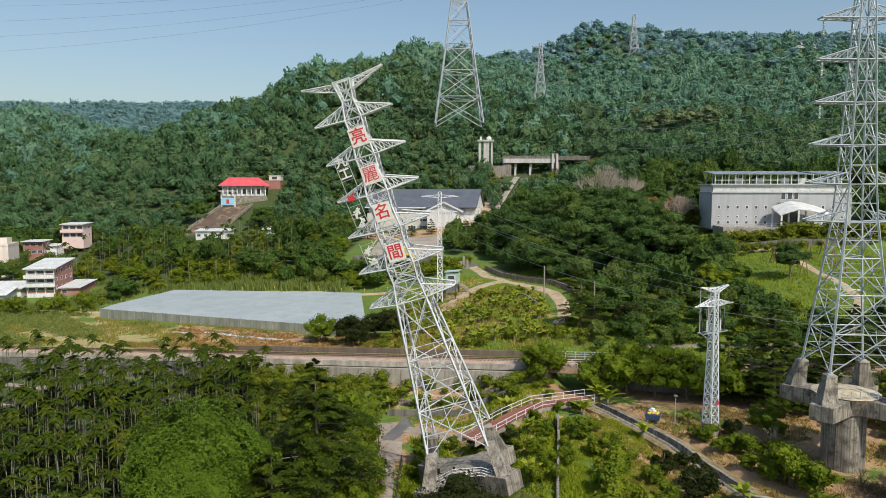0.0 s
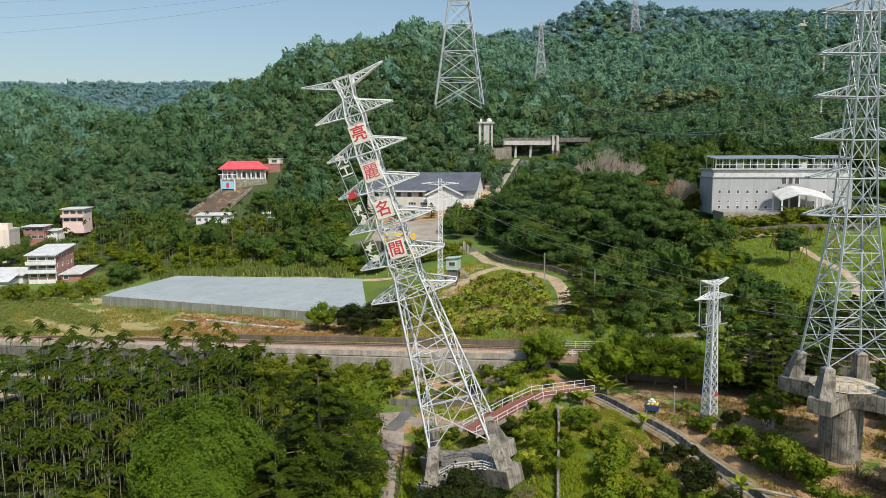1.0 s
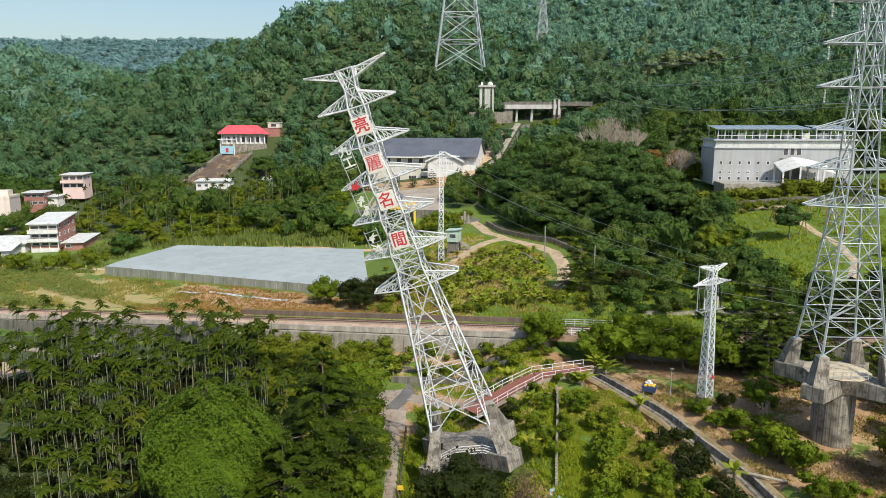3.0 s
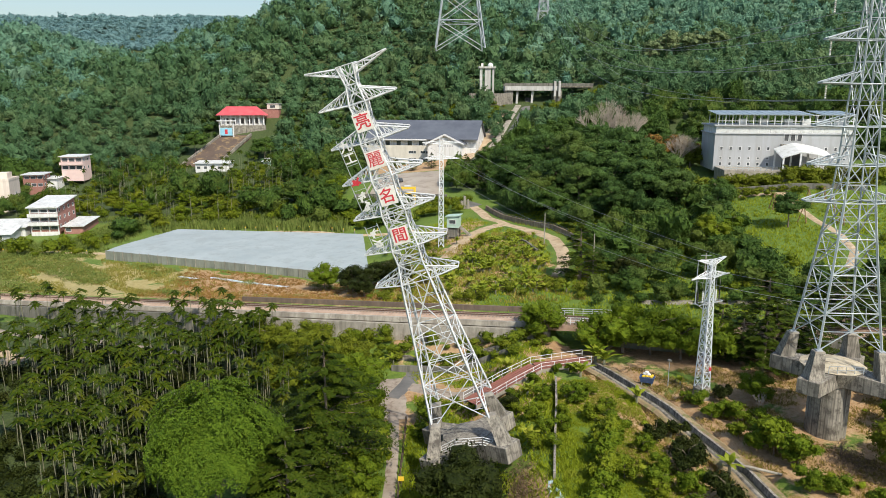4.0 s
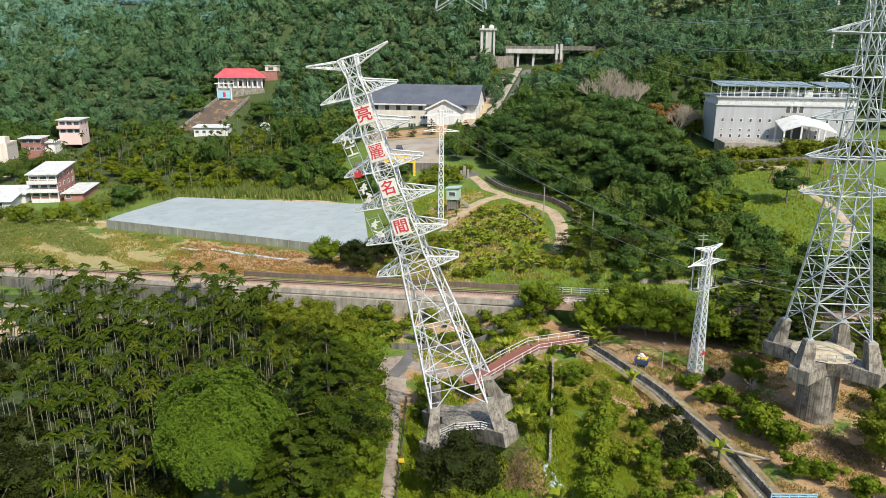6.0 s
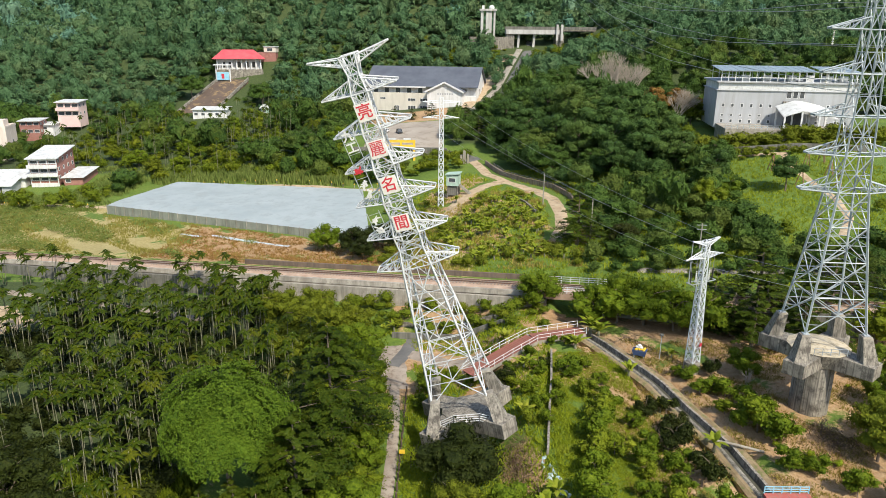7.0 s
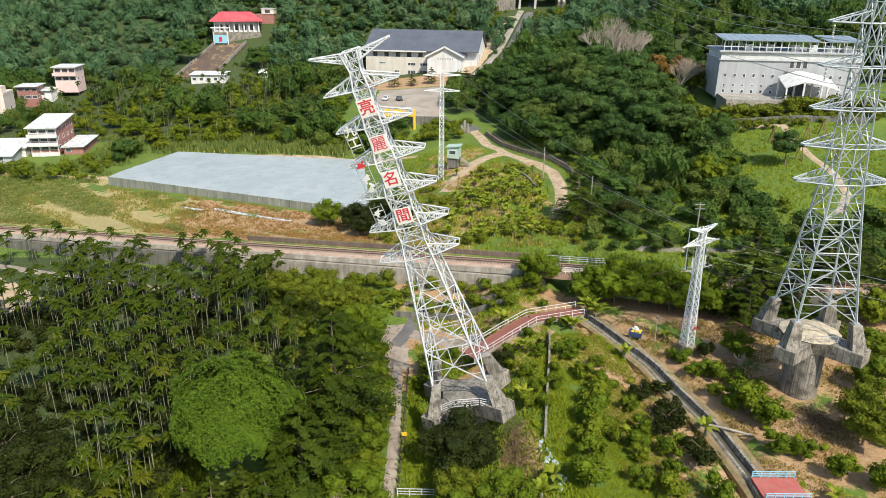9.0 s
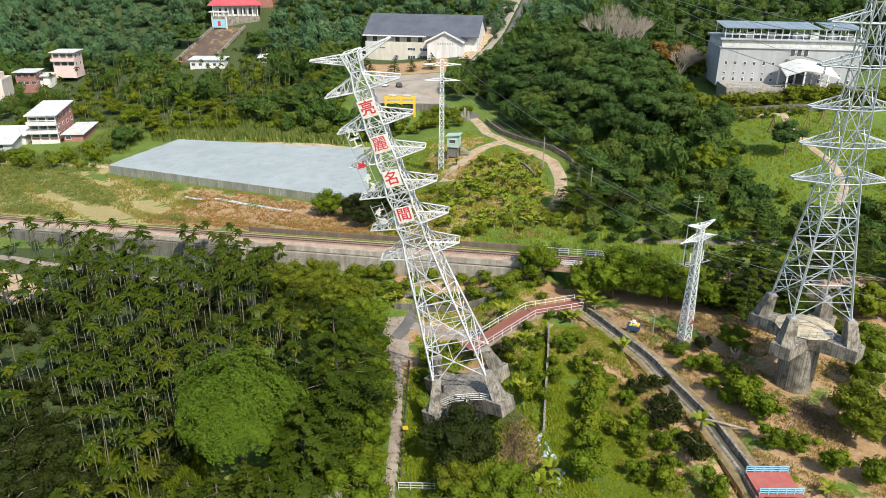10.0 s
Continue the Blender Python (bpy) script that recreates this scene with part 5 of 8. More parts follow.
def low_walls():
    for line, h, mat, label in ((((15.9, 94.5), (14.8, 87), (13.4, 79), (12.0, 70.5)), 0.9, M_CONC, "mossy concrete garden wall between lawn plots"),
                                (((-9, 110.0), (2, 108.0), (10, 106.2)), 1.0, M_CONC_DARK, "dark stained terrace wall below the railway"),
                                (((-9, 113), (2, 110.8), (9, 109)), 0.8, M_CONC, "upper concrete terrace kerb")):
        bm = bmesh.new()
        sweep(bm, [(px, py, gz(px, py)) for px, py in line], ((-0.14, -0.5), (0.14, -0.5), (0.14, h), (-0.14, h)))
        single("garden_wall", bm, mat, label, "wall", kind="structure")
    bm = bmesh.new()
    sweep(bm, [(px, py, gz(px, py)) for px, py in ((13.2, 216), (14.6, 209), (17.2, 200.5), (22.4, 191.5), (28.6, 181), (31.6, 172), (31.8, 164))], ((-0.3, -0.6), (0.3, -0.6), (0.25, 1.3), (-0.25, 1.3)))
    single("lane_wall", bm, M_LANE_WALL, "weathered retaining wall along the sandy lane", "wall", kind="structure")
    # long mesh fence beside the lane
    pts = [Vector((px, py, gz(px, py))) for px, py in ((15.2, 212), (18.0, 201), (23.4, 192), (29.4, 181.5), (32.2, 172))]
    fence_rail("lane_fence", pts, 1.3, M_CONC_DARK, "dark weathered fence along the sandy lane", 3, 1.6, "", 0.12)
    bm = bmesh.new()
    sweep(bm, [(x_, y_, gz(x_, y_)) for x_, y_ in ((17.5, 176), (20.5, 170), (22.0, 163))], ((-0.25, -0.5), (0.25, -0.5), (0.25, 0.7), (-0.25, 0.7)))
    single("garden_wall", bm, M_CONC_DARK, "short dark wall on the banana mound", "wall", kind="structure")
    # posts with a chain along the footpath, and a gate at its end
    ob = thing("post_fence", Matrix(), "row of short dark timber posts beside the footpath", "fence")
    for i in range(16):
        px, py = -5.55 + 0.02 * math.sin(i * 2.1), 64.5 + i * 1.75
        bm = bmesh.new()
        tube(bm, [(px, py, gz(px, py) - 0.2), (px, py, gz(px, py) + 1.15)], [0.13, 0.12], 8)
        part("post", bm, M_WOOD_POST, ob)
    gz0 = gz(-4.5, 64)
    fence_rail("gate_barrier", [Vector((-5.6, 64.0, gz0)), Vector((-1.4, 63.9, gz0))], 1.1, M_WHITE_STEEL, "grey steel barrier across the lawn's end", 3, 1.3, "", 0.06)
    bm = bmesh.new()
    cuboid(bm, -0.34, 0.34, -0.03, 0.03, 0.75, 1.3, Matrix.Translation((-5.3, 74.2, gz(-5.3, 74.2))))
    sign = thing("notice", Matrix(), "small yellow notice board on a post", "sign")
    part("plate", bm, M_YELLOW, sign)
    bm = bmesh.new()
    beam(bm, (-5.3, 74.24, gz(-5.3, 74.2) - 0.1), (-5.3, 74.24, gz(-5.3, 74.2) + 0.8), 0.09)
    part("post", bm, M_WOOD_POST, sign)
    # steel barrier on the tilted platform
    for a, b in (((-0.6, 75.4, -6.4), (1.0, 74.9, -5.3)), ((1.0, 74.9, -5.3), (4.2, 74.9, -5.0)), ((4.2, 74.9, -5.0), (5.4, 75.4, -5.6))):
        fence_rail("platform_railing", [Vector(a), Vector(b)], 1.25, M_WHITE_STEEL, "pale steel railing on the tilted platform", 4, 1.4, "platform railings", 0.06)
    p0 = RT_M @ Vector((-2.0, -3.3, -3.0))
    p1 = RT_M @ Vector((2.0, -3.3, -3.0))
    fence_rail("platform_railing", [p0, p1], 0.9, M_GALV_DARK, "thin dark railing on the concrete platform", 2, 1.0, "platform railings", 0.05)


low_walls()


# ---- poles ----
def lattice_pole(name, m, levels, arms, mat, label, leg_w=0.13, brace=0.06):
    ob = thing(name, m, label, "power pole")
    lattice(ob, mat, levels, leg_w, brace, 0, m.translation.y < 500)
    for z, reach, rise, drop in arms:
        cross_arm(ob, mat, levels, z, reach, rise, 0.09, tip=0.12, drop=drop)
    return ob


def orchard_pole():
    z0 = -3.9
    lv = [(1.2 * i, max(0.36, 0.72 - 0.024 * 1.2 * i)) for i in range(16)]
    ob = lattice_pole("lattice_pole", Matrix.Translation((35.3, 90.0, z0)) @ Matrix.Rotation(radians(30), 4, 'Z'), lv, ((17.4, 2.6, 0.5, 0.75), (15.6, 3.0, 0.9, 0.2)), M_POLE, "slim white lattice power pole in the orchard")
    bm = bmesh.new()
    for a, b in (((-2.5, -0.5), (2.2, -0.5)), ((-2.5, 0.5), (2.2, 0.5)), ((-2.5, -0.5), (-2.5, 0.5)), ((2.2, -0.5), (2.2, 0.5)), ((-1.2, -0.5), (-1.2, 0.5)), ((1.2, -0.5), (1.2, 0.5))):
        beam(bm, (*a, 12.2), (*b, 12.2), 0.1)
    for s in (-1, 1):
        beam(bm, (s * 2.1, 0.4, 12.2), (s * 0.6, 0.4, 11.2), 0.08)
    part("bracket", bm, M_GALV_DARK, ob, "grey steel equipment bracket")
    for xx in (-2.3, -1.3, 1.3, 2.0):
        bm = bmesh.new()
        tube(bm, [(xx, 0, 12.25 + 0.14 * k) for k in range(12)], [0.13 if k % 2 else 0.07 for k in range(12)], 8)
        part("arrester", bm, M_BLACK if xx in (-2.3, 2.0) else M_CERAMIC, ob, "ribbed surge arrester")
        bm = bmesh.new()
        tube(bm, [(xx, 0, 13.9), (xx * 1.06, 0.1, 14.9), (xx * 1.02, 0, 15.7)], [0.03] * 3, 5)
        part("jumper", bm, M_WIRE, ob)
    bm = bmesh.new()
    tube(bm, [(-2.45, 0.2, 12.2), (-2.45, 0.2, 18.0)], [0.07, 0.05], 6)
    part("mast", bm, M_GALV_DARK, ob)
    for s in (-1, 1):
        bm = bmesh.new()
        tube(bm, [(s * (2.8 + 0.11 * k), 0, 15.75) for k in range(9)], [0.13 if k % 2 else 0.08 for k in range(9)], 8)
        part("insulator", bm, M_CERAMIC, ob, "pale strain insulator")
    bm = bmesh.new()
    tube(bm, [(0, 0, -1.6), (0, 0, 0.12)], [1.15, 1.15], 18)
    part("footing", bm, M_CONC, ob, "round concrete footing")
    bm = bmesh.new()
    cuboid(bm, 0.1, 0.55, -0.86, -0.82, 2.6, 3.1)
    part("plate", bm, M_RED_INK, ob, "small red warning plate")


orchard_pole()
lattice_pole("lattice_pole", Matrix.Translation((-0.8, 171.8, -1.0)), [(1.8 * i, 0.66 - 0.017 * i) for i in range(16)], ((25.6, 4.6, 0.7, 0.3), (22.0, 4.4, 0.7, 0.1)), M_POLE, "slim white lattice power pole near the lane", 0.14, 0.07)
lattice_pole("pylon", Matrix.Translation((9.8, 440, 66)), [(0, 14.6), (16, 12.4), (32, 10.2), (48, 8.1), (62, 6.3), (74, 4.8), (86, 3.6)], (), M_GALV_DARK, "large steel lattice pylon standing in the hillside woods", 0.7, 0.4)
lattice_pole("pylon", Matrix.Translation((82, 600, 100)), [(0, 5.0), (8, 4.0), (16, 3.2), (24, 2.4), (32, 1.8), (40, 1.4), (48, 0.9)], ((30, 5, 1.5, 0.3), (37, 5, 1.5, 0.3), (44, 4.5, 1.5, 0.3)), M_GALV_DARK, "distant slim lattice pylon on the wooded slope", 0.55, 0.3)
lattice_pole("pylon", Matrix.Translation((240, 900, 192)), [(0, 6.5), (10, 5.0), (20, 3.8), (30, 2.8), (40, 2.0), (52, 1.3)], ((30, 6, 2, 0.3), (38, 6, 2, 0.3), (46, 6, 2, 0.3)), M_GALV_DARK, "distant lattice pylon on the far ridge", 0.7, 0.4)


def plain_pole(x, y, h, label, arms=1):
    ob = thing("utility_pole", Matrix.Translation((x, y, gz(x, y))), label, "utility pole", "utility poles")
    bm = bmesh.new()
    tube(bm, [(0, 0, -0.4), (0, 0, h)], [0.17, 0.11], 8)
    part("shaft", bm, M_CONC_PALE, ob)
    for i in range(arms):
        bm = bmesh.new()
        beam(bm, (-0.9, 0, h - 0.4 - 0.8 * i), (0.9, 0, h - 0.4 - 0.8 * i), 0.09)
        part("crossbar", bm, M_GALV_DARK, ob)


plain_pole(47.0, 122.5, 8.5, "pale concrete utility pole beside the tracks", 2)
plain_pole(30.6, 140, 9.0, "pale concrete utility pole at the wood's edge", 0)
plain_pole(24.5, 168, 8.0, "thin pale utility pole near the lane", 0)


def tree_stakes():
    """Groups of brown props standing round young trees beside the park path."""
    r = random.Random(12)
    for px, py in ((84.0, 176.5), (87.0, 171), (92.5, 176), (94.5, 168.5), (85.0, 163.5), (97.5, 178.5), (92.5, 160)):
        ob = thing("tree_stake", Matrix.Translation((px, py, gz(px, py))), "brown timber props round a young tree on the lawn", "stake", "tree stakes on the lawn")
        for k in range(3):
            a = 2.1 * k + r.uniform(0, 1)
            bm = bmesh.new()
            tube(bm, [(1.1 * math.cos(a), 1.1 * math.sin(a), -0.3), (0.15 * math.cos(a), 0.15 * math.sin(a), 3.4 + r.uniform(0, 0.8))], [0.14, 0.11], 6)
            part("prop", bm, M_STAKE, ob)


M_STAKE = surface("brown_timber_prop", (0.17, 0.10, 0.055), (0.3, 0.19, 0.11), 1.5, 0.9, 0.3)
tree_stakes()


def street_lamp():
    x_, y_ = 31.8, 93.5
    ob = thing("garden_lamp", Matrix.Translation((x_, y_, gz(x_, y_))), "slim grey garden lamp with a flat dark head", "lamp")
    bm = bmesh.new()
    tube(bm, [(0, 0, -0.2), (0, 0, 3.7)], [0.07, 0.05], 8)
    part("post", bm, M_GALV_DARK, ob)
    bm = bmesh.new()
    tube(bm, [(0, 0, 3.65), (0, 0, 3.75), (0, 0, 3.95)], [0.1, 0.3, 0.26], 10)
    part("lamp_head", bm, M_CONC_DARK, ob)


street_lamp()


def cart():
    x_, y_ = 29.0, 94.2
    ob = thing("cart", Matrix.Translation((x_, y_, gz(x_, y_))) @ Matrix.Rotation(radians(-25), 4, 'Z'), "navy tub on a stand heaped with yellow fruit and white sacks", "cart")
    bm = bmesh.new()
    frustum(bm, [(-0.85, -0.5, 0.35), (0.85, -0.5, 0.35), (0.85, 0.5, 0.35), (-0.85, 0.5, 0.35)], [(-1.05, -0.65, 1.15), (1.05, -0.65, 1.15), (1.05, 0.65, 1.15), (-1.05, 0.65, 1.15)])
    part("tub", bm, M_BLUEBIN, ob)
    for sx in (-0.7, 0.7):
        for sy in (-0.4, 0.4):
            bm = bmesh.new()
            beam(bm, (sx, sy, -0.1), (sx, sy, 0.4), 0.1)
            part("leg", bm, M_GALV_DARK, ob)
    r = random.Random(4)
    bm = bmesh.new()
    for i in range(16):
        bmesh.ops.create_icosphere(bm, subdivisions=1, radius=0.2, matrix=Matrix.Translation((r.uniform(-0.8, 0.8), r.uniform(-0.45, 0.45), 1.2 + r.uniform(0, 0.12))))
    part("fruit", bm, M_YELLOW, ob, "heap of yellow fruit")
    for c in ((-0.35, 0.1, 1.5), (0.15, 0.05, 1.48), (-0.1, 0.1, 1.75)):
        bm = bmesh.new()
        bmesh.ops.create_icosphere(bm, subdivisions=2, radius=0.3, matrix=Matrix.Translation(c) @ Matrix.Diagonal((1.1, 0.9, 0.7, 1)))
        part("sack", bm, M_WHITE, ob, "white sack")


cart()


# ---- conductors ----
def wire(a, b, sag, w=0.022, label="thin dull overhead conductor", cat="power line"):
    a, b = Vector(a), Vector(b)
    bm = bmesh.new()
    pts = [a.lerp(b, i / 14) - Vector((0, 0, sag * 4 * (i / 14) * (1 - i / 14))) for i in range(15)]
    tube(bm, pts, [w] * 15, 4)
    single("power_line", bm, M_WIRE, label, cat, "overhead conductors")


for s, zz in ((-1, 11.75), (1, 11.75)):
    a = Matrix.Rotation(radians(30), 4, 'Z') @ Vector((s * 3.7, 0, zz)) + Vector((35.3, 90.0, 0))
    wire(a, (-0.8 + s * 4.4, 171.8, 21.0), 2.2)
    wire(a, a + Vector((70, -60, 4)), 2.0, 0.025)
for s in (-1, 1):
    a = Matrix.Rotation(radians(30), 4, 'Z') @ Vector((s * 2.5, 0, 14.2)) + Vector((35.3, 90.0, 0))
    wire(a, (-0.8 + s * 4.6, 171.8, 24.8), 1.8, 0.025)
for s, k in ((-1, 3), (1, 3), (-1, 4), (1, 4), (-1, 5), (1, 5)):
    z_ = (17.1, 21.4, 25.8, 30.6, 35.4, 40.0)[k]
    a = RT_M @ Vector((s * 4.3, 0.3, z_ - 1.75))
    wire(a, (82 + s * 5, 600, 130 + (k - 3) * 7), 26, 0.04)
    wire(a, (140 + s * 5, -160, 60 + (k - 3) * 4), 8, 0.03)
for k in range(4):
    wire((9.8 + (k % 2) * 8, 440, 148 + 4 * k), (-420, 470, 112 + 12 * k), 10, 0.05)


# ---- net house ----
def net_house():
    fl, fr, br_, bl = Vector((-95.2, 192, -6.1)), Vector((-17.4, 157, -4.5)), Vector((-24, 203, -3.6)), Vector((-84.5, 218.5, -5.0))
    ob = thing("net_house", Matrix(), "long low growing house under a pale shade net", "greenhouse")
    n, k = 46, 24
    V, F = [], []
    r = np.random.default_rng(5)
    for j in range(k + 1):
        for i in range(n + 1):
            u, v = i / n, j / k
            p = fl.lerp(fr, u).lerp(bl.lerp(br_, u), v)
            hump = 0.35 * math.sin(math.pi * min(1, v * 4) / 2) + 0.05 * abs(math.sin(u * math.pi * 13)) + 0.05 * abs(math.sin(v * math.pi * 7))
            V.append((p.x, p.y, p.z + hump - 0.4 + r.normal(0, 0.025)))
    for j in range(k):
        for i in range(n):
            a = j * (n + 1) + i
            F.append((a, a + 1, a + n + 2, a + n + 1))
    me = np_mesh("net_roof", np.array(V), np.array(F))
    mesh_ob("net_roof", me, M_NET, ob, "pale blue-white sagging net roof")
    for a, b in ((fl, fr), (fr, br_), (bl, br_), (fl, bl)):
        m_ = 40
        V, F = [], []
        for i in range(m_ + 1):
            p = a.lerp(b, i / m_)
            g = gz(p.x, p.y)
            w = 0.12 * math.sin(i * 2.3)
            V += [(p.x, p.y + w, g - 0.3), (p.x, p.y + 0.5 * w, (g + p.z) / 2), (p.x, p.y, p.z - 0.38)]
        for i in range(m_):
            for q in (0, 1):
                F.append((3 * i + q, 3 * i + 3 + q, 3 * i + 4 + q, 3 * i + 1 + q))
        mesh_ob("side_net", np_mesh("side_net", np.array(V), np.array(F)), M_NET_SIDE, ob, "dull green-grey side netting")
    for i in range(27):
        p = fl.lerp(fr, i / 26)
        bm = bmesh.new()
        beam(bm, (p.x, p.y - 0.2, gz(p.x, p.y) - 0.3), (p.x, p.y - 0.2, p.z - 0.15), 0.14)
        part("post", bm, M_CONC_PALE, ob)
    # rows of laid plastic on the bare field
    for i, (a, b, w) in enumerate((((-66, 168.5), (-60, 166), 0.9), ((-57.5, 166.5), (-36, 156.2), 1.0), ((-56, 165), (-44, 159.5), 0.5))):
        draped("plastic_sheet", (a, b), w, M_TARP, "long strip of pale blue plastic laid on the soil", "plastic sheet", 0.18, 4, 1.0, "", 0.3, i)
    scraps = random.Random(9)
    for i in range(11):
        a = (11.6 + 0.16 * i + scraps.uniform(-0.5, 0.5), 70.5 - 0.75 * i)
        b = (a[0] + scraps.uniform(-0.5, 0.7), a[1] - scraps.uniform(0.5, 1.3))
        draped("plastic_scrap", (a, b), scraps.uniform(0.35, 0.8), M_TARP, "crumpled scrap of blue-white plastic by the garden wall", "plastic sheet", 0.16, 4, 0.35, "", 0.55, i)["group"] = "plastic scraps"


net_house()
draped("farm_road", ((-150, 203), (-112, 200), (-98.5, 199), (-92.5, 208), (-87.5, 222.5), (-60, 216.5), (-22, 207.5), (-8, 204)), 2.6, M_SAND, "narrow pale farm road round the net house", "road", 0.12, ragged=0.1, seed=8)
row = [(-150 + 4.2 * i, 201.0 - 0.06 * 4.2 * i) for i in range(12)] + [(-85 + 3.6 * i, 224.6 - 0.88 * i) for i in range(20)]
for px, py in row:
    bm = bmesh.new()
    tube(bm, [(0, 0, -0.3), (0, 0, 0.95)], [0.11, 0.1], 6)
    post = thing("marker_post", Matrix.Translation((px, py, gz(px, py))), "short yellow-capped marker post beside the farm road", "post", "marker posts along the farm road")
    part("shaft", bm, M_CONC_PALE, post)
    bm = bmesh.new()
    tube(bm, [(0, 0, 0.95), (0, 0, 1.3)], [0.13, 0.12], 6)
    part("cap", bm, M_YELLOW, post)


# ---- buildings ----
def window(ob, x, z, w, h, yface=0.0, frame_mat=None, rot=None):
    """A framed pane, proud of a wall at y = yface of the building."""
    m = rot or Matrix()
    bm = bmesh.new()
    t = 0.12
    for a in ((x, x + w, z, z + t), (x, x + w, z + h - t, z + h), (x, x + t, z + t, z + h - t), (x + w - t, x + w, z + t, z + h - t)):
        cuboid(bm, a[0], a[1], yface - 0.09, yface - 0.003, a[2], a[3], m)
    f = part("window", bm, frame_mat or M_WHITE, ob)
    bm = bmesh.new()
    cuboid(bm, x + t, x + w - t, yface - 0.05, yface - 0.004, z + t, z + h - t, m)
    part("pane", bm, M_GLASS, f, "dark glass")


def gable_roof(bm, x0, x1, y0, y1, ze, zr, over=0.8, t=0.35):
    """A pitched roof slab pair with the ridge along x."""
    ym = (y0 + y1) / 2
    k = (zr - ze) / (ym - y0)
    for s, ya in ((1, y0 - over), (-1, y1 + over)):
        lo = ze - over * k
        a = [(x0 - over, ya, lo), (x1 + over, ya, lo), (x1 + over, ym, zr), (x0 - over, ym, zr)]
        if s < 0:
            a = [a[1], a[0], a[3], a[2]]
        frustum(bm, a, [(p[0], p[1], p[2] + t) for p in a])


def sports_hall():
    ob = thing("hall", Matrix.Translation((-7, 336, 0)) @ Matrix.Rotation(radians(-10), 4, 'Z') @ Matrix.Translation((7, -336, 0)), "large pale hall with a dark slate gabled roof", "hall")
    x0, x1, y0, y1, zb, ze, zr = -33.0, 17.5, 321.0, 352.0, 6.0, 18.4, 26.0
    bm = bmesh.new()
    cuboid(bm, x0, -3.4, y0, y1, zb - 2, 14.2)
    part("lower_wall", bm, M_CREAM, ob, "cream lower wall")
    bm = bmesh.new()
    cuboid(bm, x0 + 0.2, x1, y0 + 1.5, y1, 14.2, ze)
    part("upper_wall", bm, M_WHITE, ob)
    bm = bmesh.new()
    cuboid(bm, -3.4, x1, y0 + 0.2, y1, zb - 2, 14.2)
    part("end_wall", bm, M_WHITE, ob)
    for gx in (x0 + 0.2, x1 - 0.3):
        bm = bmesh.new()
        ym = (y0 + y1) / 2
        frustum(bm, [(gx, y0 + 0.3, ze - 0.01), (gx + 0.3, y0 + 0.3, ze - 0.01), (gx + 0.3, y1, ze - 0.01), (gx, y1, ze - 0.01)], [(gx, ym - 0.1, zr - 0.2), (gx + 0.3, ym - 0.1, zr - 0.2), (gx + 0.3, ym + 0.1, zr - 0.2), (gx, ym + 0.1, zr - 0.2)])
        part("gable_wall", bm, M_WHITE, ob)
    bm = bmesh.new()
    gable_roof(bm, x0, x1, y0, y1, ze, zr, 0.9)
    part("roof", bm, M_SLATE, ob, "dark slate-grey pitched roof")
    bm = bmesh.new()
    cuboid(bm, x0 - 0.9, -5.0, y0 - 1.15, y0 - 0.8, ze - 0.75, ze - 0.2)
    part("fascia", bm, M_WHITE_STEEL, ob)
    # projecting gabled wing
    wx0, wx1, wy = -3.4, 12.2, 314.5
    bm = bmesh.new()
    cuboid(bm, wx0, wx1, wy, y0 + 3.1, zb - 2, 16.6)
    part("wing_wall", bm, M_WHITE, ob, "white front wing")
    xm = (wx0 + wx1) / 2
    bm = bmesh.new()
    frustum(bm, [(wx0, wy, 16.6), (wx1, wy, 16.6), (wx1, wy + 0.4, 16.6), (wx0, wy + 0.4, 16.6)], [(xm - 0.1, wy, 20.3), (xm + 0.1, wy, 20.3), (xm + 0.1, wy + 0.4, 20.3), (xm - 0.1, wy + 0.4, 20.3)])
    part("wing_gable", bm, M_WHITE, ob)
    for s in (-1, 1):
        bm = bmesh.new()
        e = wx0 - 1.0 if s < 0 else wx1 + 1.0
        lo = [(e, wy - 1.0, 16.2), (xm, wy - 1.0, 20.5), (xm, wy + 15, 20.5), (e, wy + 15, 16.2)]
        if s > 0:
            lo = [lo[1], lo[0], lo[3], lo[2]]
        frustum(bm, lo, [(p[0], p[1], p[2] + 0.3) for p in lo])
        part("wing_roof", bm, M_SLATE, ob, "dark slate wing roof")
        bm = bmesh.new()
        beam(bm, (e, wy - 1.05, 16.3), (xm, wy - 1.05, 20.62), 0.12, 0.7)
        part("bargeboard", bm, M_WHITE_STEEL, ob)
    for i in range(7):
        cx = wx0 + 4.6 + i * 1.05
        bm = bmesh.new()
        cuboid(bm, cx, cx + 0.6, wy - 0.05, wy - 0.003, 15.2, 16.0)
        part("lettering", bm, M_GREY_WALL, ob, "unreadable grey lettering")
    for cx, cz, w, h in ((-13.6, 11.6, 3.6, 1.3), (-8.0, 11.6, 3.6, 1.3), (-13.6, 7.6, 3.6, 2.0), (-8.0, 7.6, 3.6, 2.0), (-19.6, 7.0, 1.9, 2.6), (-26.5, 12.2, 2.6, 0.9)):
        window(ob, cx, cz, w, h, y0)
        for q in (1, 2):
            bm = bmesh.new()
            cuboid(bm, cx + w * q / 3 - 0.06, cx + w * q / 3 + 0.06, y0 - 0.1, y0 - 0.052, cz + 0.12, cz + h - 0.12)
            part("mullion", bm, M_WHITE, ob)
    bm = bmesh.new()
    cuboid(bm, x0, -3.45, y0, y0 + 0.25, 14.2, 15.3)
    part("balcony_parapet", bm, M_CREAM, ob)
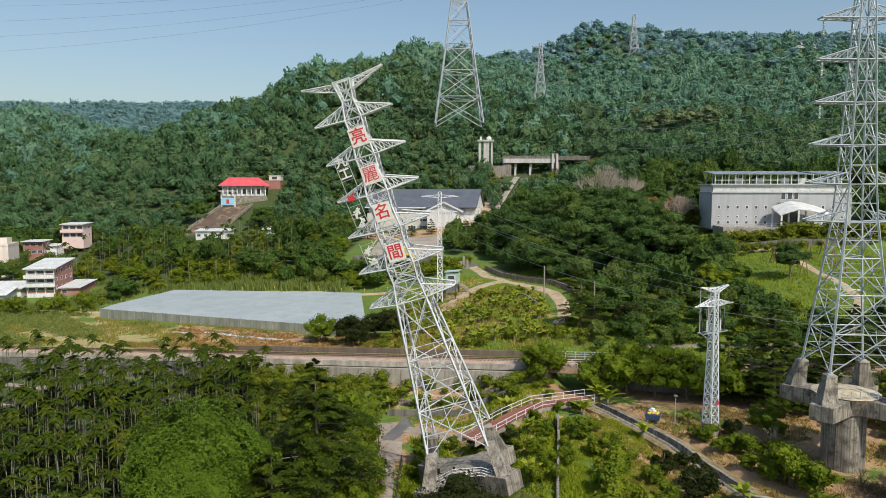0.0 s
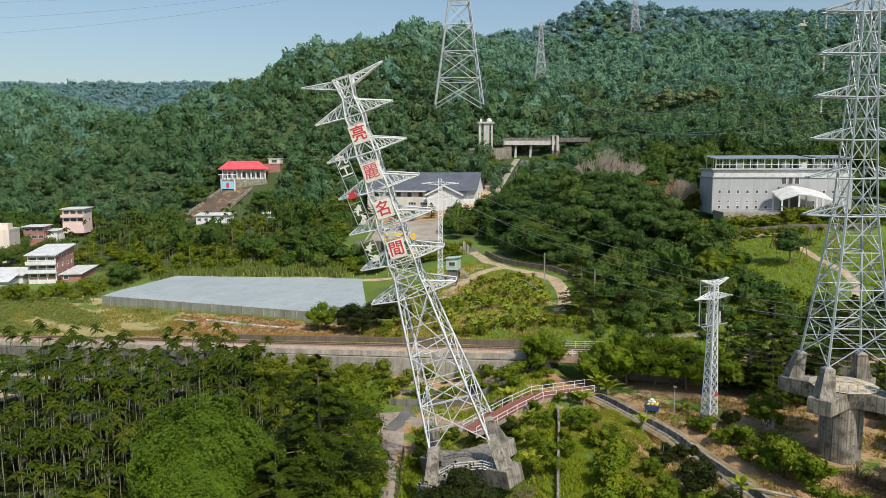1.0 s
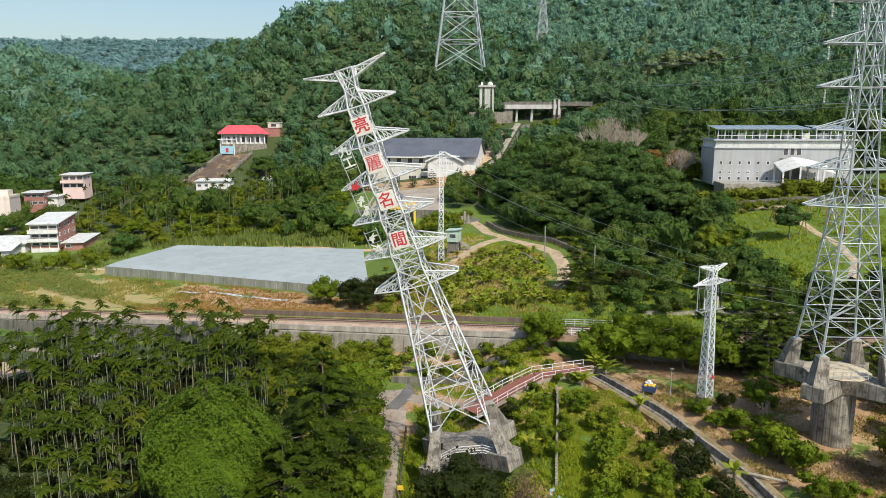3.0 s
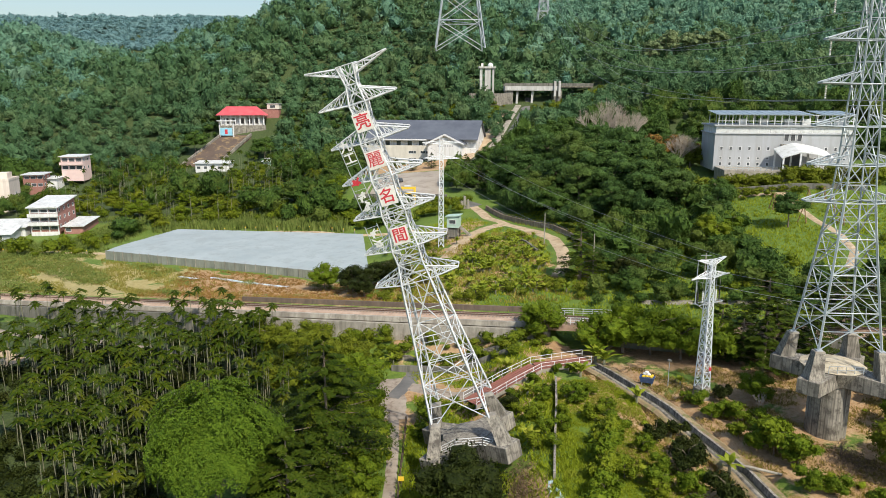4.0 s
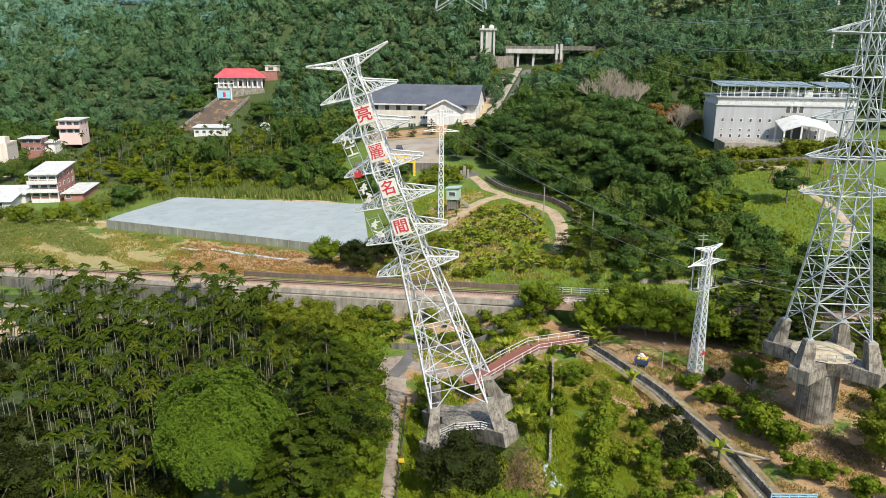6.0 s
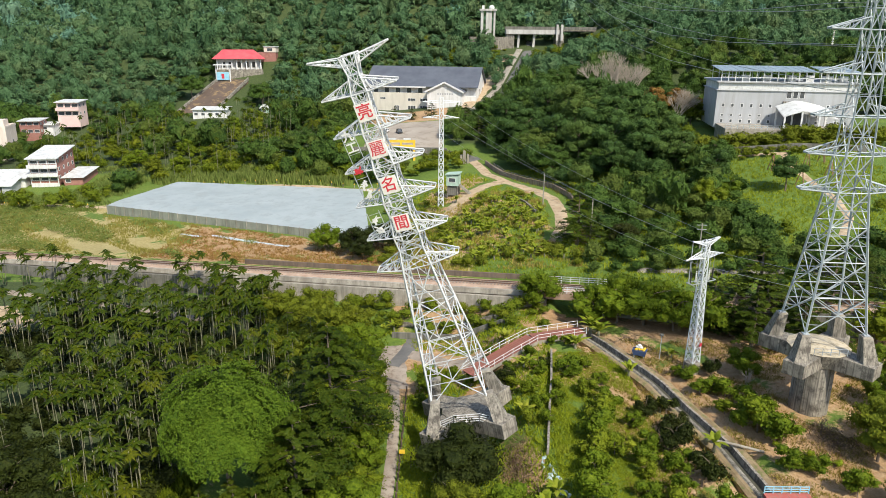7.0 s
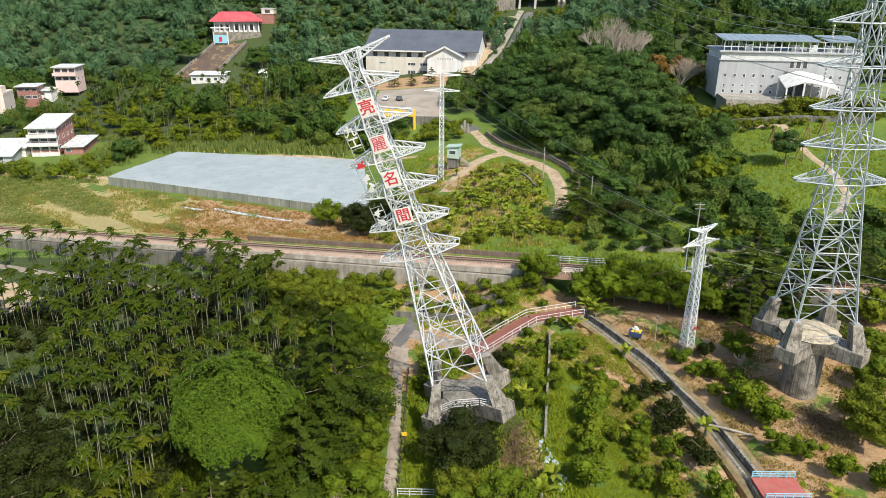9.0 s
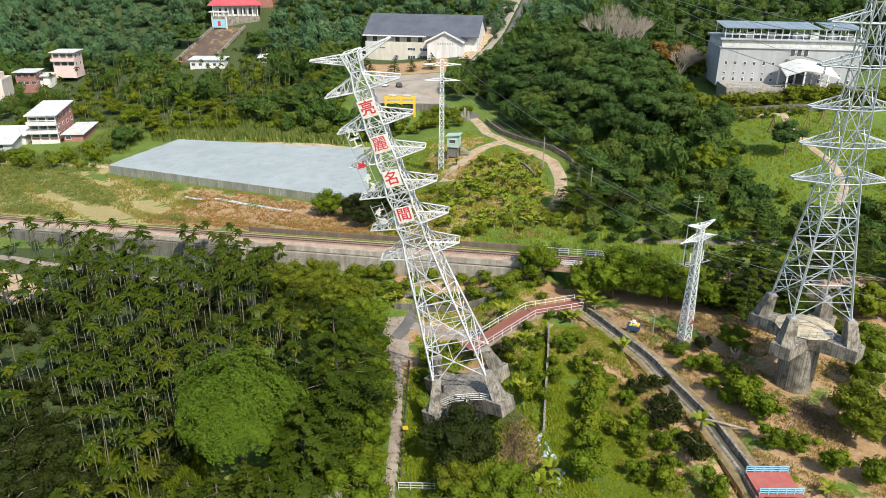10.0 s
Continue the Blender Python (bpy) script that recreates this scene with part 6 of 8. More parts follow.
    for i in range(5):
        window(ob, x0 + 3 + i * 5.2, 15.0, 2.2, 2.4, y0 + 1.5)
    turn = Matrix.Translation((x1, 0, 0)) @ Matrix.Rotation(radians(90), 4, 'Z')
    for yy in (330, 342):
        window(ob, yy, 13, 3.0, 4.0, 0.0, rot=turn)


sports_hall()


def gantry():
    z0 = 0.7
    ob = thing("gantry", Matrix.Translation((-14.4, 229.4, z0)), "yellow steel portal frame at the yard's edge", "gantry")
    for xx in (-4.7, 0.4, 4.7):
        bm = bmesh.new()
        beam(bm, (xx, 0, -3.5), (xx, 0, 6.2), 0.7)
        part("column", bm, M_YELLOW, ob)
    for yy, zz in ((0, 6.2), (0, 4.6)):
        bm = bmesh.new()
        beam(bm, (-5.1, yy, zz), (5.1, yy, zz), 0.6, 0.8)
        part("girder", bm, M_YELLOW, ob)
    for xx in (-2.4, 2.4):
        bm = bmesh.new()
        cuboid(bm, xx - 1.2, xx + 1.2, -0.4, 0.4, 6.65, 7.1)
        part("hoist_cover", bm, M_WHITE_ROOF, ob)
    bm = bmesh.new()
    cuboid(bm, 0.4, 4.6, -0.6, 1.0, -3.4, -0.6)
    part("pit_frame", bm, M_YELLOW, ob)
    bm = bmesh.new()
    sweep(bm, [(-30, 231.6, 1.0), (-9, 231.6, 1.0), (1.0, 231.0, 1.0)], ((-0.2, -4), (0.2, -4), (0.2, 3.6), (-0.2, 3.6)))
    single("yard_wall", bm, M_CONC_DARK, "dark retaining wall along the yard's edge", "wall", kind="structure")


gantry()


def car(x, y, turn, paint, label):
    ob = thing("car", Matrix.Translation((x, y, gz(x, y) + 0.15)) @ Matrix.Rotation(turn, 4, 'Z'), label, "car", "cars in the yard")
    bm = bmesh.new()
    prof = ((-2.15, 0.35), (2.15, 0.35), (2.2, 0.72), (1.2, 0.92), (0.5, 1.42), (-1.0, 1.48), (-1.75, 1.0), (-2.2, 0.9))
    a = [bm.verts.new((px, -0.86, pz)) for px, pz in prof]
    b = [bm.verts.new((px, 0.86, pz)) for px, pz in prof]
    bm.faces.new(a)
    bm.faces.new(b[::-1])
    for i in range(len(prof)):
        bm.faces.new((a[i], b[i], b[(i + 1) % len(prof)], a[(i + 1) % len(prof)]))
    bmesh.ops.recalc_face_normals(bm, faces=bm.faces)
    bmesh.ops.bevel(bm, geom=bm.edges[:], offset=0.08, segments=2, affect='EDGES')
    part("body", bm, paint, ob)
    bm = bmesh.new()
    cuboid(bm, -1.4, 0.75, -0.88, 0.88, 0.98, 1.3)
    part("side_windows", bm, M_GLASS, ob)
    bm = bmesh.new()
    beam(bm, (1.18, 0, 0.99), (0.56, 0, 1.41), 1.4, 0.04)
    part("windscreen", bm, M_GLASS, ob)
    for sx in (-1.35, 1.35):
        for sy in (-0.78, 0.78):
            bm = bmesh.new()
            tube(bm, [(sx, sy - 0.1, 0.32), (sx, sy + 0.1, 0.32)], [0.32, 0.32], 14)
            part("wheel", bm, M_BLACK, ob)


car(-21.5, 262, radians(-100), M_PAINT_CAR_W, "white car parked in the hall yard")
car(-16.4, 260, radians(-75), M_PAINT_CAR_D, "dark grey car parked in the hall yard")


def hut():
    x_, y_ = 2.6, 184.0
    ob = thing("hut", Matrix.Translation((x_, y_, gz(x_, y_) + 0.3)) @ Matrix.Rotation(radians(-14), 4, 'Z') @ Matrix.Diagonal((0.85, 0.9, 1.1, 1)), "pale green raised hut with a stair beside the lane", "hut")
    for sx in (-1.6, 1.6):
        for sy in (-1.4, 1.4):
            bm = bmesh.new()
            beam(bm, (sx, sy, -0.5), (sx, sy, 2.4), 0.35)
            part("stilt", bm, M_CONC, ob)
    bm = bmesh.new()
    cuboid(bm, -1.9, 1.9, -1.7, 1.7, 2.4, 5.0)
    part("cabin", bm, M_TEAL, ob)
    bm = bmesh.new()
    frustum(bm, [(-2.3, -2.1, 5.0), (2.3, -2.1, 5.35), (2.3, 2.1, 5.35), (-2.3, 2.1, 5.0)], [(-2.3, -2.1, 5.2), (2.3, -2.1, 5.55), (2.3, 2.1, 5.55), (-2.3, 2.1, 5.2)])
    part("roof", bm, M_TEAL, ob)
    window(ob, -1.2, 3.3, 2.2, 1.1, -1.7)
    bm = bmesh.new()
    cuboid(bm, -1.5, 1.5, -1.3, 1.3, 0, 2.39)
    part("base_room", bm, M_CONC_DARK, ob)
    bm = bmesh.new()
    for s in (-0.5, 0.5):
        beam(bm, (1.9, s, 2.5), (6.0, s, 0.1), 0.2, 0.5)
    for i in range(9):
        f = (i + 0.5) / 9
        cuboid(bm, 1.9 + 4.1 * f - 0.18, 1.9 + 4.1 * f + 0.18, -0.5, 0.5, 2.5 - 2.4 * f, 2.56 - 2.4 * f)
    part("stair", bm, M_CONC_PALE, ob)


hut()


def monument():
    x_, y_ = 6.5, 219.5
    ob = thing("monument", Matrix.Translation((x_, y_, gz(x_, y_))), "small pale stone monument of upright blocks", "monument")
    for dx, w, h in ((-0.9, 0.9, 2.6), (0.1, 1.1, 4.2), (1.2, 0.8, 3.1)):
        bm = bmesh.new()
        frustum(bm, [(dx - w / 2, -0.5, 0), (dx + w / 2, -0.5, 0), (dx + w / 2, 0.5, 0), (dx - w / 2, 0.5, 0)], [(dx - w / 3, -0.35, h), (dx + w / 3, -0.35, h * 0.9), (dx + w / 3, 0.35, h * 0.9), (dx - w / 3, 0.35, h)])
        part("stone", bm, M_CONC_PALE, ob)


monument()


M_ROOF_SHEET = surface("blue_grey_roof_sheet", (0.2, 0.27, 0.34), (0.28, 0.35, 0.42), 0.2, 0.4, 0.05, stain=(0.22, 0.27, 0.31))


def terrace_building():
    m = Matrix.Translation((80.9, 210.8, 16.1)) @ Matrix.Rotation(radians(-9), 4, 'Z')
    ob = thing("terrace_building", m, "long grey windowed hall with a steel roof frame, above a terrace", "building")
    L, D, H = 39.0, 19.0, 12.1
    bm = bmesh.new()
    cuboid(bm, 0, L, 0, D, -1.5, H - 2.6)
    part("wall", bm, M_GREY_WALL, ob)
    bm = bmesh.new()
    cuboid(bm, 0.25, L - 0.25, 0.25, D - 0.25, H - 2.6, H - 0.5)
    part("attic_wall", bm, M_WHITE, ob)
    for z0, z1, o in ((H - 2.75, H - 2.45, 0.35), (H - 0.5, H, 0.45)):
        bm = bmesh.new()
        cuboid(bm, -o, L + o, -o, D + o, z0, z1)
        bmesh.ops.bevel(bm, geom=bm.edges[:], offset=0.06, segments=1, affect='EDGES')
        part("cornice", bm, M_GREY_WALL, ob, "moulded grey cornice")
    for i in range(14):
        xx = 1.6 + i * 2.65
        if 17 < xx < 26:
            continue
        window(ob, xx, 4.6, 0.9, 1.1, 0.0, M_WHITE)
        window(ob, xx, 1.9, 0.8, 0.75, 0.0, M_WHITE)
        window(ob, xx, 0.0, 0.9, 1.1, 0.0, M_WHITE)
    for i in range(13):
        xx = 0.8 + i * 2.95
        bm = bmesh.new()
        cuboid(bm, xx, xx + 2.6, 0.18, 0.247, H - 2.3, H - 0.8)
        part("attic_panel", bm, M_WHITE_ROOF, ob)
    for i, xx in enumerate((19.4, 21.2, 23.0)):
        window(ob, xx, 7.4, 1.4, 2.4, 0.0, M_WHITE)
    bm = bmesh.new()
    cuboid(bm, 18.6, 25.4, -0.5, -0.003, 4.6, 6.6)
    part("door_hood", bm, M_CONC, ob)
    bm = bmesh.new()
    cuboid(bm, 19.4, 24.6, -0.06, -0.003, -0.6, 4.4)
    part("entrance", bm, M_GLASS, ob)
    # open steel frame with louvred sheets on the roof
    for i in range(20):
        xx = 0.8 + i * 1.96
        for yy in (0.4, D * 0.7):
            bm = bmesh.new()
            beam(bm, (xx, yy, H), (xx, yy, H + 2.9 + max(0, yy - 1) * 0.07), 0.2)
            part("post", bm, M_WHITE_STEEL, ob)
    for x0, x1 in ((0.2, 27.0), (29.0, L - 0.2)):
        bm = bmesh.new()
        frustum(bm, [(x0, -0.3, H + 2.9), (x1, -0.3, H + 2.9), (x1, D * 0.72, H + 3.9), (x0, D * 0.72, H + 3.9)], [(x0, -0.3, H + 3.02), (x1, -0.3, H + 3.02), (x1, D * 0.72, H + 4.02), (x0, D * 0.72, H + 4.02)])
        roof = part("roof_sheet", bm, M_ROOF_SHEET, ob, "blue-grey sheet roof on an open steel frame")
        for i in range(int((x1 - x0) / 2.2)):
            bm = bmesh.new()
            xx = x0 + 0.9 + i * 2.2
            beam(bm, (xx, -0.3, H + 3.06), (xx, D * 0.72, H + 4.06), 0.12, 0.08)
            part("seam", bm, M_GALV_BLUE, roof)
    for yy in (0.4,):
        for zz in (1.1, 2.8):
            bm = bmesh.new()
            beam(bm, (0.6, yy, H + zz), (L - 0.6, yy, H + zz), 0.16)
            part("roof_rail", bm, M_WHITE_STEEL, ob)
    for xx, yy in ((7, 2), (13, 3), (20, 2.4), (25, 3), (29.5, 1.6), (34, 2)):
        bm = bmesh.new()
        cuboid(bm, xx, xx + 2.2, yy, yy + 2, H, H + 1.7)
        part("roof_unit", bm, M_WHITE_ROOF, ob)
    # white barrel canopy before the door
    can = thing("canopy", m, "white curved entrance canopy on slim posts", "canopy")
    def eave(f):
        """Height of the shell across its width: a peak a quarter of the way along, then a long falling sweep."""
        return 3.4 + 1.7 * (f / 0.34) ** 0.9 if f < 0.34 else 5.1 - 2.2 * ((f - 0.34) / 0.66) ** 1.7
    V, F = [], []
    for i in range(25):
        f = i / 24
        xx = 16.2 + 14.5 * f
        for yy, dz in ((-11.0, -0.4), (-2.0, 1.7)):
            V += [(xx, yy, eave(f) + dz), (xx, yy, eave(f) + dz + 0.22)]
    for i in range(24):
        a, b = 4 * i, 4 * i + 4
        F += [(a, a + 2, b + 2, b), (a + 1, b + 1, b + 3, a + 3), (a, b, b + 1, a + 1), (a + 2, a + 3, b + 3, b + 2)]
    mesh_ob("shell", np_mesh("shell", np.array(V), np.array(F), False), M_WHITE_ROOF, can)
    for f in (0.03, 0.34, 0.66, 0.97):
        for yy, dz in ((-10.7, -0.3), (-2.4, 1.55)):
            bm = bmesh.new()
            beam(bm, (16.2 + 14.5 * f, yy, -1.0), (16.2 + 14.5 * f, yy, eave(f) + dz), 0.42)
            part("post", bm, M_WHITE_STEEL, can)
    # terrace with a railing and the wall below it
    bm = bmesh.new()
    cuboid(bm, 0.5, 37, -13.0, -0.01, -6.5, -0.25, m)
    single("terrace", bm, M_CONC_PALE, "pale paved terrace before the grey building", "terrace", kind="structure")
    fence_rail("terrace_railing", [m @ Vector((0.6, -12.9, -0.25)), m @ Vector((15, -12.9, -0.25))], 1.1, M_GALV_DARK, "grey railing along the terrace edge", 2, 1.6, "", 0.1)
    bm = bmesh.new()
    sweep(bm, [(66, 193, gz(66, 193)), (80, 190.5, gz(80, 190.5)), (95, 187.8, gz(95, 187.8)), (112, 184, gz(112, 184))], ((-0.2, -1), (0.2, -1), (0.2, 1.8), (-0.2, 1.8)))
    single("terrace_wall", bm, M_CONC_DARK, "brownish retaining wall below the planted bank", "wall", kind="structure")


terrace_building()


def plain_house(m, w, d, h, wall, label, windows):
    """A flat-roofed rendered block with a parapet, a stair head and a few small windows."""
    ob = thing("house", m, label, "house")
    bm = bmesh.new()
    cuboid(bm, 0, w, 0, d, -3, h)
    part("wall", bm, wall, ob)
    bm = bmesh.new()
    for a in ((-0.1, w + 0.1, -0.1, 0.2), (-0.1, w + 0.1, d - 0.2, d + 0.1), (-0.1, 0.2, 0.2, d - 0.2), (w - 0.2, w + 0.1, 0.2, d - 0.2)):
        cuboid(bm, *a, h, h + 0.9)
    part("parapet", bm, wall, ob)
    bm = bmesh.new()
    cuboid(bm, w * 0.3, w * 0.85, d * 0.45, d - 1, h, h + 2.7)
    part("stair_head", bm, wall, ob)
    bm = bmesh.new()
    tube(bm, [(w * 0.4, d * 0.6, h + 2.7), (w * 0.4, d * 0.6, h + 4.3)], [0.8, 0.8], 12)
    part("water_tank", bm, M_WHITE_STEEL, ob, "steel rooftop water tank")
    for x, z, ww, hh in windows:
        window(ob, x, z, ww, hh, 0.0)
    turn = Matrix.Translation((w, 0, 0)) @ Matrix.Rotation(radians(90), 4, 'Z')
    for z in (1.4, 4.6, 7.8):
        if z + 1.4 < h:
            window(ob, d * 0.5, z, 1.1, 1.2, 0.0, M_WHITE, turn)
    return ob


def house(name, m, w, d, floors, wall, side, roof_mat, label, fh=3.2, balcony=True, slope=0.0, base=1.5, roof_over=0.6):
    """A narrow storeyed house: bands of balcony and windows on its front, brick or plaster sides, thin roof."""
    ob = thing(name, m, label, "house")
    h = floors * fh
    bm = bmesh.new()
    frustum(bm, [(0.25, 0.02, -base), (w - 0.25, 0.02, -base), (w - 0.25, d, -base), (0.25, d, -base)], [(0.25, 0.02, h - 0.01), (w - 0.25, 0.02, h - 0.01), (w - 0.25, d, h + slope - 0.01), (0.25, d, h + slope - 0.01)])
    part("wall", bm, side, ob)
    bm = bmesh.new()
    for i in range(floors):
        cuboid(bm, 0, w, -0.12, 0.019, i * fh + (1.0 if i else -base), i * fh + (1.25 if i else 0.3))
        cuboid(bm, 0, w, -0.12, 0.019, (i + 1) * fh - 0.5, (i + 1) * fh)
    for i in range(4):
        xx = (w - 0.3) * i / 3
        cuboid(bm, xx, xx + 0.3, -0.16, -0.121, -base, h)
    part("front_frame", bm, wall, ob, "pale rendered front")
    for i in range(floors):
        if i and balcony:
            bm = bmesh.new()
            cuboid(bm, -0.2, w + 0.2, -1.5, -0.161, i * fh - 0.2, i * fh)
            cuboid(bm, -0.2, w + 0.2, -1.5, -1.35, i * fh, i * fh + 1.0)
            part("balcony", bm, wall, ob, "pale balcony parapet")
        for k in range(3):
            window(ob, 0.5 + k * (w - 0.3) / 3, i * fh + 1.1, (w - 0.3) / 3 - 0.5, fh - 1.6, -0.0)
    turn = Matrix.Translation((w - 0.25, 0, 0)) @ Matrix.Rotation(radians(90), 4, 'Z')
    for i in range(floors):
        for k in range(max(1, int(d / 4))):
            window(ob, 1.5 + k * 4.0, i * fh + 1.2, 1.2, 1.3, 0.0, M_WHITE, turn)
    bm = bmesh.new()
    o = roof_over
    lo = [(-o, -1.2, h), (w + o, -1.2, h), (w + o, d + o, h + slope), (-o, d + o, h + slope)]
    frustum(bm, lo, [(a, b, c + 0.25) for a, b, c in lo])
    part("roof", bm, roof_mat, ob, "pale sheet roof")
    return ob


house("house", Matrix.Translation((-134.5, 224, -7.4)) @ Matrix.Rotation(radians(8), 4, 'Z'), 8.6, 16.0, 3, M_WHITE, M_BRICK, M_WHITE_ROOF, "three-storey house with white balconies and brick side", 2.75, True, 1.8, 2.0)
PINK = surface("pink_rendered_wall", (0.62, 0.46, 0.44), (0.72, 0.56, 0.53), 0.2, 0.7, 0.05)
house("house", Matrix.Translation((-168.6, 309, 4.2)) @ Matrix.Rotation(radians(4), 4, 'Z'), 9.2, 9.0, 2, PINK, PINK, M_WHITE_ROOF, "pinkish two-storey house with glazed balconies", 3.3, True, 0.4, 4)
M_CREAM_RENDER = surface("pale_pinkish_cream_render", (0.66, 0.58, 0.52), (0.76, 0.68, 0.61), 0.2, 0.75, 0.05, streak=(0.56, 0.49, 0.43))
plain_house(Matrix.Translation((-181, 266, -9.0)) @ Matrix.Rotation(radians(12), 4, 'Z'), 13.5, 11.0, 13.6, M_CREAM_RENDER, "plain pinkish-cream block of a house with a rooftop stair head", ((7.6, 4.6, 1.3, 1.6), (7.6, 8.2, 1.3, 1.6), (3.2, 8.2, 1.3, 1.6), (3.2, 11.0, 2.4, 1.6)))
house("house", Matrix.Translation((-179.0, 297, -2)) @ Matrix.Rotation(radians(10), 4, 'Z'), 8.0, 9.0, 2, M_BRICK, M_BRICK, M_WHITE_ROOF, "brick annexe beside the cream house", 3.0, False, 0.2, 4)


def shed(x, y, w, d, h, mat, roof, label, turn=0.0, rise=1.0, z=None):
    ob = thing("shed", Matrix.Translation((x, y, gz(x, y) if z is None else z)) @ Matrix.Rotation(turn, 4, 'Z'), label, "shed", "low sheds")
    bm = bmesh.new()
    cuboid(bm, 0, w, 0, d, -2, h)
    part("wall", bm, mat, ob)
    bm = bmesh.new()
    lo = [(-0.6, -0.8, h - 0.2), (w + 0.6, -0.8, h - 0.2), (w + 0.6, d + 0.6, h + rise), (-0.6, d + 0.6, h + rise)]
    frustum(bm, lo, [(a, b, c + 0.15) for a, b, c in lo])
    part("roof", bm, roof, ob)
    for k in range(max(1, int(w / 3.2))):
        window(ob, 0.6 + k * 3.1, 0.9, 1.7, 1.3, 0.0)
    return ob


shed(-154, 221, 18, 9, 3.2, M_WHITE, M_WHITE_ROOF, "low open-fronted shed under a pale sheet roof", radians(8), 1.2)
shed(-147, 214, 11, 7, 2.6, M_GREY_WALL, M_WHITE_ROOF, "lean-to with a grey sheet roof", radians(8), 1.4)
shed(-125.0, 226, 6, 15, 2.8, M_BRICK, M_WHITE_ROOF, "brick lean-to beside the white house", radians(8), 0.6)
shed(-179, 302, 11, 7, 3.0, M_WHITE, M_WHITE_ROOF, "carport with a pale flat roof", radians(4), 0.3, -1.0)
shed(-112.0, 316, 15, 8, 3.6, M_WHITE, M_WHITE_ROOF, "long low white cottage with a pale roof", radians(2), 0.5, 4.0)
shed(-83.0, 322, 13, 8, 3.0, M_TEAL, M_WHITE_ROOF, "pale green shed under a white roof", radians(4), 0.8, 5.0)
shed(-130, 300, 6, 5, 2.6, M_WHITE, M_WHITE_ROOF, "tiny white shed among palms", 0.0, 0.3)
shed(-186, 268, 12, 8, 3.0, M_CREAM, M_RED_ROOF, "low house with a faded red roof", radians(10), 0.9)


def hill_temple():
    m = Matrix.Translation((-113.6, 359, 22.6)) @ Matrix.Rotation(radians(16), 4, 'Z')
    ob = thing("temple", m, "white colonnaded house with a bright red roof above a retaining slope", "temple")
    L, D, H = 23.0, 12.0, 5.4
    bm = bmesh.new()
    cuboid(bm, 1.5, L - 1.5, 2.2, D - 1, -3, H)
    part("wall", bm, M_WHITE, ob)
    bm = bmesh.new()
    cuboid(bm, 0, L, 0, D, -6, 0.3)
    part("podium", bm, M_CONC, ob)
    for i in range(10):
        bm = bmesh.new()
        beam(bm, (1 + i * (L - 2) / 9, 0.6, 0.3), (1 + i * (L - 2) / 9, 0.6, H), 0.6)
        part("column", bm, M_WHITE, ob)
    for i in range(5):
        window(ob, 2.6 + i * 3.8, 1.0, 2.2, 3.0, 2.2)
    bm = bmesh.new()
    frustum(bm, [(-1.5, -1.5, H), (L + 1.5, -1.5, H), (L + 1.5, D + 1, H), (-1.5, D + 1, H)], [(4, D / 2 - 0.6, H + 4.4), (L - 4, D / 2 - 0.6, H + 4.4), (L - 4, D / 2 + 0.6, H + 4.4), (4, D / 2 + 0.6, H + 4.4)])
    part("roof", bm, M_RED_ROOF, ob, "bright red hipped roof")
    kio = thing("gatehouse", Matrix.Translation((-92.5, 381, 27)) @ Matrix.Diagonal((0.8, 0.8, 0.72, 1)), "small brick and white gatehouse behind the temple", "house")
    bm = bmesh.new()
    cuboid(bm, -6, 6, -3, 4, -4, 5.5)
    part("wall", bm, M_BRICK, kio)
    bm = bmesh.new()
    cuboid(bm, -1.5, 6.4, -3.4, 4.4, 5.5, 9.2)
    part("turret", bm, M_CREAM, kio)
    window(kio, 0.5, 6.2, 3.6, 2.2, -3.4)
    bm = bmesh.new()
    cuboid(bm, -2.0, 6.9, -3.9, 4.9, 9.2, 9.5)
    part("roof", bm, M_WHITE_ROOF, kio)
    # brown concrete slope below
    bm = bmesh.new()
    frustum(bm, [(-124, 325, 0), (-105, 325, 0), (-96, 357, 6), (-113, 357, 6)], [(-122, 325, 5.2), (-105.5, 325, 5.4), (-97, 356, 18.4), (-111.5, 356, 18.4)])
    sl = single("revetment", bm, surface("brown_weathered_revetment", (0.065, 0.047, 0.04), (0.125, 0.088, 0.065), 0.12, 0.95, 0.4, streak=(0.09, 0.07, 0.06), stain=(0.26, 0.18, 0.09)), "brown weathered concrete slope below the temple", "revetment", kind="structure")
    for a, b in (((-122, 324.8, 5.4), (-111.5, 356, 18.8)), ((-105.3, 324.8, 5.6), (-96.8, 356, 18.8))):
        bm = bmesh.new()
        beam(bm, a, b, 0.6, 1.4)
        part("kerb", bm, M_CONC, sl)
    bill = thing("billboard", Matrix.Translation((-108.5, 353.5, 18)), "sky-blue billboard with a dark red shape", "sign")
    bm = bmesh.new()
    cuboid(bm, -3.0, 3.0, -0.1, 0.1, 0.2, 4.0)
    part("panel", bm, M_BLUE_PAINT, bill)
    bm = bmesh.new()
    cuboid(bm, -0.7, 0.7, -0.16, -0.104, 0.9, 3.2)
    part("emblem", bm, M_RED_INK, bill)
    bm = bmesh.new()
    for xx in (-3.4, 3.4):
        beam(bm, (xx, 0.5, -1), (xx, 0.5, 7.2), 0.5)
    cuboid(bm, -4.2, 4.2, -1.2, 2.2, 7.2, 7.6)
    part("porch", bm, M_WHITE, bill)


hill_temple()


M_PALE_DECK = surface("white_washed_concrete", (0.42, 0.42, 0.41), (0.56, 0.56, 0.54), 0.3, 0.85, 0.1, streak=(0.33, 0.32, 0.3))


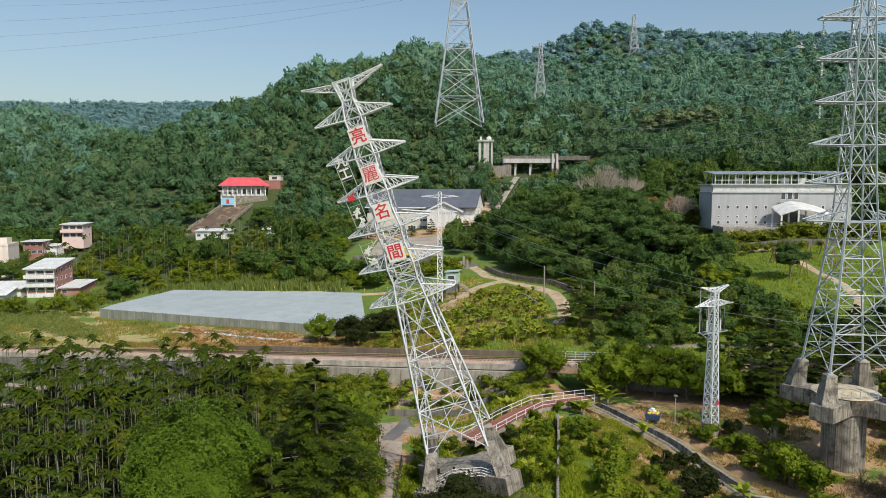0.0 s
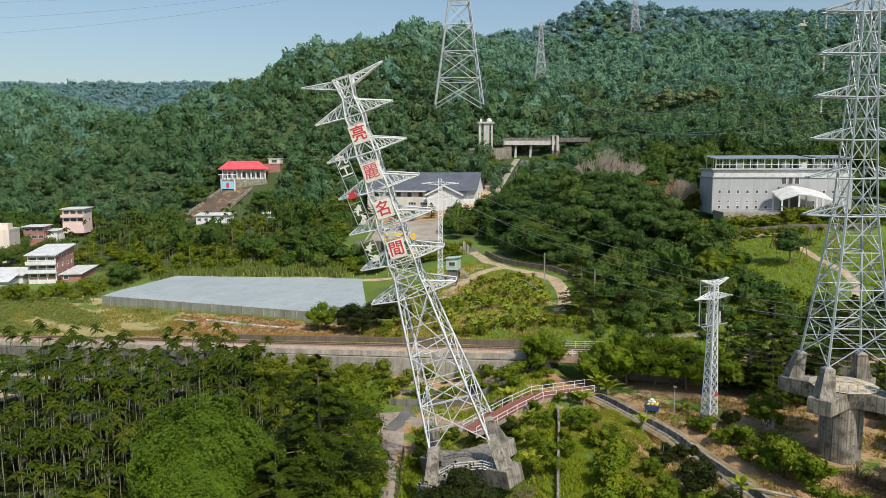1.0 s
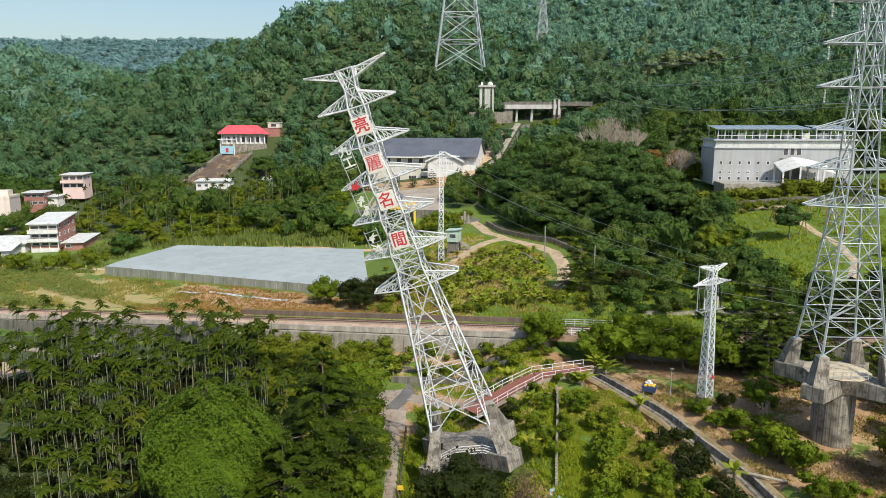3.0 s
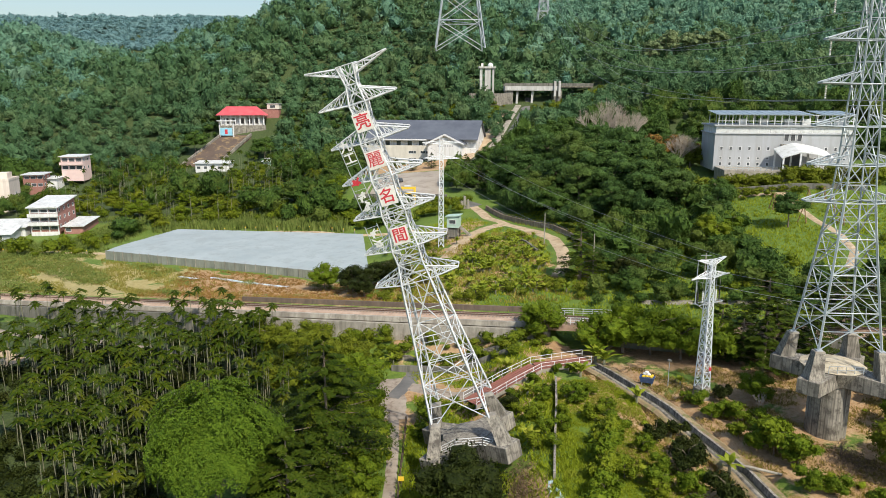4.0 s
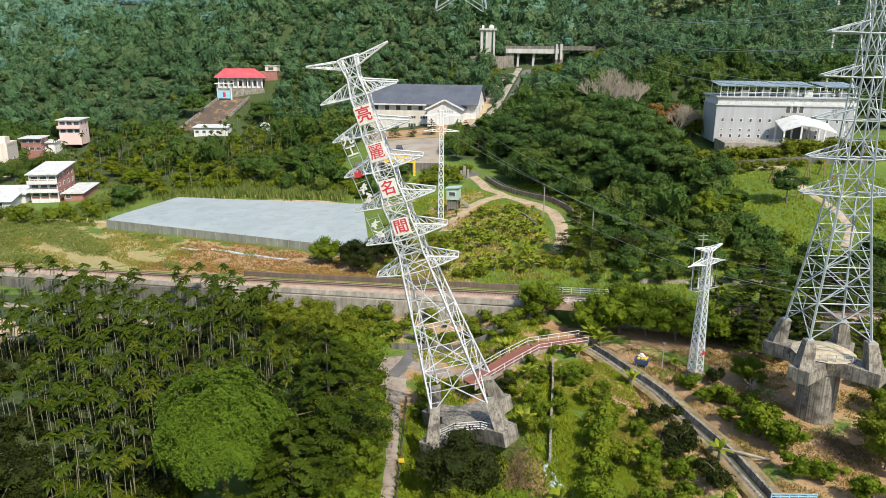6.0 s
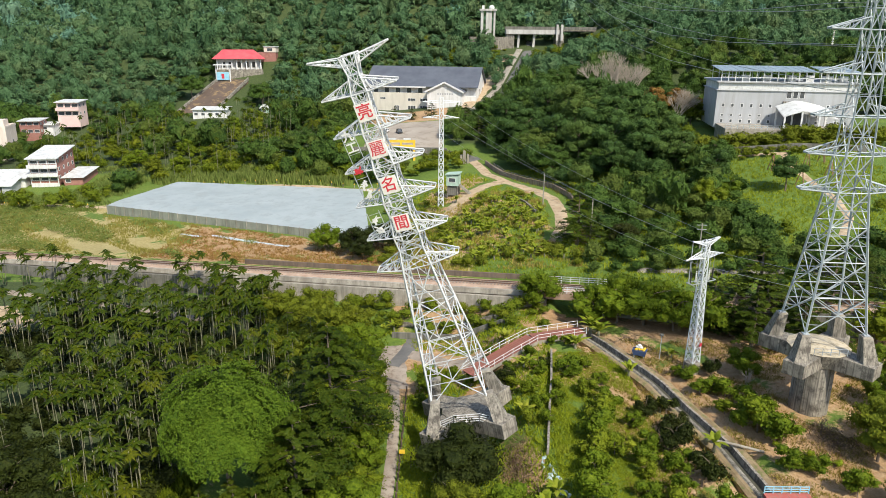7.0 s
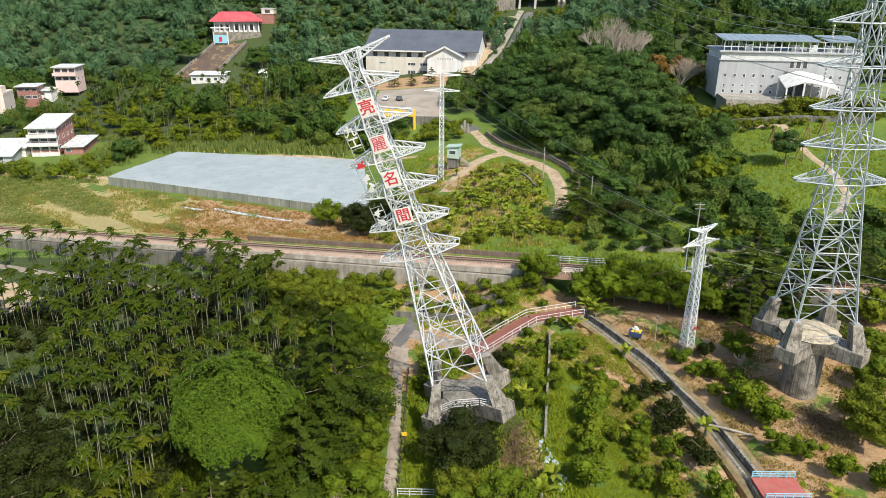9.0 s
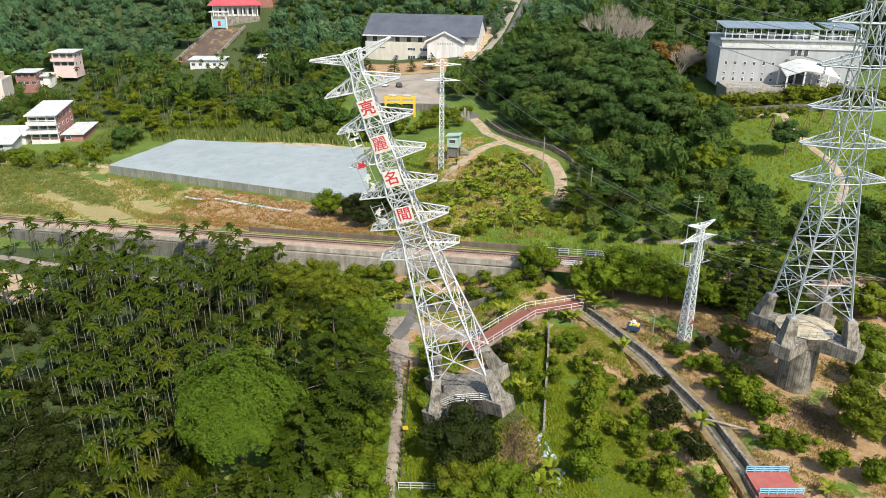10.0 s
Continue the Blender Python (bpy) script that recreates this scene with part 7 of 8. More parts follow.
def flyover():
    ob = thing("viaduct", Matrix(), "short grey concrete viaduct with slanted legs on the hillside", "viaduct", kind="structure")
    bm = bmesh.new()
    cuboid(bm, 34.5, 64, 402, 412, 41.2, 43.6)
    part("deck", bm, M_PALE_DECK, ob)
    bm = bmesh.new()
    cuboid(bm, 64, 84, 404, 412, 42.6, 44.0)
    part("side_span", bm, M_CONC, ob)
    for y_ in (402, 411.6):
        bm = bmesh.new()
        cuboid(bm, 34.5, 84, y_, y_ + 0.35, 43.6, 45.2)
        part("parapet", bm, M_CONC_DARK, ob)
    for x_ in (41.5, 50.0):
        bm = bmesh.new()
        beam(bm, (x_ - 0.6, 404.5, 24), (x_ + 0.3, 404.5, 41.6), 1.5, 1.2)
        part("leg", bm, M_PALE_DECK, ob)
    for x_ in (34.6, 62.0):
        bm = bmesh.new()
        cuboid(bm, x_, x_ + 4.5, 403, 411, 30, 41.59)
        part("abutment", bm, M_CONC, ob)
    for x_ in (62.5, 65.0):
        bm = bmesh.new()
        beam(bm, (x_, 401.5, 38), (x_, 401.5, 46.4), 1.2)
        part("pylon_post", bm, M_PALE_DECK, ob)
    bm = bmesh.new()
    cuboid(bm, 14.5, 34.4, 401.0, 408, 30, 39.6)
    part("podium", bm, M_CONC, ob)
    tw = thing("pillar", Matrix.Translation((24.2, 403, 38)), "twin-legged pale concrete pillar with a flat cap", "pillar")
    for x_, w in ((-3.2, 1.4), (0.5, 3.2), (3.6, 1.0)):
        bm = bmesh.new()
        cuboid(bm, x_ - w / 2, x_ + w / 2, -1.6, 1.6, -9, 15.2)
        part("leg", bm, M_PALE_DECK, tw)
    bm = bmesh.new()
    cuboid(bm, -4.6, 4.8, -2.4, 2.4, 15.2, 16.2)
    part("cap", bm, M_PALE_DECK, tw)
    bm = bmesh.new()
    cuboid(bm, -3.2, -2.0, -1, 1, 16.2, 18)
    bmesh.ops.create_icosphere(bm, subdivisions=2, radius=1.5, matrix=Matrix.Translation((2, 0, 16.8)))
    part("tank", bm, M_WHITE, tw)
    bm = bmesh.new()
    cuboid(bm, 452, 478, 915, 925, 205, 212)
    single("ridge_house", bm, M_WHITE, "tiny white house near the far ridge", "house")


flyover()

# ---- palms ----
def palm_parts(seed, h):
    r = np.random.default_rng(seed)
    bm = bmesh.new()
    bx, by = r.uniform(-0.35, 0.35, 2)
    tube(bm, [(0, 0, -0.3), (bx * 0.3, by * 0.3, h * 0.35), (bx * 0.7, by * 0.7, h * 0.7), (bx, by, h)], [0.068, 0.056, 0.05, 0.044], 5)
    tube(bm, [(bx, by, h), (bx, by, h + 0.75)], [0.09, 0.05], 5)
    V, F = frond_mesh(r, 18, 1.45, 0.29, 0.78, h + 0.5, 0, (0.1, 1.5), 0.5)
    V = V + np.array([bx, by, 0])
    return bm, V, F


def palm_template(seed, h):
    bm, V, F = palm_parts(seed, h)
    ob = thing("betel_palm", Matrix.Translation((0, 0, -60)), "slender betel palm with a pale ringed trunk", "palm tree", "betel palms in the grove")
    part("trunk", bm, M_PALM_BARK, ob)
    mesh_ob("fronds", np_mesh("fronds", V, F), L_PALM, ob)
    return ob


def in_grove(x, y):
    ok = (x > -98) & (x < -19 + 0.05 * (y - 90)) & (y > 56) & ((y - rail_y(x)) / 1.04 < -7)
    ok &= ~((x > -32) & (y < 80)) & ~((x < -41.5) & (y < 69)) & ~((x > -30) & (y < 60)) & ~((x > -30) & (y > 98))
    ok &= dist_line(x, y, ((-140, 147), (-100, 136.5), (-82, 131), (-60, 124), (-44, 118))) > 2.2
    ok &= np.hypot((x + 83) / 11, (y - 120) / 9) > 1
    ok &= (np.hypot((x + 64) / 6, (y - 92) / 5) > 1) & (np.hypot((x + 57) / 4, (y - 105) / 4) > 1)
    return ok


r_p = np.random.default_rng(33)
templates = [palm_template(60 + i, 4.3 + 0.95 * i) for i in range(6)]
x, y = scatter(-98, -16, 56, 136, 1.95, r_p, 0.6)
keep = in_grove(x, y) & (wobble(x, y, 0.22, 5) + 0.35 * wobble(x, y, 0.6, 2) > -0.42)
x, y = x[keep], y[keep]
order = np.argsort(np.hypot(x, y))
x, y = x[order], y[order]
used = set()
for i in range(min(292, len(x))):
    m = Matrix.Translation((x[i], y[i], gz(x[i], y[i]))) @ Matrix.Rotation(r_p.uniform(0, 6.28), 4, 'Z') @ Matrix.Diagonal((r_p.uniform(0.8, 1.1),) * 2 + (r_p.uniform(0.85, 1.12), 1))
    k = int(r_p.integers(6))
    if k not in used:
        used.add(k)
        templates[k].matrix_world = m
    else:
        copy_thing(templates[k], m)


def palm_stuff(name, px, py, label, lo, hi, r):
    V1, F1, V2, F2, b1, b2 = [], [], [], [], 0, 0
    z = ground_z(px, py)
    kits = []
    for i in range(5):
        bm, V, F = palm_parts(80 + i, 4.6 + 1.0 * i)
        bm.verts.index_update()
        bmesh.ops.triangulate(bm, faces=bm.faces)
        kits.append((np.array([v.co[:] for v in bm.verts]), np.array([[v.index for v in f.verts] for f in bm.faces]), V, F))
        bm.free()
    for i in range(len(px)):
        tv, tf, fv, ff = kits[r.integers(5)]
        s = np.array([1, 1, r.uniform(lo, hi)])
        o = np.array([px[i], py[i], z[i]])
        V1.append(tv * s + o)
        F1.append(tf + b1)
        b1 += len(tv)
        V2.append(fv * s + o)
        F2.append(ff + b2)
        b2 += len(fv)
    ob = thing(name, Matrix(), label, "palm trees", kind="stuff")
    mesh_ob("trunks", np_mesh("trunks", np.concatenate(V1), np.concatenate(F1)), M_PALM_BARK, ob)
    mesh_ob("fronds", np_mesh("fronds", np.concatenate(V2), np.concatenate(F2)), L_PALM, ob)


if len(x) > 292:
    palm_stuff("palm_grove", x[292:], y[292:], "farther betel palms of the grove", 0.85, 1.12, r_p)
x, y = scatter(-150, -58, 232, 318, 5.6, r_p, 0.5)
keep = (wobble(x, y, 0.09, 2) > -0.25) & ~((np.abs(x + 104) < 12) & (y > 308)) & ~((x < -112) & (y < 245))
palm_stuff("village_palms", x[keep], y[keep], "thin betel palms scattered among the village trees", 1.1, 1.6, r_p)
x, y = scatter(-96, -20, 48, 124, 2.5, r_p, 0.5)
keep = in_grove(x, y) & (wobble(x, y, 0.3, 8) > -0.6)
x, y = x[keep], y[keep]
# Near-black leaves: their colour also carries the shade between the palms.
forest("undergrowth", np.stack([x, y, r_p.uniform(1.0, 1.9, len(x)), r_p.uniform(0.6, 1.2, len(x))], 1), FAR_CROWNS, L_DARK, "low undergrowth below the palms, darkened for the shade there", r_p)

def coconut_palm(x, y, h, seed):
    r = np.random.default_rng(seed)
    ob = thing("coconut_palm", at(x, y), "coconut palm with long drooping fronds by the village", "palm tree", "coconut palms")
    bm = bmesh.new()
    tube(bm, [(0, 0, -0.3), (0.3, 0, h * 0.5), (0.2, 0.1, h)], [0.26, 0.2, 0.16], 7)
    part("trunk", bm, M_PALM_BARK, ob)
    V, F = frond_mesh(r, 16, 4.6, 0.7, 0.85, h, 12, (-0.2, 1.4), 0.7)
    mesh_ob("fronds", np_mesh("fronds", V + np.array([0.2, 0.1, 0]), F), L_PALM, ob)


for px, py, h, k in ((-149, 262, 8.0, 1), (-155, 268, 7.0, 2), (-40, 300, 7.0, 3), (-49, 262, 6.5, 4)):
    coconut_palm(px, py, h, k)

# ---- trees near the tracks and the path ----
B_MID = broad_tree("citrus_bush", 2.6, 1.5, L_BUSH, 1500, 18, 41, "leafy green citrus bush on bare soil", (0.30, 0.17), 0.06, 0.8, 0.42, 0.07, "orchard bushes", m=at(20.5, 81, 0, 0.95))
B_MID2 = broad_tree("citrus_bush", 2.3, 1.5, L_BUSH, 1200, 13, 42, "loose green orchard bush", (0.34, 0.15), 0.05, 0.75, 0.44, 0.07, "orchard bushes", m=at(23.8, 71.6, 0, 0.95))
B_DARK = broad_tree("mango_bush", 2.8, 1.6, L_DARK, 1500, 15, 43, "dense dark green orchard bush", (0.36, 0.14), 0.05, 0.8, 0.42, 0.08, "orchard bushes", m=at(28.2, 74.6, 0, 1.15))
T_MID = broad_tree("shade_tree", 7.0, 4.0, L_BUSH, 3800, 34, 44, "full green tree below the railway", (0.4, 0.2), 0.08, 0.75, 0.34, 0.2, "trees below the railway", m=at(24.5, 107.5))
T_DARK = broad_tree("shade_tree", 8.0, 4.2, L_DARK, 3800, 30, 45, "dark green broad-leaved tree", (0.42, 0.22), 0.1, 0.75, 0.34, 0.22, "dark trees", m=at(-45.5, 56))
T_YEL = broad_tree("shade_tree", 7.5, 4.0, L_YELLOW, 3800, 32, 46, "yellow-green leafy tree beside the grove", (0.4, 0.19), 0.12, 0.7, 0.34, 0.2, "yellow-green trees", m=at(-24, 108))
T_FEA = layered_tree("feathery_tree", 8.0, 4.6, L_FEATHER, 47, "feathery-boughed tree beside the tracks", 8, 15, at(45.5, 101.5), "feathery trees", 60, leaf=(0.5, 0.17))

T_BIG = broad_tree("great_tree", 14.0, 6.6, L_WOOD, 6600, 46, 48, "tall dark green broad-crowned tree in the wood", (0.52, 0.30), 0.22, 0.7, 0.3, 0.35, "great trees of the wood", m=at(46, 190))
T_BIG2 = broad_tree("great_tree", 12.0, 6.2, L_FOREST, 5600, 40, 49, "large green round-crowned tree in the wood", (0.52, 0.28), 0.2, 0.65, 0.33, 0.32, "great trees of the wood", m=at(28, 206))


def plant(kind, spots, r=np.random.default_rng(91), k=1.0):
    for px, py, s in spots:
        s *= k
        q = r.uniform(0.9, 1.1)
        copy_thing(kind, at(px, py, r.uniform(0, 6.28)) @ Matrix.Diagonal((s * q, s / q, s * r.uniform(0.9, 1.1), 1)))


plant(B_MID, ((19.3, 77.2, 1.3), (18.4, 73.6, 1.45), (17.4, 70, 1.3), (16.6, 66, 1.2), (15.6, 62, 1.5), (34, 87.2, 1.0), (37.4, 82.6, 1.1), (39.2, 81.2, 1.0), (38.6, 75.2, 1.7), (40.2, 72.6, 1.6), (12.6, 93.6, 0.75), (9.2, 90.4, 0.7), (16.6, 97.6, 0.6), (24.4, 60.6, 1.2), (53, 73.5, 1.6), (44.5, 63.5, 1.2), (48.5, 62, 1.4), (36.0, 79.0, 0.9), (19.8, 70.5, 1.0)), k=1.05)
plant(B_MID2, ((17.2, 88.2, 1.15), (23.4, 76, 0.8), (26.6, 67.8, 1.15), (36, 84, 1.0), (34.4, 83.8, 0.9), (41.6, 79.6, 0.8), (37.0, 76.8, 1.1), (38.8, 68.2, 1.05), (41.9, 67.5, 1.0), (13.0, 88.6, 0.85), (11.6, 84.2, 0.9), (12.4, 80.6, 0.8), (18.6, 97.4, 0.7), (21.3, 86.2, 0.7), (19.2, 83.4, 0.95), (21.4, 62.4, 1.0), (29, 60, 1.2), (40.4, 77.5, 0.8), (22.3, 66.5, 0.8), (32.6, 88.5, 0.6)), k=1.1)
plant(B_DARK, ((27.2, 71.6, 1.3), (28.6, 79.4, 0.9), (28.9, 65.8, 1.25), (37.8, 88.8, 0.95), (8.6, 88.2, 1.0), (14.4, 91.0, 0.6), (6.8, 62.0, 1.4), (25.6, 78.5, 0.9)), k=0.9)
plant(T_BIG, ((80.5, 161, 0.6), (66, 168, 0.6)))
plant(T_MID, ((64, 157, 0.95), (58, 150, 1.0), (67, 163, 0.7), (28.6, 106.6, 1.15), (32.8, 105.6, 1.15), (37, 103.6, 1.1), (41, 102.2, 1.0), (16.4, 112.6, 0.92), (35, 108, 1.1), (30.5, 109, 1.0), (-13.5, 100.5, 1.05), (-12.5, 92.5, 1.0), (-16.5, 96, 1.15), (6.2, 60.0, 0.9), (1.0, 58.5, 0.8), (-9.5, 60.5, 0.95), (-27, 152.3, 0.85), (42.4, 88.6, 0.62), (61, 88, 0.8), (57.3, 80.5, 0.7), (66, 97, 0.85), (-2.2, 91.0, 0.55), (56, 69, 0.8)))
plant(T_BIG, ((38, 196, 0.95), (53, 184, 1.0), (34, 212, 1.1), (48, 206, 1.15), (60, 197, 1.05), (42, 224, 1.2), (56, 218, 1.15), (26, 226, 1.1), (36, 242, 1.15), (50, 238, 1.1), (22, 246, 1.0), (59, 176, 0.85), (44, 178, 0.7), (34, 268, 1.05)))
plant(T_BIG2, ((30, 192, 0.85), (24, 214, 0.8), (40, 186, 0.7), (62, 186, 0.85), (70, 178, 0.75), (20, 232, 0.95), (30, 256, 1.0), (44, 252, 1.0), (80, 262, 0.9), (16, 262, 0.9), (24, 280, 1.0), (44, 284, 1.0), (60, 290, 1.0), (80, 284, 1.0), (-48, 240, 0.7), (-66, 236, 0.75), (-40, 252, 0.8), (-84, 330, 0.9), (-60, 300, 0.9), (-120, 340, 0.9), (96, 268, 0.9), (112, 274, 1.0)))
plant(T_YEL, ((-100, 238, 0.8), (-75, 243, 0.75), (-52, 240, 0.85), (-125, 262, 0.8), (-84, 256, 0.9), (-45, 272, 0.9), (-110, 282, 0.8), (-64, 286, 0.8)))
plant(T_MID, ((-92, 242, 0.85), (-110, 250, 0.9), (-60, 248, 0.85), (-36, 240, 0.9), (-98, 266, 0.9), (-70, 264, 0.8), (-138, 246, 0.8), (-30, 222, 0.6), (-88, 296, 0.9), (-118, 296, 0.8)))
plant(T_MID, ((-9.6, 66.5, 0.6), (-9.4, 72, 0.7), (-9.6, 78.5, 0.75), (-10, 84.5, 0.8), (-11.5, 89, 0.8)))
plant(B_MID, ((4.5, 92.5, 0.9), (1.2, 95.5, 0.8), (7.5, 84.5, 0.9), (9.4, 86.6, 0.8), (10.6, 77.2, 0.9), (6.8, 96.5, 0.9), (12.8, 76.4, 0.8), (14.6, 81, 0.8), (15.2, 84.2, 0.7), (18, 90, 0.9), (20, 90.5, 0.8), (21.5, 79, 1.0), (22.8, 68.5, 1.1), (25.6, 63.5, 1.0), (-3.4, 86.5, 0.9)))
plant(T_DARK, ((-47, 63, 1.0), (-41, 59.5, 0.85), (-52, 68, 0.9), (-53, 60, 1.0), (-20, 147, 0.9), (-15, 151, 0.8), (-10.5, 145.5, 0.85), (-17, 141, 0.7), (36, 134, 0.75)))
plant(T_YEL, ((-19.5, 105, 1.0), (-28.5, 113, 1.0), (-22.5, 114.5, 1.0), (-34, 118, 0.9), (-15.5, 109.5, 0.95), (-20, 97.5, 1.0), (50.2, 69.6, 0.95), (-41, 121.5, 0.8), (-26.5, 101.5, 0.95), (1.2, 61.5, 0.75)))
plant(T_FEA, ((-25.5, 60.5, 0.62), (-21.5, 59.5, 0.7), (-29, 61.5, 0.5), (-23, 63, 0.6), (-17.5, 61.5, 0.75), (50.5, 101.5, 1.2), (56, 100, 1.2), (62, 104, 1.2), (47, 97.5, 1.0), (53.5, 95.5, 1.0), (44, 106, 1.05), (51, 106, 1.2), (58, 93.5, 1.0), (70, 98, 1.1), (68.5, 107.5, 1.0), (74, 103, 1.1), (27.6, 138.6, 1.4), (-19, 58.5, 0.9), (9, 283, 0.7), (9, 262, 1.0), (12.5, 250, 0.95), (-5, 293, 0.8), (-20, 290, 0.7), (-13, 291, 0.6), (-31, 287, 0.9), (4.5, 270, 0.8), (15, 240, 0.9)))


def bare_tree(name, h, rad, seed, label, m, mat=M_BARE, depth=4):
    """A leafless crown of forking twigs."""
    r = random.Random(seed)
    ob = thing(name, m, label, "tree")
    bm = bmesh.new()

    def grow(p, d, L, w, k):
        q = p + d * L
        tube(bm, [p, q], [w, w * 0.62], 4)
        if k:
            for _ in range(3):
                e = (d + Vector((r.uniform(-1, 1), r.uniform(-1, 1), r.uniform(-0.25, 0.7))) * 0.62).normalized()
                grow(q, e, L * r.uniform(0.62, 0.85), w * 0.6, k - 1)
    for _ in range(4):
        grow(Vector((0, 0, 0)), Vector((r.uniform(-0.5, 0.5), r.uniform(-0.5, 0.5), 1)).normalized(), h * 0.32, h * 0.022, depth)
    part("crown", bm, mat, ob)


bare_tree("bare_tree", 18, 6, 2, "leafless pale grey-brown tree at the wood's edge", at(58, 254), depth=5)
bare_tree("bare_tree", 12, 5, 6, "leafless pale tree on the bank beside the terrace", at(73, 224), depth=5)
bare_tree("bare_tree", 15, 5, 3, "leafless grey tree in the wood", at(67, 260), depth=5)
bare_tree("bare_tree", 5.0, 2.2, 8, "withered rusty-brown shrub beside the path", at(-11.3, 56.4), M_BARE, 4)
bare_tree("bare_tree", 3.2, 2, 4, "small leafless sapling in the orchard", at(41.6, 85.6), depth=3)
bare_tree("bare_tree", 2.6, 1.6, 5, "tangle of dead twigs beside the pier", at(46.2, 74.8), M_BARK, 3)
for px, py, s, k in ((73, 247, 1.25, L_RUST), (81, 246, 1.3, L_RUST), (66, 244, 1.1, L_RUST), (84, 238, 1.0, L_RUST), (80.5, 229, 1.1, L_YELLOW)):
    broad_tree("autumn_tree", 8 * s, 4 * s, k, 1500, 18, int(px), "rusty orange-leaved tree at the wood's edge", (0.8, 0.5), 0.1, m=at(px, py))
for px, py, s in ((172, 500, 1.2), (186, 497, 1.3), (148, 480, 1.3), (134, 470, 1.0), (196, 520, 1.0), (156, 500, 1.0)):
    broad_tree("blossom_tree", 15 * s, 8 * s, L_BLOSSOM, 900, 18, int(px), "pale yellow blossoming tree on the hillside", (1.7, 1.2), 0.15, m=at(px, py))


# ---- bananas ----
def banana(seed, label, h=2.2):
    r = np.random.default_rng(seed)
    ob = thing("banana_plant", Matrix.Translation((0, 0, -60)), label, "banana plant", "banana plants")
    bm = bmesh.new()
    tube(bm, [(0, 0, -0.2), (0.05, 0, h * 0.5), (0, 0, h)], [0.2, 0.16, 0.1], 7)
    part("stem", bm, M_PALM_BARK, ob)
    V, F = frond_mesh(r, 9, 2.4, 0.36, 0.5, h * 0.9, 0, (0.75, 1.5), 0.25)
    mesh_ob("leaves", np_mesh("leaves", V, F), L_BANANA, ob)
    return ob


bananas = [banana(70 + i, "banana plant with broad arching yellow-green leaves", 0.7 + 0.3 * i) for i in range(3)]
spots = [(24.4, 101.2, 1.35), (26.0, 88.4, 1.0), (31.7, 71.2, 1.05), (19.8, 96.2, 0.9), (10.2, 79.2, 1.0), (27.8, 79.6, 0.8), (23.4, 102.6, 1.1), (33.6, 93.6, 0.7), (12.0, 63.4, 0.95), (10.4, 61.6, 1.0), (-10.6, 110.8, 1.0), (-8.8, 111.4, 0.9), (9.4, 99.4, 0.9), (6.0, 78.8, 0.8), (42.0, 60.0, 0.8), (-4.4, 111.2, 0.8), (3.2, 176.5, 1.0), (7.6, 96.0, 0.8), (11.4, 90.4, 0.8)]
r_b = np.random.default_rng(55)
x, y = scatter(2, 25, 132, 176, 2.9, r_b, 0.5)
keep = (dist_line(x, y, ((24.6, 180.5), (27.6, 172), (27.8, 161), (26.6, 151), (24, 143))) > 3.2) & (wobble(x, y, 0.2, 4) > -0.5) & (dist_line(x, y, ((6, 182), (3, 174), (0.5, 165))) > 4)
spots += [(float(a), float(b), float(r_b.uniform(0.6, 1.05))) for a, b in zip(x[keep], y[keep])]
for i, (px, py, s) in enumerate(spots):
    m = at(px, py, r_b.uniform(0, 6.28), s)
    if i < 3:
        bananas[i].matrix_world = m
    else:
        copy_thing(bananas[i % 3], m)


# ---- low growth ----
def tufts(name, px, py, mat, label, size, r, blades=5, lean=0.5):
    """Grass: small fans of narrow triangles."""
    k = len(px) * blades
    X = np.repeat(px, blades) + r.normal(0, size * 0.5, k)
    Y = np.repeat(py, blades) + r.normal(0, size * 0.5, k)
    Z = ground_z(X, Y) - 0.03
    a = r.uniform(0, 2 * np.pi, k)
    h = size * r.uniform(0.5, 1.3, k)
    w = size * 0.16
    dx, dy = np.cos(a) * w, np.sin(a) * w
    lx, ly = r.normal(0, lean, k) * h, r.normal(0, lean, k) * h
    V = np.stack([np.stack([X - dx, Y - dy, Z], 1), np.stack([X + dx, Y + dy, Z], 1), np.stack([X + lx, Y + ly, Z + h], 1)], 1).reshape(-1, 3)
    return tagged(mesh_ob(name, np_mesh(name, V, np.arange(3 * k).reshape(-1, 3)), mat), label, "grass", kind="stuff")


r_g = np.random.default_rng(77)
n_ = 16000
x = np.concatenate([r_g.uniform(-5.2, 2, n_ // 3), r_g.uniform(13, 26, n_)])
y = np.concatenate([r_g.uniform(64, 90, n_ // 3), r_g.uniform(58, 95, n_)])
keep = (dist_line(x, y, CANAL) > 1.7) & (wobble(x, y, 0.3, 6) > -0.55)
tufts("lawn_grass", x[keep], y[keep], L_GRASS, "lush uncut grass between the orchard plots", 0.22, r_g, 7, 0.7)
x, y = r_g.uniform(20, 64, 14000), r_g.uniform(56, 100, 14000)
keep = (wobble(x, y, 0.45, 1) > -0.05) & (dist_line(x, y, CANAL) > 2.2)
tufts("orchard_weeds", x[keep], y[keep], L_DRY, "sparse dry weeds on the orchard soil", 0.36, r_g)
x, y = r_g.uniform(-150, 0, 26000), r_g.uniform(122, 206, 26000)
d = (y - rail_y(x)) / 1.04
inside = (d > 3.6) & (y < 157 + (-17.4 - x) * 0.45 - 1.5) & (y < 204)
lot = r_g.uniform(0, 1, len(x))
keep = inside & (wobble(x, y, 0.16, 3) > -0.2) & (lot < np.where(x > -63, 0.16, 0.85))
tufts("field_grass", x[keep], y[keep], L_DRY, "tall dry straw-coloured grass over the fallow field", 0.7, r_g, 4)
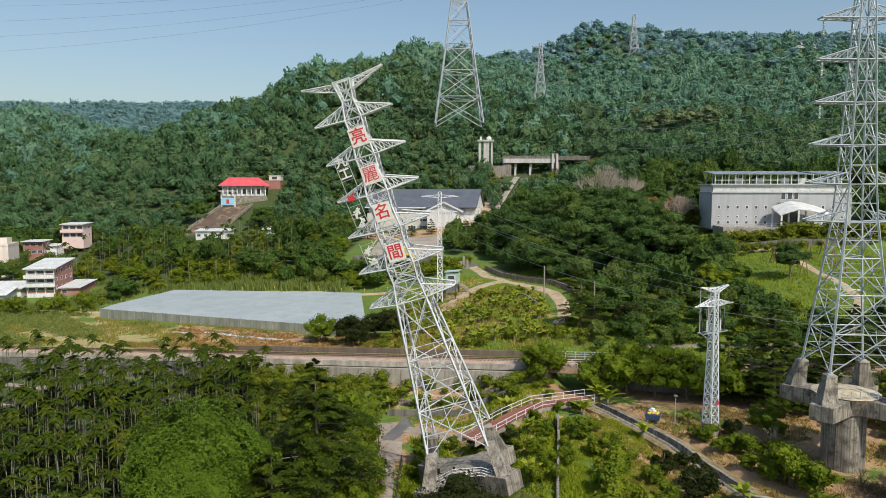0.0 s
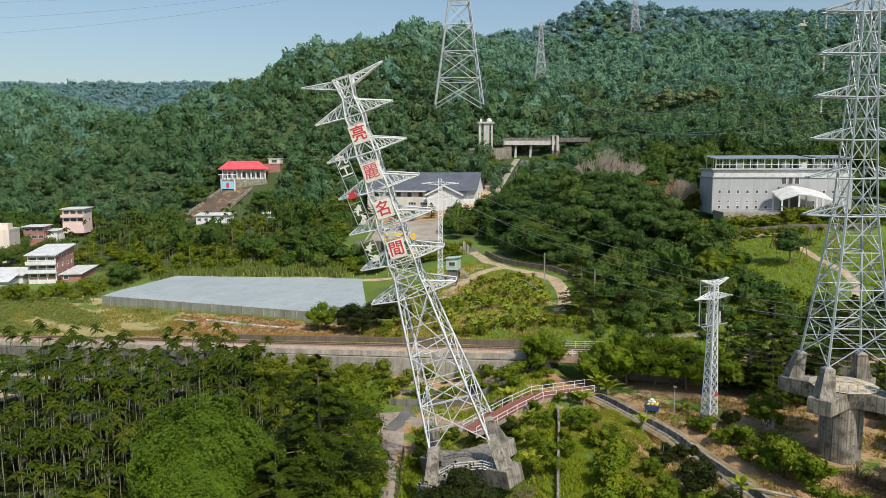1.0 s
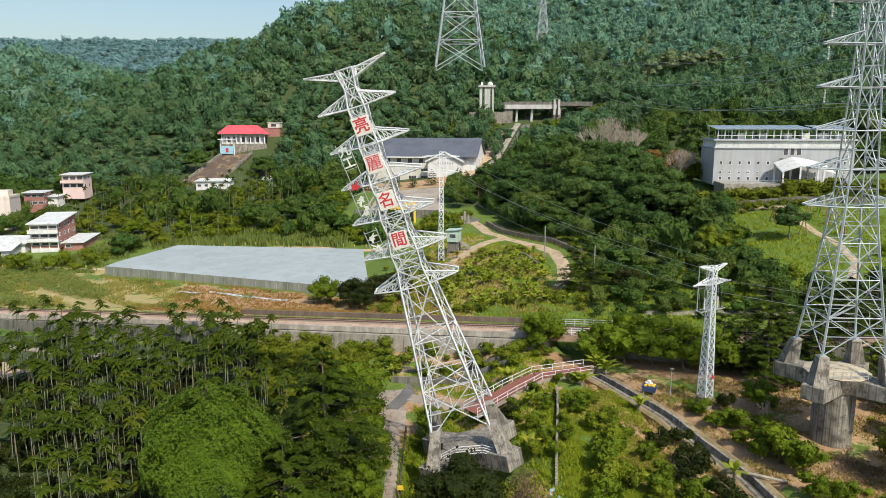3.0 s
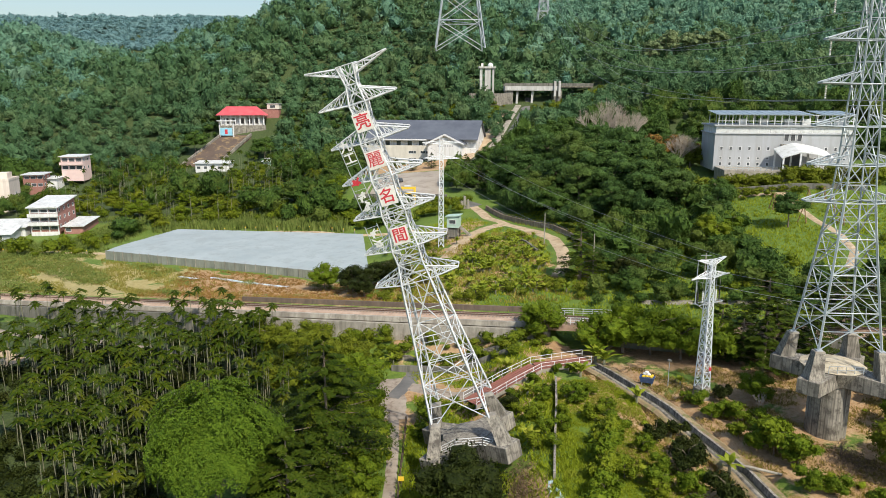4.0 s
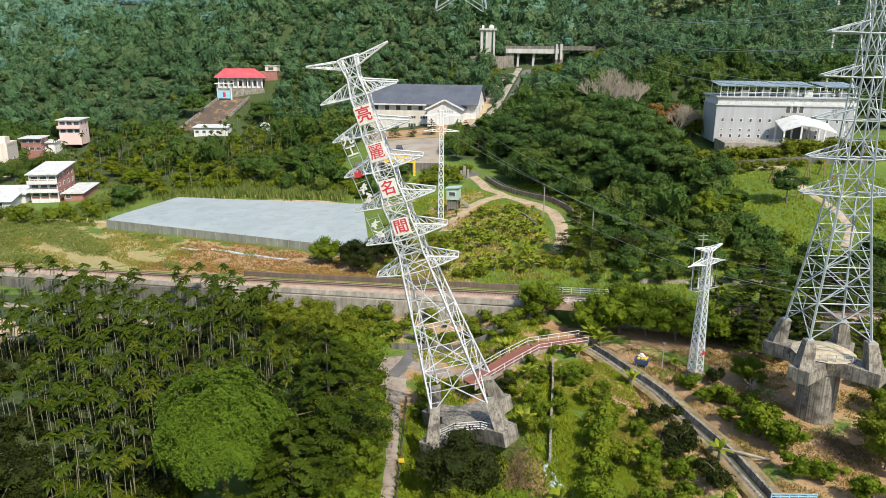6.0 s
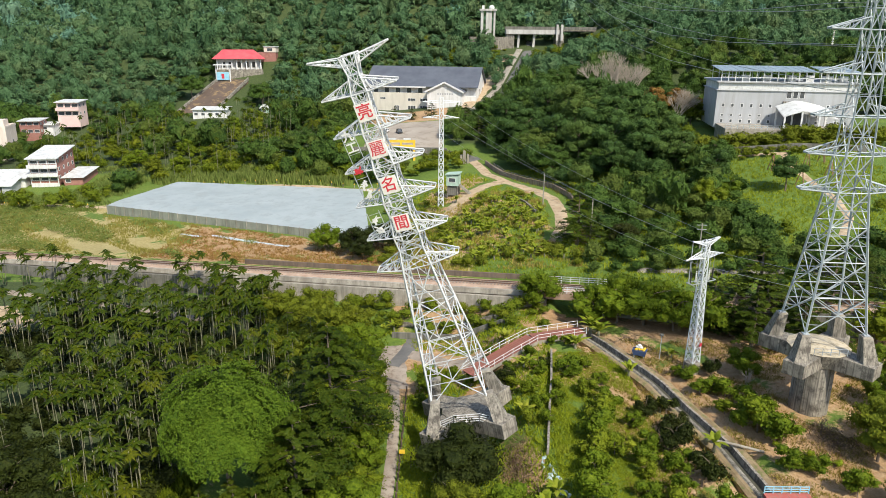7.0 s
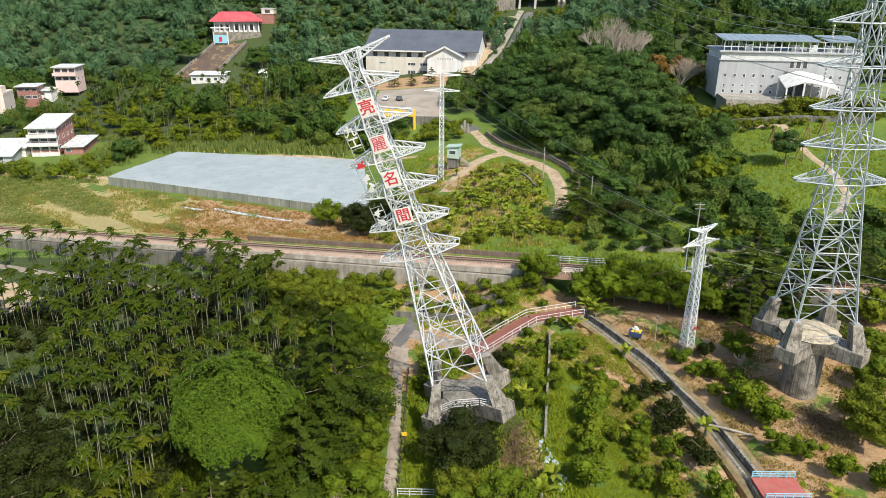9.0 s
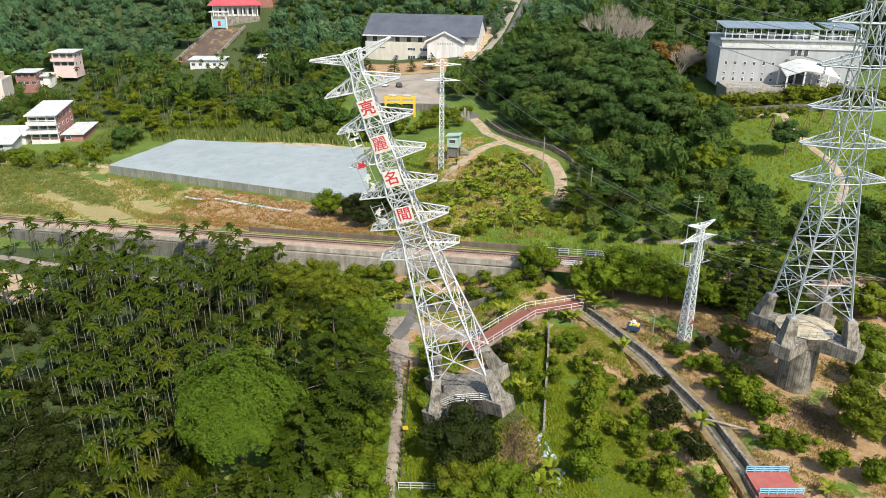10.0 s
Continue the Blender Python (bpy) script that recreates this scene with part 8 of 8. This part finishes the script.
keep = inside & (x < -60) & (wobble(x, y, 0.13, 9) + 0.65 * smooth(-70, -110, x) > 0.46)
keep |= inside & (x > -63) & (wobble(x, y, 0.2, 6) > 0.62)
xs_, ys_ = x[keep], y[keep]
V, F = leaf_cloud(np.stack([xs_, ys_, ground_z(xs_, ys_) + r_g.uniform(0.1, 0.9, len(xs_))], 1).repeat(9, 0) + r_g.normal(0, 0.5, (len(xs_) * 9, 3)) * np.array([1, 1, 0.45]), np.tile(np.array([0, 0, 1.0]), (len(xs_) * 9, 1)), 0.5, 0.17, r_g, 0.8)
keep = inside & (x > -66) & (wobble(x, y, 0.3, 2) > -0.5)
tufts("field_stubble", x[keep], y[keep], L_STUBBLE, "orange-brown dry stubble on the reddish plot", 0.5, r_g, 5, 0.9)
tagged(mesh_ob("field_weeds", np_mesh("field_weeds", V, F), L_WEED), "green weedy hummocks over the fallow field", "weeds", kind="stuff")
x, y = r_g.uniform(-12, 110, 22000), r_g.uniform(104, 206, 22000)
d = (y - rail_y(x)) / 1.04
lane = ((10.5, 217), (12.7, 204), (18.0, 191.5), (24.6, 180.5), (27.6, 172), (27.8, 161), (26.6, 151), (24, 143))
spur = ((17, 193), (11, 189), (6, 182), (3, 174), (0.5, 165))
park = ((66, 191), (80, 188.5), (91, 186), (89.5, 178), (88.8, 164), (88.5, 153), (86, 143), (80, 134))
keep = (d > 3.8) & (dist_line(x, y, lane) > 3.0) & (dist_line(x, y, spur) > 3.0) & (dist_line(x, y, park) > 1.8) & (np.hypot(x - 2.6, y - 184) > 3.5)
tufts("verge_grass", x[keep], y[keep], L_GRASS, "rough green grass on the slopes above the tracks", 0.6, r_g, 4)
x, y = r_g.uniform(-96, -30, 5200), r_g.uniform(212, 242, 5200)
keep = (y > 226 + (x + 84) * -0.27) & (y < 236 + (x + 84) * -0.2) & (wobble(x, y, 0.2, 2) > -0.5)
tufts("tall_reeds", x[keep], y[keep], L_WEED, "tall bright green reeds behind the net house", 2.2, r_g, 5, 0.2)
x, y = r_g.uniform(-160, -70, 9000), r_g.uniform(194, 250, 9000)
keep = ((x < -100) | (y > 228 + (x + 84) * -0.27)) & ~((x > -156) & (x < -117) & (y > 212) & (y < 244)) & (wobble(x, y, 0.2, 5) > -0.5) & (dist_line(x, y, ((-150, 203), (-112, 200), (-98.5, 199), (-92.5, 208), (-87.5, 222.5))) > 2.2)
tufts("village_weeds", x[keep], y[keep], L_WEED, "rough weeds round the village edge", 1.1, r_g, 4)
x, y = r_g.uniform(-48, -16, 9000), r_g.uniform(42, 70, 9000)
keep = (wobble(x, y, 0.2, 2) > -0.7) & (np.hypot(x + 24.3, y - 67) > 5)
tufts("slope_grass", x[keep], y[keep], L_MID, "tall green grass below the umbrella tree", 1.2, r_g, 4, 0.35)
x, y = r_g.uniform(-20, 16, 12000), r_g.uniform(56, 112, 12000)
keep = (np.abs(x + 6.8) > 1.3) & (np.hypot(x - 2, y - 79.4) > 3) & ((y - rail_y(x)) < -5) & (dist_line(x, y, ((-9.3, 107), (-8.2, 99), (-7.6, 92))) > 3.6) & (dist_line(x, y, ((-6, 104), (0, 101), (6, 99))) > 2.6) & (dist_line(x, y, ((4.0, 88.6), (9.2, 94.4), (13.8, 99.0), (21.8, 101.7))) > 2.0) & (wobble(x, y, 0.4, 3) > -0.6)
tufts("rough_grass", x[keep], y[keep], L_GRASS, "rough uneven grass round the leaning pylon", 0.55, r_g, 4)
x, y = r_g.uniform(-10, 30, 5000), r_g.uniform(126, 182, 5000)
keep = ((y - rail_y(x)) > 4) & (dist_line(x, y, lane) > 3.0) & (wobble(x, y, 0.35, 4) > 0.0)
tufts("mound_straw", x[keep], y[keep], L_DRY, "dry straw-coloured grass on the banana mound", 0.7, r_g, 4)
# shrubs on the banks, the mound and the terrace edge
x, y = scatter(-14, 34, 128, 182, 3.2, r_g, 0.5)
d = (y - rail_y(x)) / 1.04
keep = (d > 6) & (dist_line(x, y, lane) > 4.2) & (dist_line(x, y, spur) > 3.2) & (wobble(x, y, 0.25, 7) > np.where((x > 1) & (x < 25) & (y < 176) & (y > 138), 0.35, -0.15)) & (np.hypot(x - 2.6, y - 184) > 4)
x, y = x[keep], y[keep]
forest("mound_shrubs", np.stack([x, y, r_g.uniform(0.7, 1.7, len(x)), r_g.uniform(0.7, 1.1, len(x))], 1), MED_CROWNS, L_YELLOW, "yellow-green shrubs over the banana mound", r_g)
x, y = scatter(-42, 19, 98, 132, 2.2, r_g, 0.5)
d = (y - rail_y(x)) / 1.04
keep = (d < -4.2) & (d > -13) & (dist_line(x, y, ((-6, 104), (0, 101), (6, 99))) > 3.4) & (dist_line(x, y, ((4.0, 88.6), (9.2, 94.4), (13.8, 99.0), (21.8, 101.7))) > 3.2) & (wobble(x, y, 0.5, 2) > -0.3) & (np.hypot(x + 9, y - 104) > 5)
xa, ya = x[keep], y[keep]
x, y = scatter(62, 122, 186, 202, 2.2, r_g, 0.5)
keep = y < 196.5 - 0.16 * (x - 84)
x, y = x[keep], y[keep]
forest("terrace_bank_shrubs", np.stack([x, y, r_g.uniform(0.9, 1.7, len(x)) + 2.0 * smooth(4.0, 0.8, 196.5 - 0.16 * (x - 84) - y), r_g.uniform(0.6, 1.0, len(x))], 1), MED_CROWNS, L_YELLOW, "bright yellow-green shrubs on the bank below the terrace", r_g)
x, y = scatter(21, 62, 58, 98, 3.1, r_g, 0.5)
keep = (wobble(x, y, 0.4, 5) > 0.28) & (dist_line(x, y, CANAL) > 3.4) & (np.hypot(x - 47.2, y - 80) > 6)
x4, y4 = x[keep], y[keep]
forest("orchard_weed_clumps", np.stack([x4, y4, r_g.uniform(0.35, 0.8, len(x4)), r_g.uniform(0.5, 0.9, len(x4))], 1), MED_CROWNS, L_GRASS, "small weedy clumps over the orchard soil", r_g)
x, y = scatter(36, 104, 124, 150, 4.0, r_g, 0.5)
keep = (wobble(x, y, 0.2, 7) > 0.05) & (dist_line(x, y, park) > 3.5) & ((y - rail_y(x)) > 12)
xa, ya = np.concatenate([xa, x[keep]]), np.concatenate([ya, y[keep]])
forest("bank_shrubs", np.stack([xa, ya, r_g.uniform(0.8, 1.9, len(xa)), r_g.uniform(0.7, 1.1, len(xa))], 1), MED_CROWNS, L_MID, "low green shrubs over the banks and the mound", r_g)
x, y = scatter(-130, -20, 203, 236, 3.6, r_g, 0.5)
keep = (y > 233 + (x + 84) * -0.27) & (x > -124) & ~((x > -34) & (y > 228))
x2, y2 = scatter(-190, -100, 196, 222, 4.0, r_g, 0.5)
k2 = (wobble(x2, y2, 0.2, 3) > -0.35) & (x2 < -102) & ~((x2 > -158) & (x2 < -112) & (y2 > 211))
x3, y3 = scatter(-38, 9, 204, 231, 3.0, r_g, 0.5)
k3 = (dist_line(x3, y3, lane) > 4) & (np.hypot(x3 - 2.6, y3 - 184) > 4) & (y3 > 213) & (np.hypot((x3 + 14.4) / 7, (y3 - 225) / 8) > 1)
x2, y2, k2 = np.concatenate([x2, x3]), np.concatenate([y2, y3]), np.concatenate([k2, k3])
x5, y5 = scatter(-150, -58, 232, 322, 4.2, r_g, 0.5)
k5 = (wobble(x5, y5, 0.16, 6) > -0.45) & ~((np.abs(x5 + 104) < 13) & (y5 > 306)) & ~((x5 < -112) & (y5 < 246)) & ~((x5 > -84) & (x5 < -68) & (y5 > 312))
x2, y2, k2 = np.concatenate([x2, x5]), np.concatenate([y2, y5]), np.concatenate([k2, k5])
x, y = np.concatenate([x[keep], x2[k2]]), np.concatenate([y[keep], y2[k2]])
forest("village_shrubs", np.stack([x, y, 1.0 + 2.2 * r_g.random(len(x)) ** 1.8, r_g.uniform(0.7, 1.2, len(x))], 1), MED_CROWNS, L_MID, "mixed green shrubs behind the net house", r_g)
x, y = scatter(-140, -22, 318, 400, 4.8, r_g, 0.5)
keep = ~((x > -126) & (x < -94) & (y > 320) & (y < 358)) & ~((x > -116) & (x < -84) & (y > 350) & (y < 390)) & ~((x < -66) & (x > -118) & (y < 332)) & ~((x > -42) & (y < 358))
forest("temple_scrub", np.stack([x[keep], y[keep], r_g.uniform(1.2, 2.8, keep.sum()), r_g.uniform(0.7, 1.2, keep.sum())], 1), MED_CROWNS, L_FOREST, "low green scrub on the slope round the temple", r_g)
x, y = scatter(-14, 92, 356, 404, 4.4, r_g, 0.5)
keep = (dist_line(x, y, ((20, 322), (27, 344), (36, 377), (44, 400))) > 7) & ~((x > 34) & (x < 66) & (y > 396)) & ~((x < 24) & (y < 366))
x6, y6 = scatter(60, 92, 206, 250, 3.4, r_g, 0.5)
k6 = ~((x6 > 74) & (y6 < 232))
x, y = np.concatenate([x[keep], x6[k6]]), np.concatenate([y[keep], y6[k6]])
forest("hill_shrubs", np.stack([x, y, r_g.uniform(1.2, 2.6, len(x)), r_g.uniform(0.7, 1.1, len(x))], 1), MED_CROWNS, L_MID, "bright green scrub on the banks beside the road", r_g)
x = np.concatenate([r_g.normal(8.6, 0.9, 420), r_g.normal(46.5, 1.6, 300)])
y = np.concatenate([r_g.normal(70, 3.0, 420), r_g.normal(73, 1.6, 300)])
P = np.stack([x, y, ground_z(x, y) + r_g.uniform(0.0, 0.8, len(x))], 1).repeat(3, 0) + r_g.normal(0, 0.25, (len(x) * 3, 3))
V, F = leaf_cloud(P, np.tile(np.array([0, 0, 1.0]), (len(P), 1)), 0.75, 0.07, r_g, 1.2)
tagged(mesh_ob("dead_brush", np_mesh("dead_brush", V, F), L_BRUSH), "heaps of dead brown brushwood", "brushwood", kind="stuff")
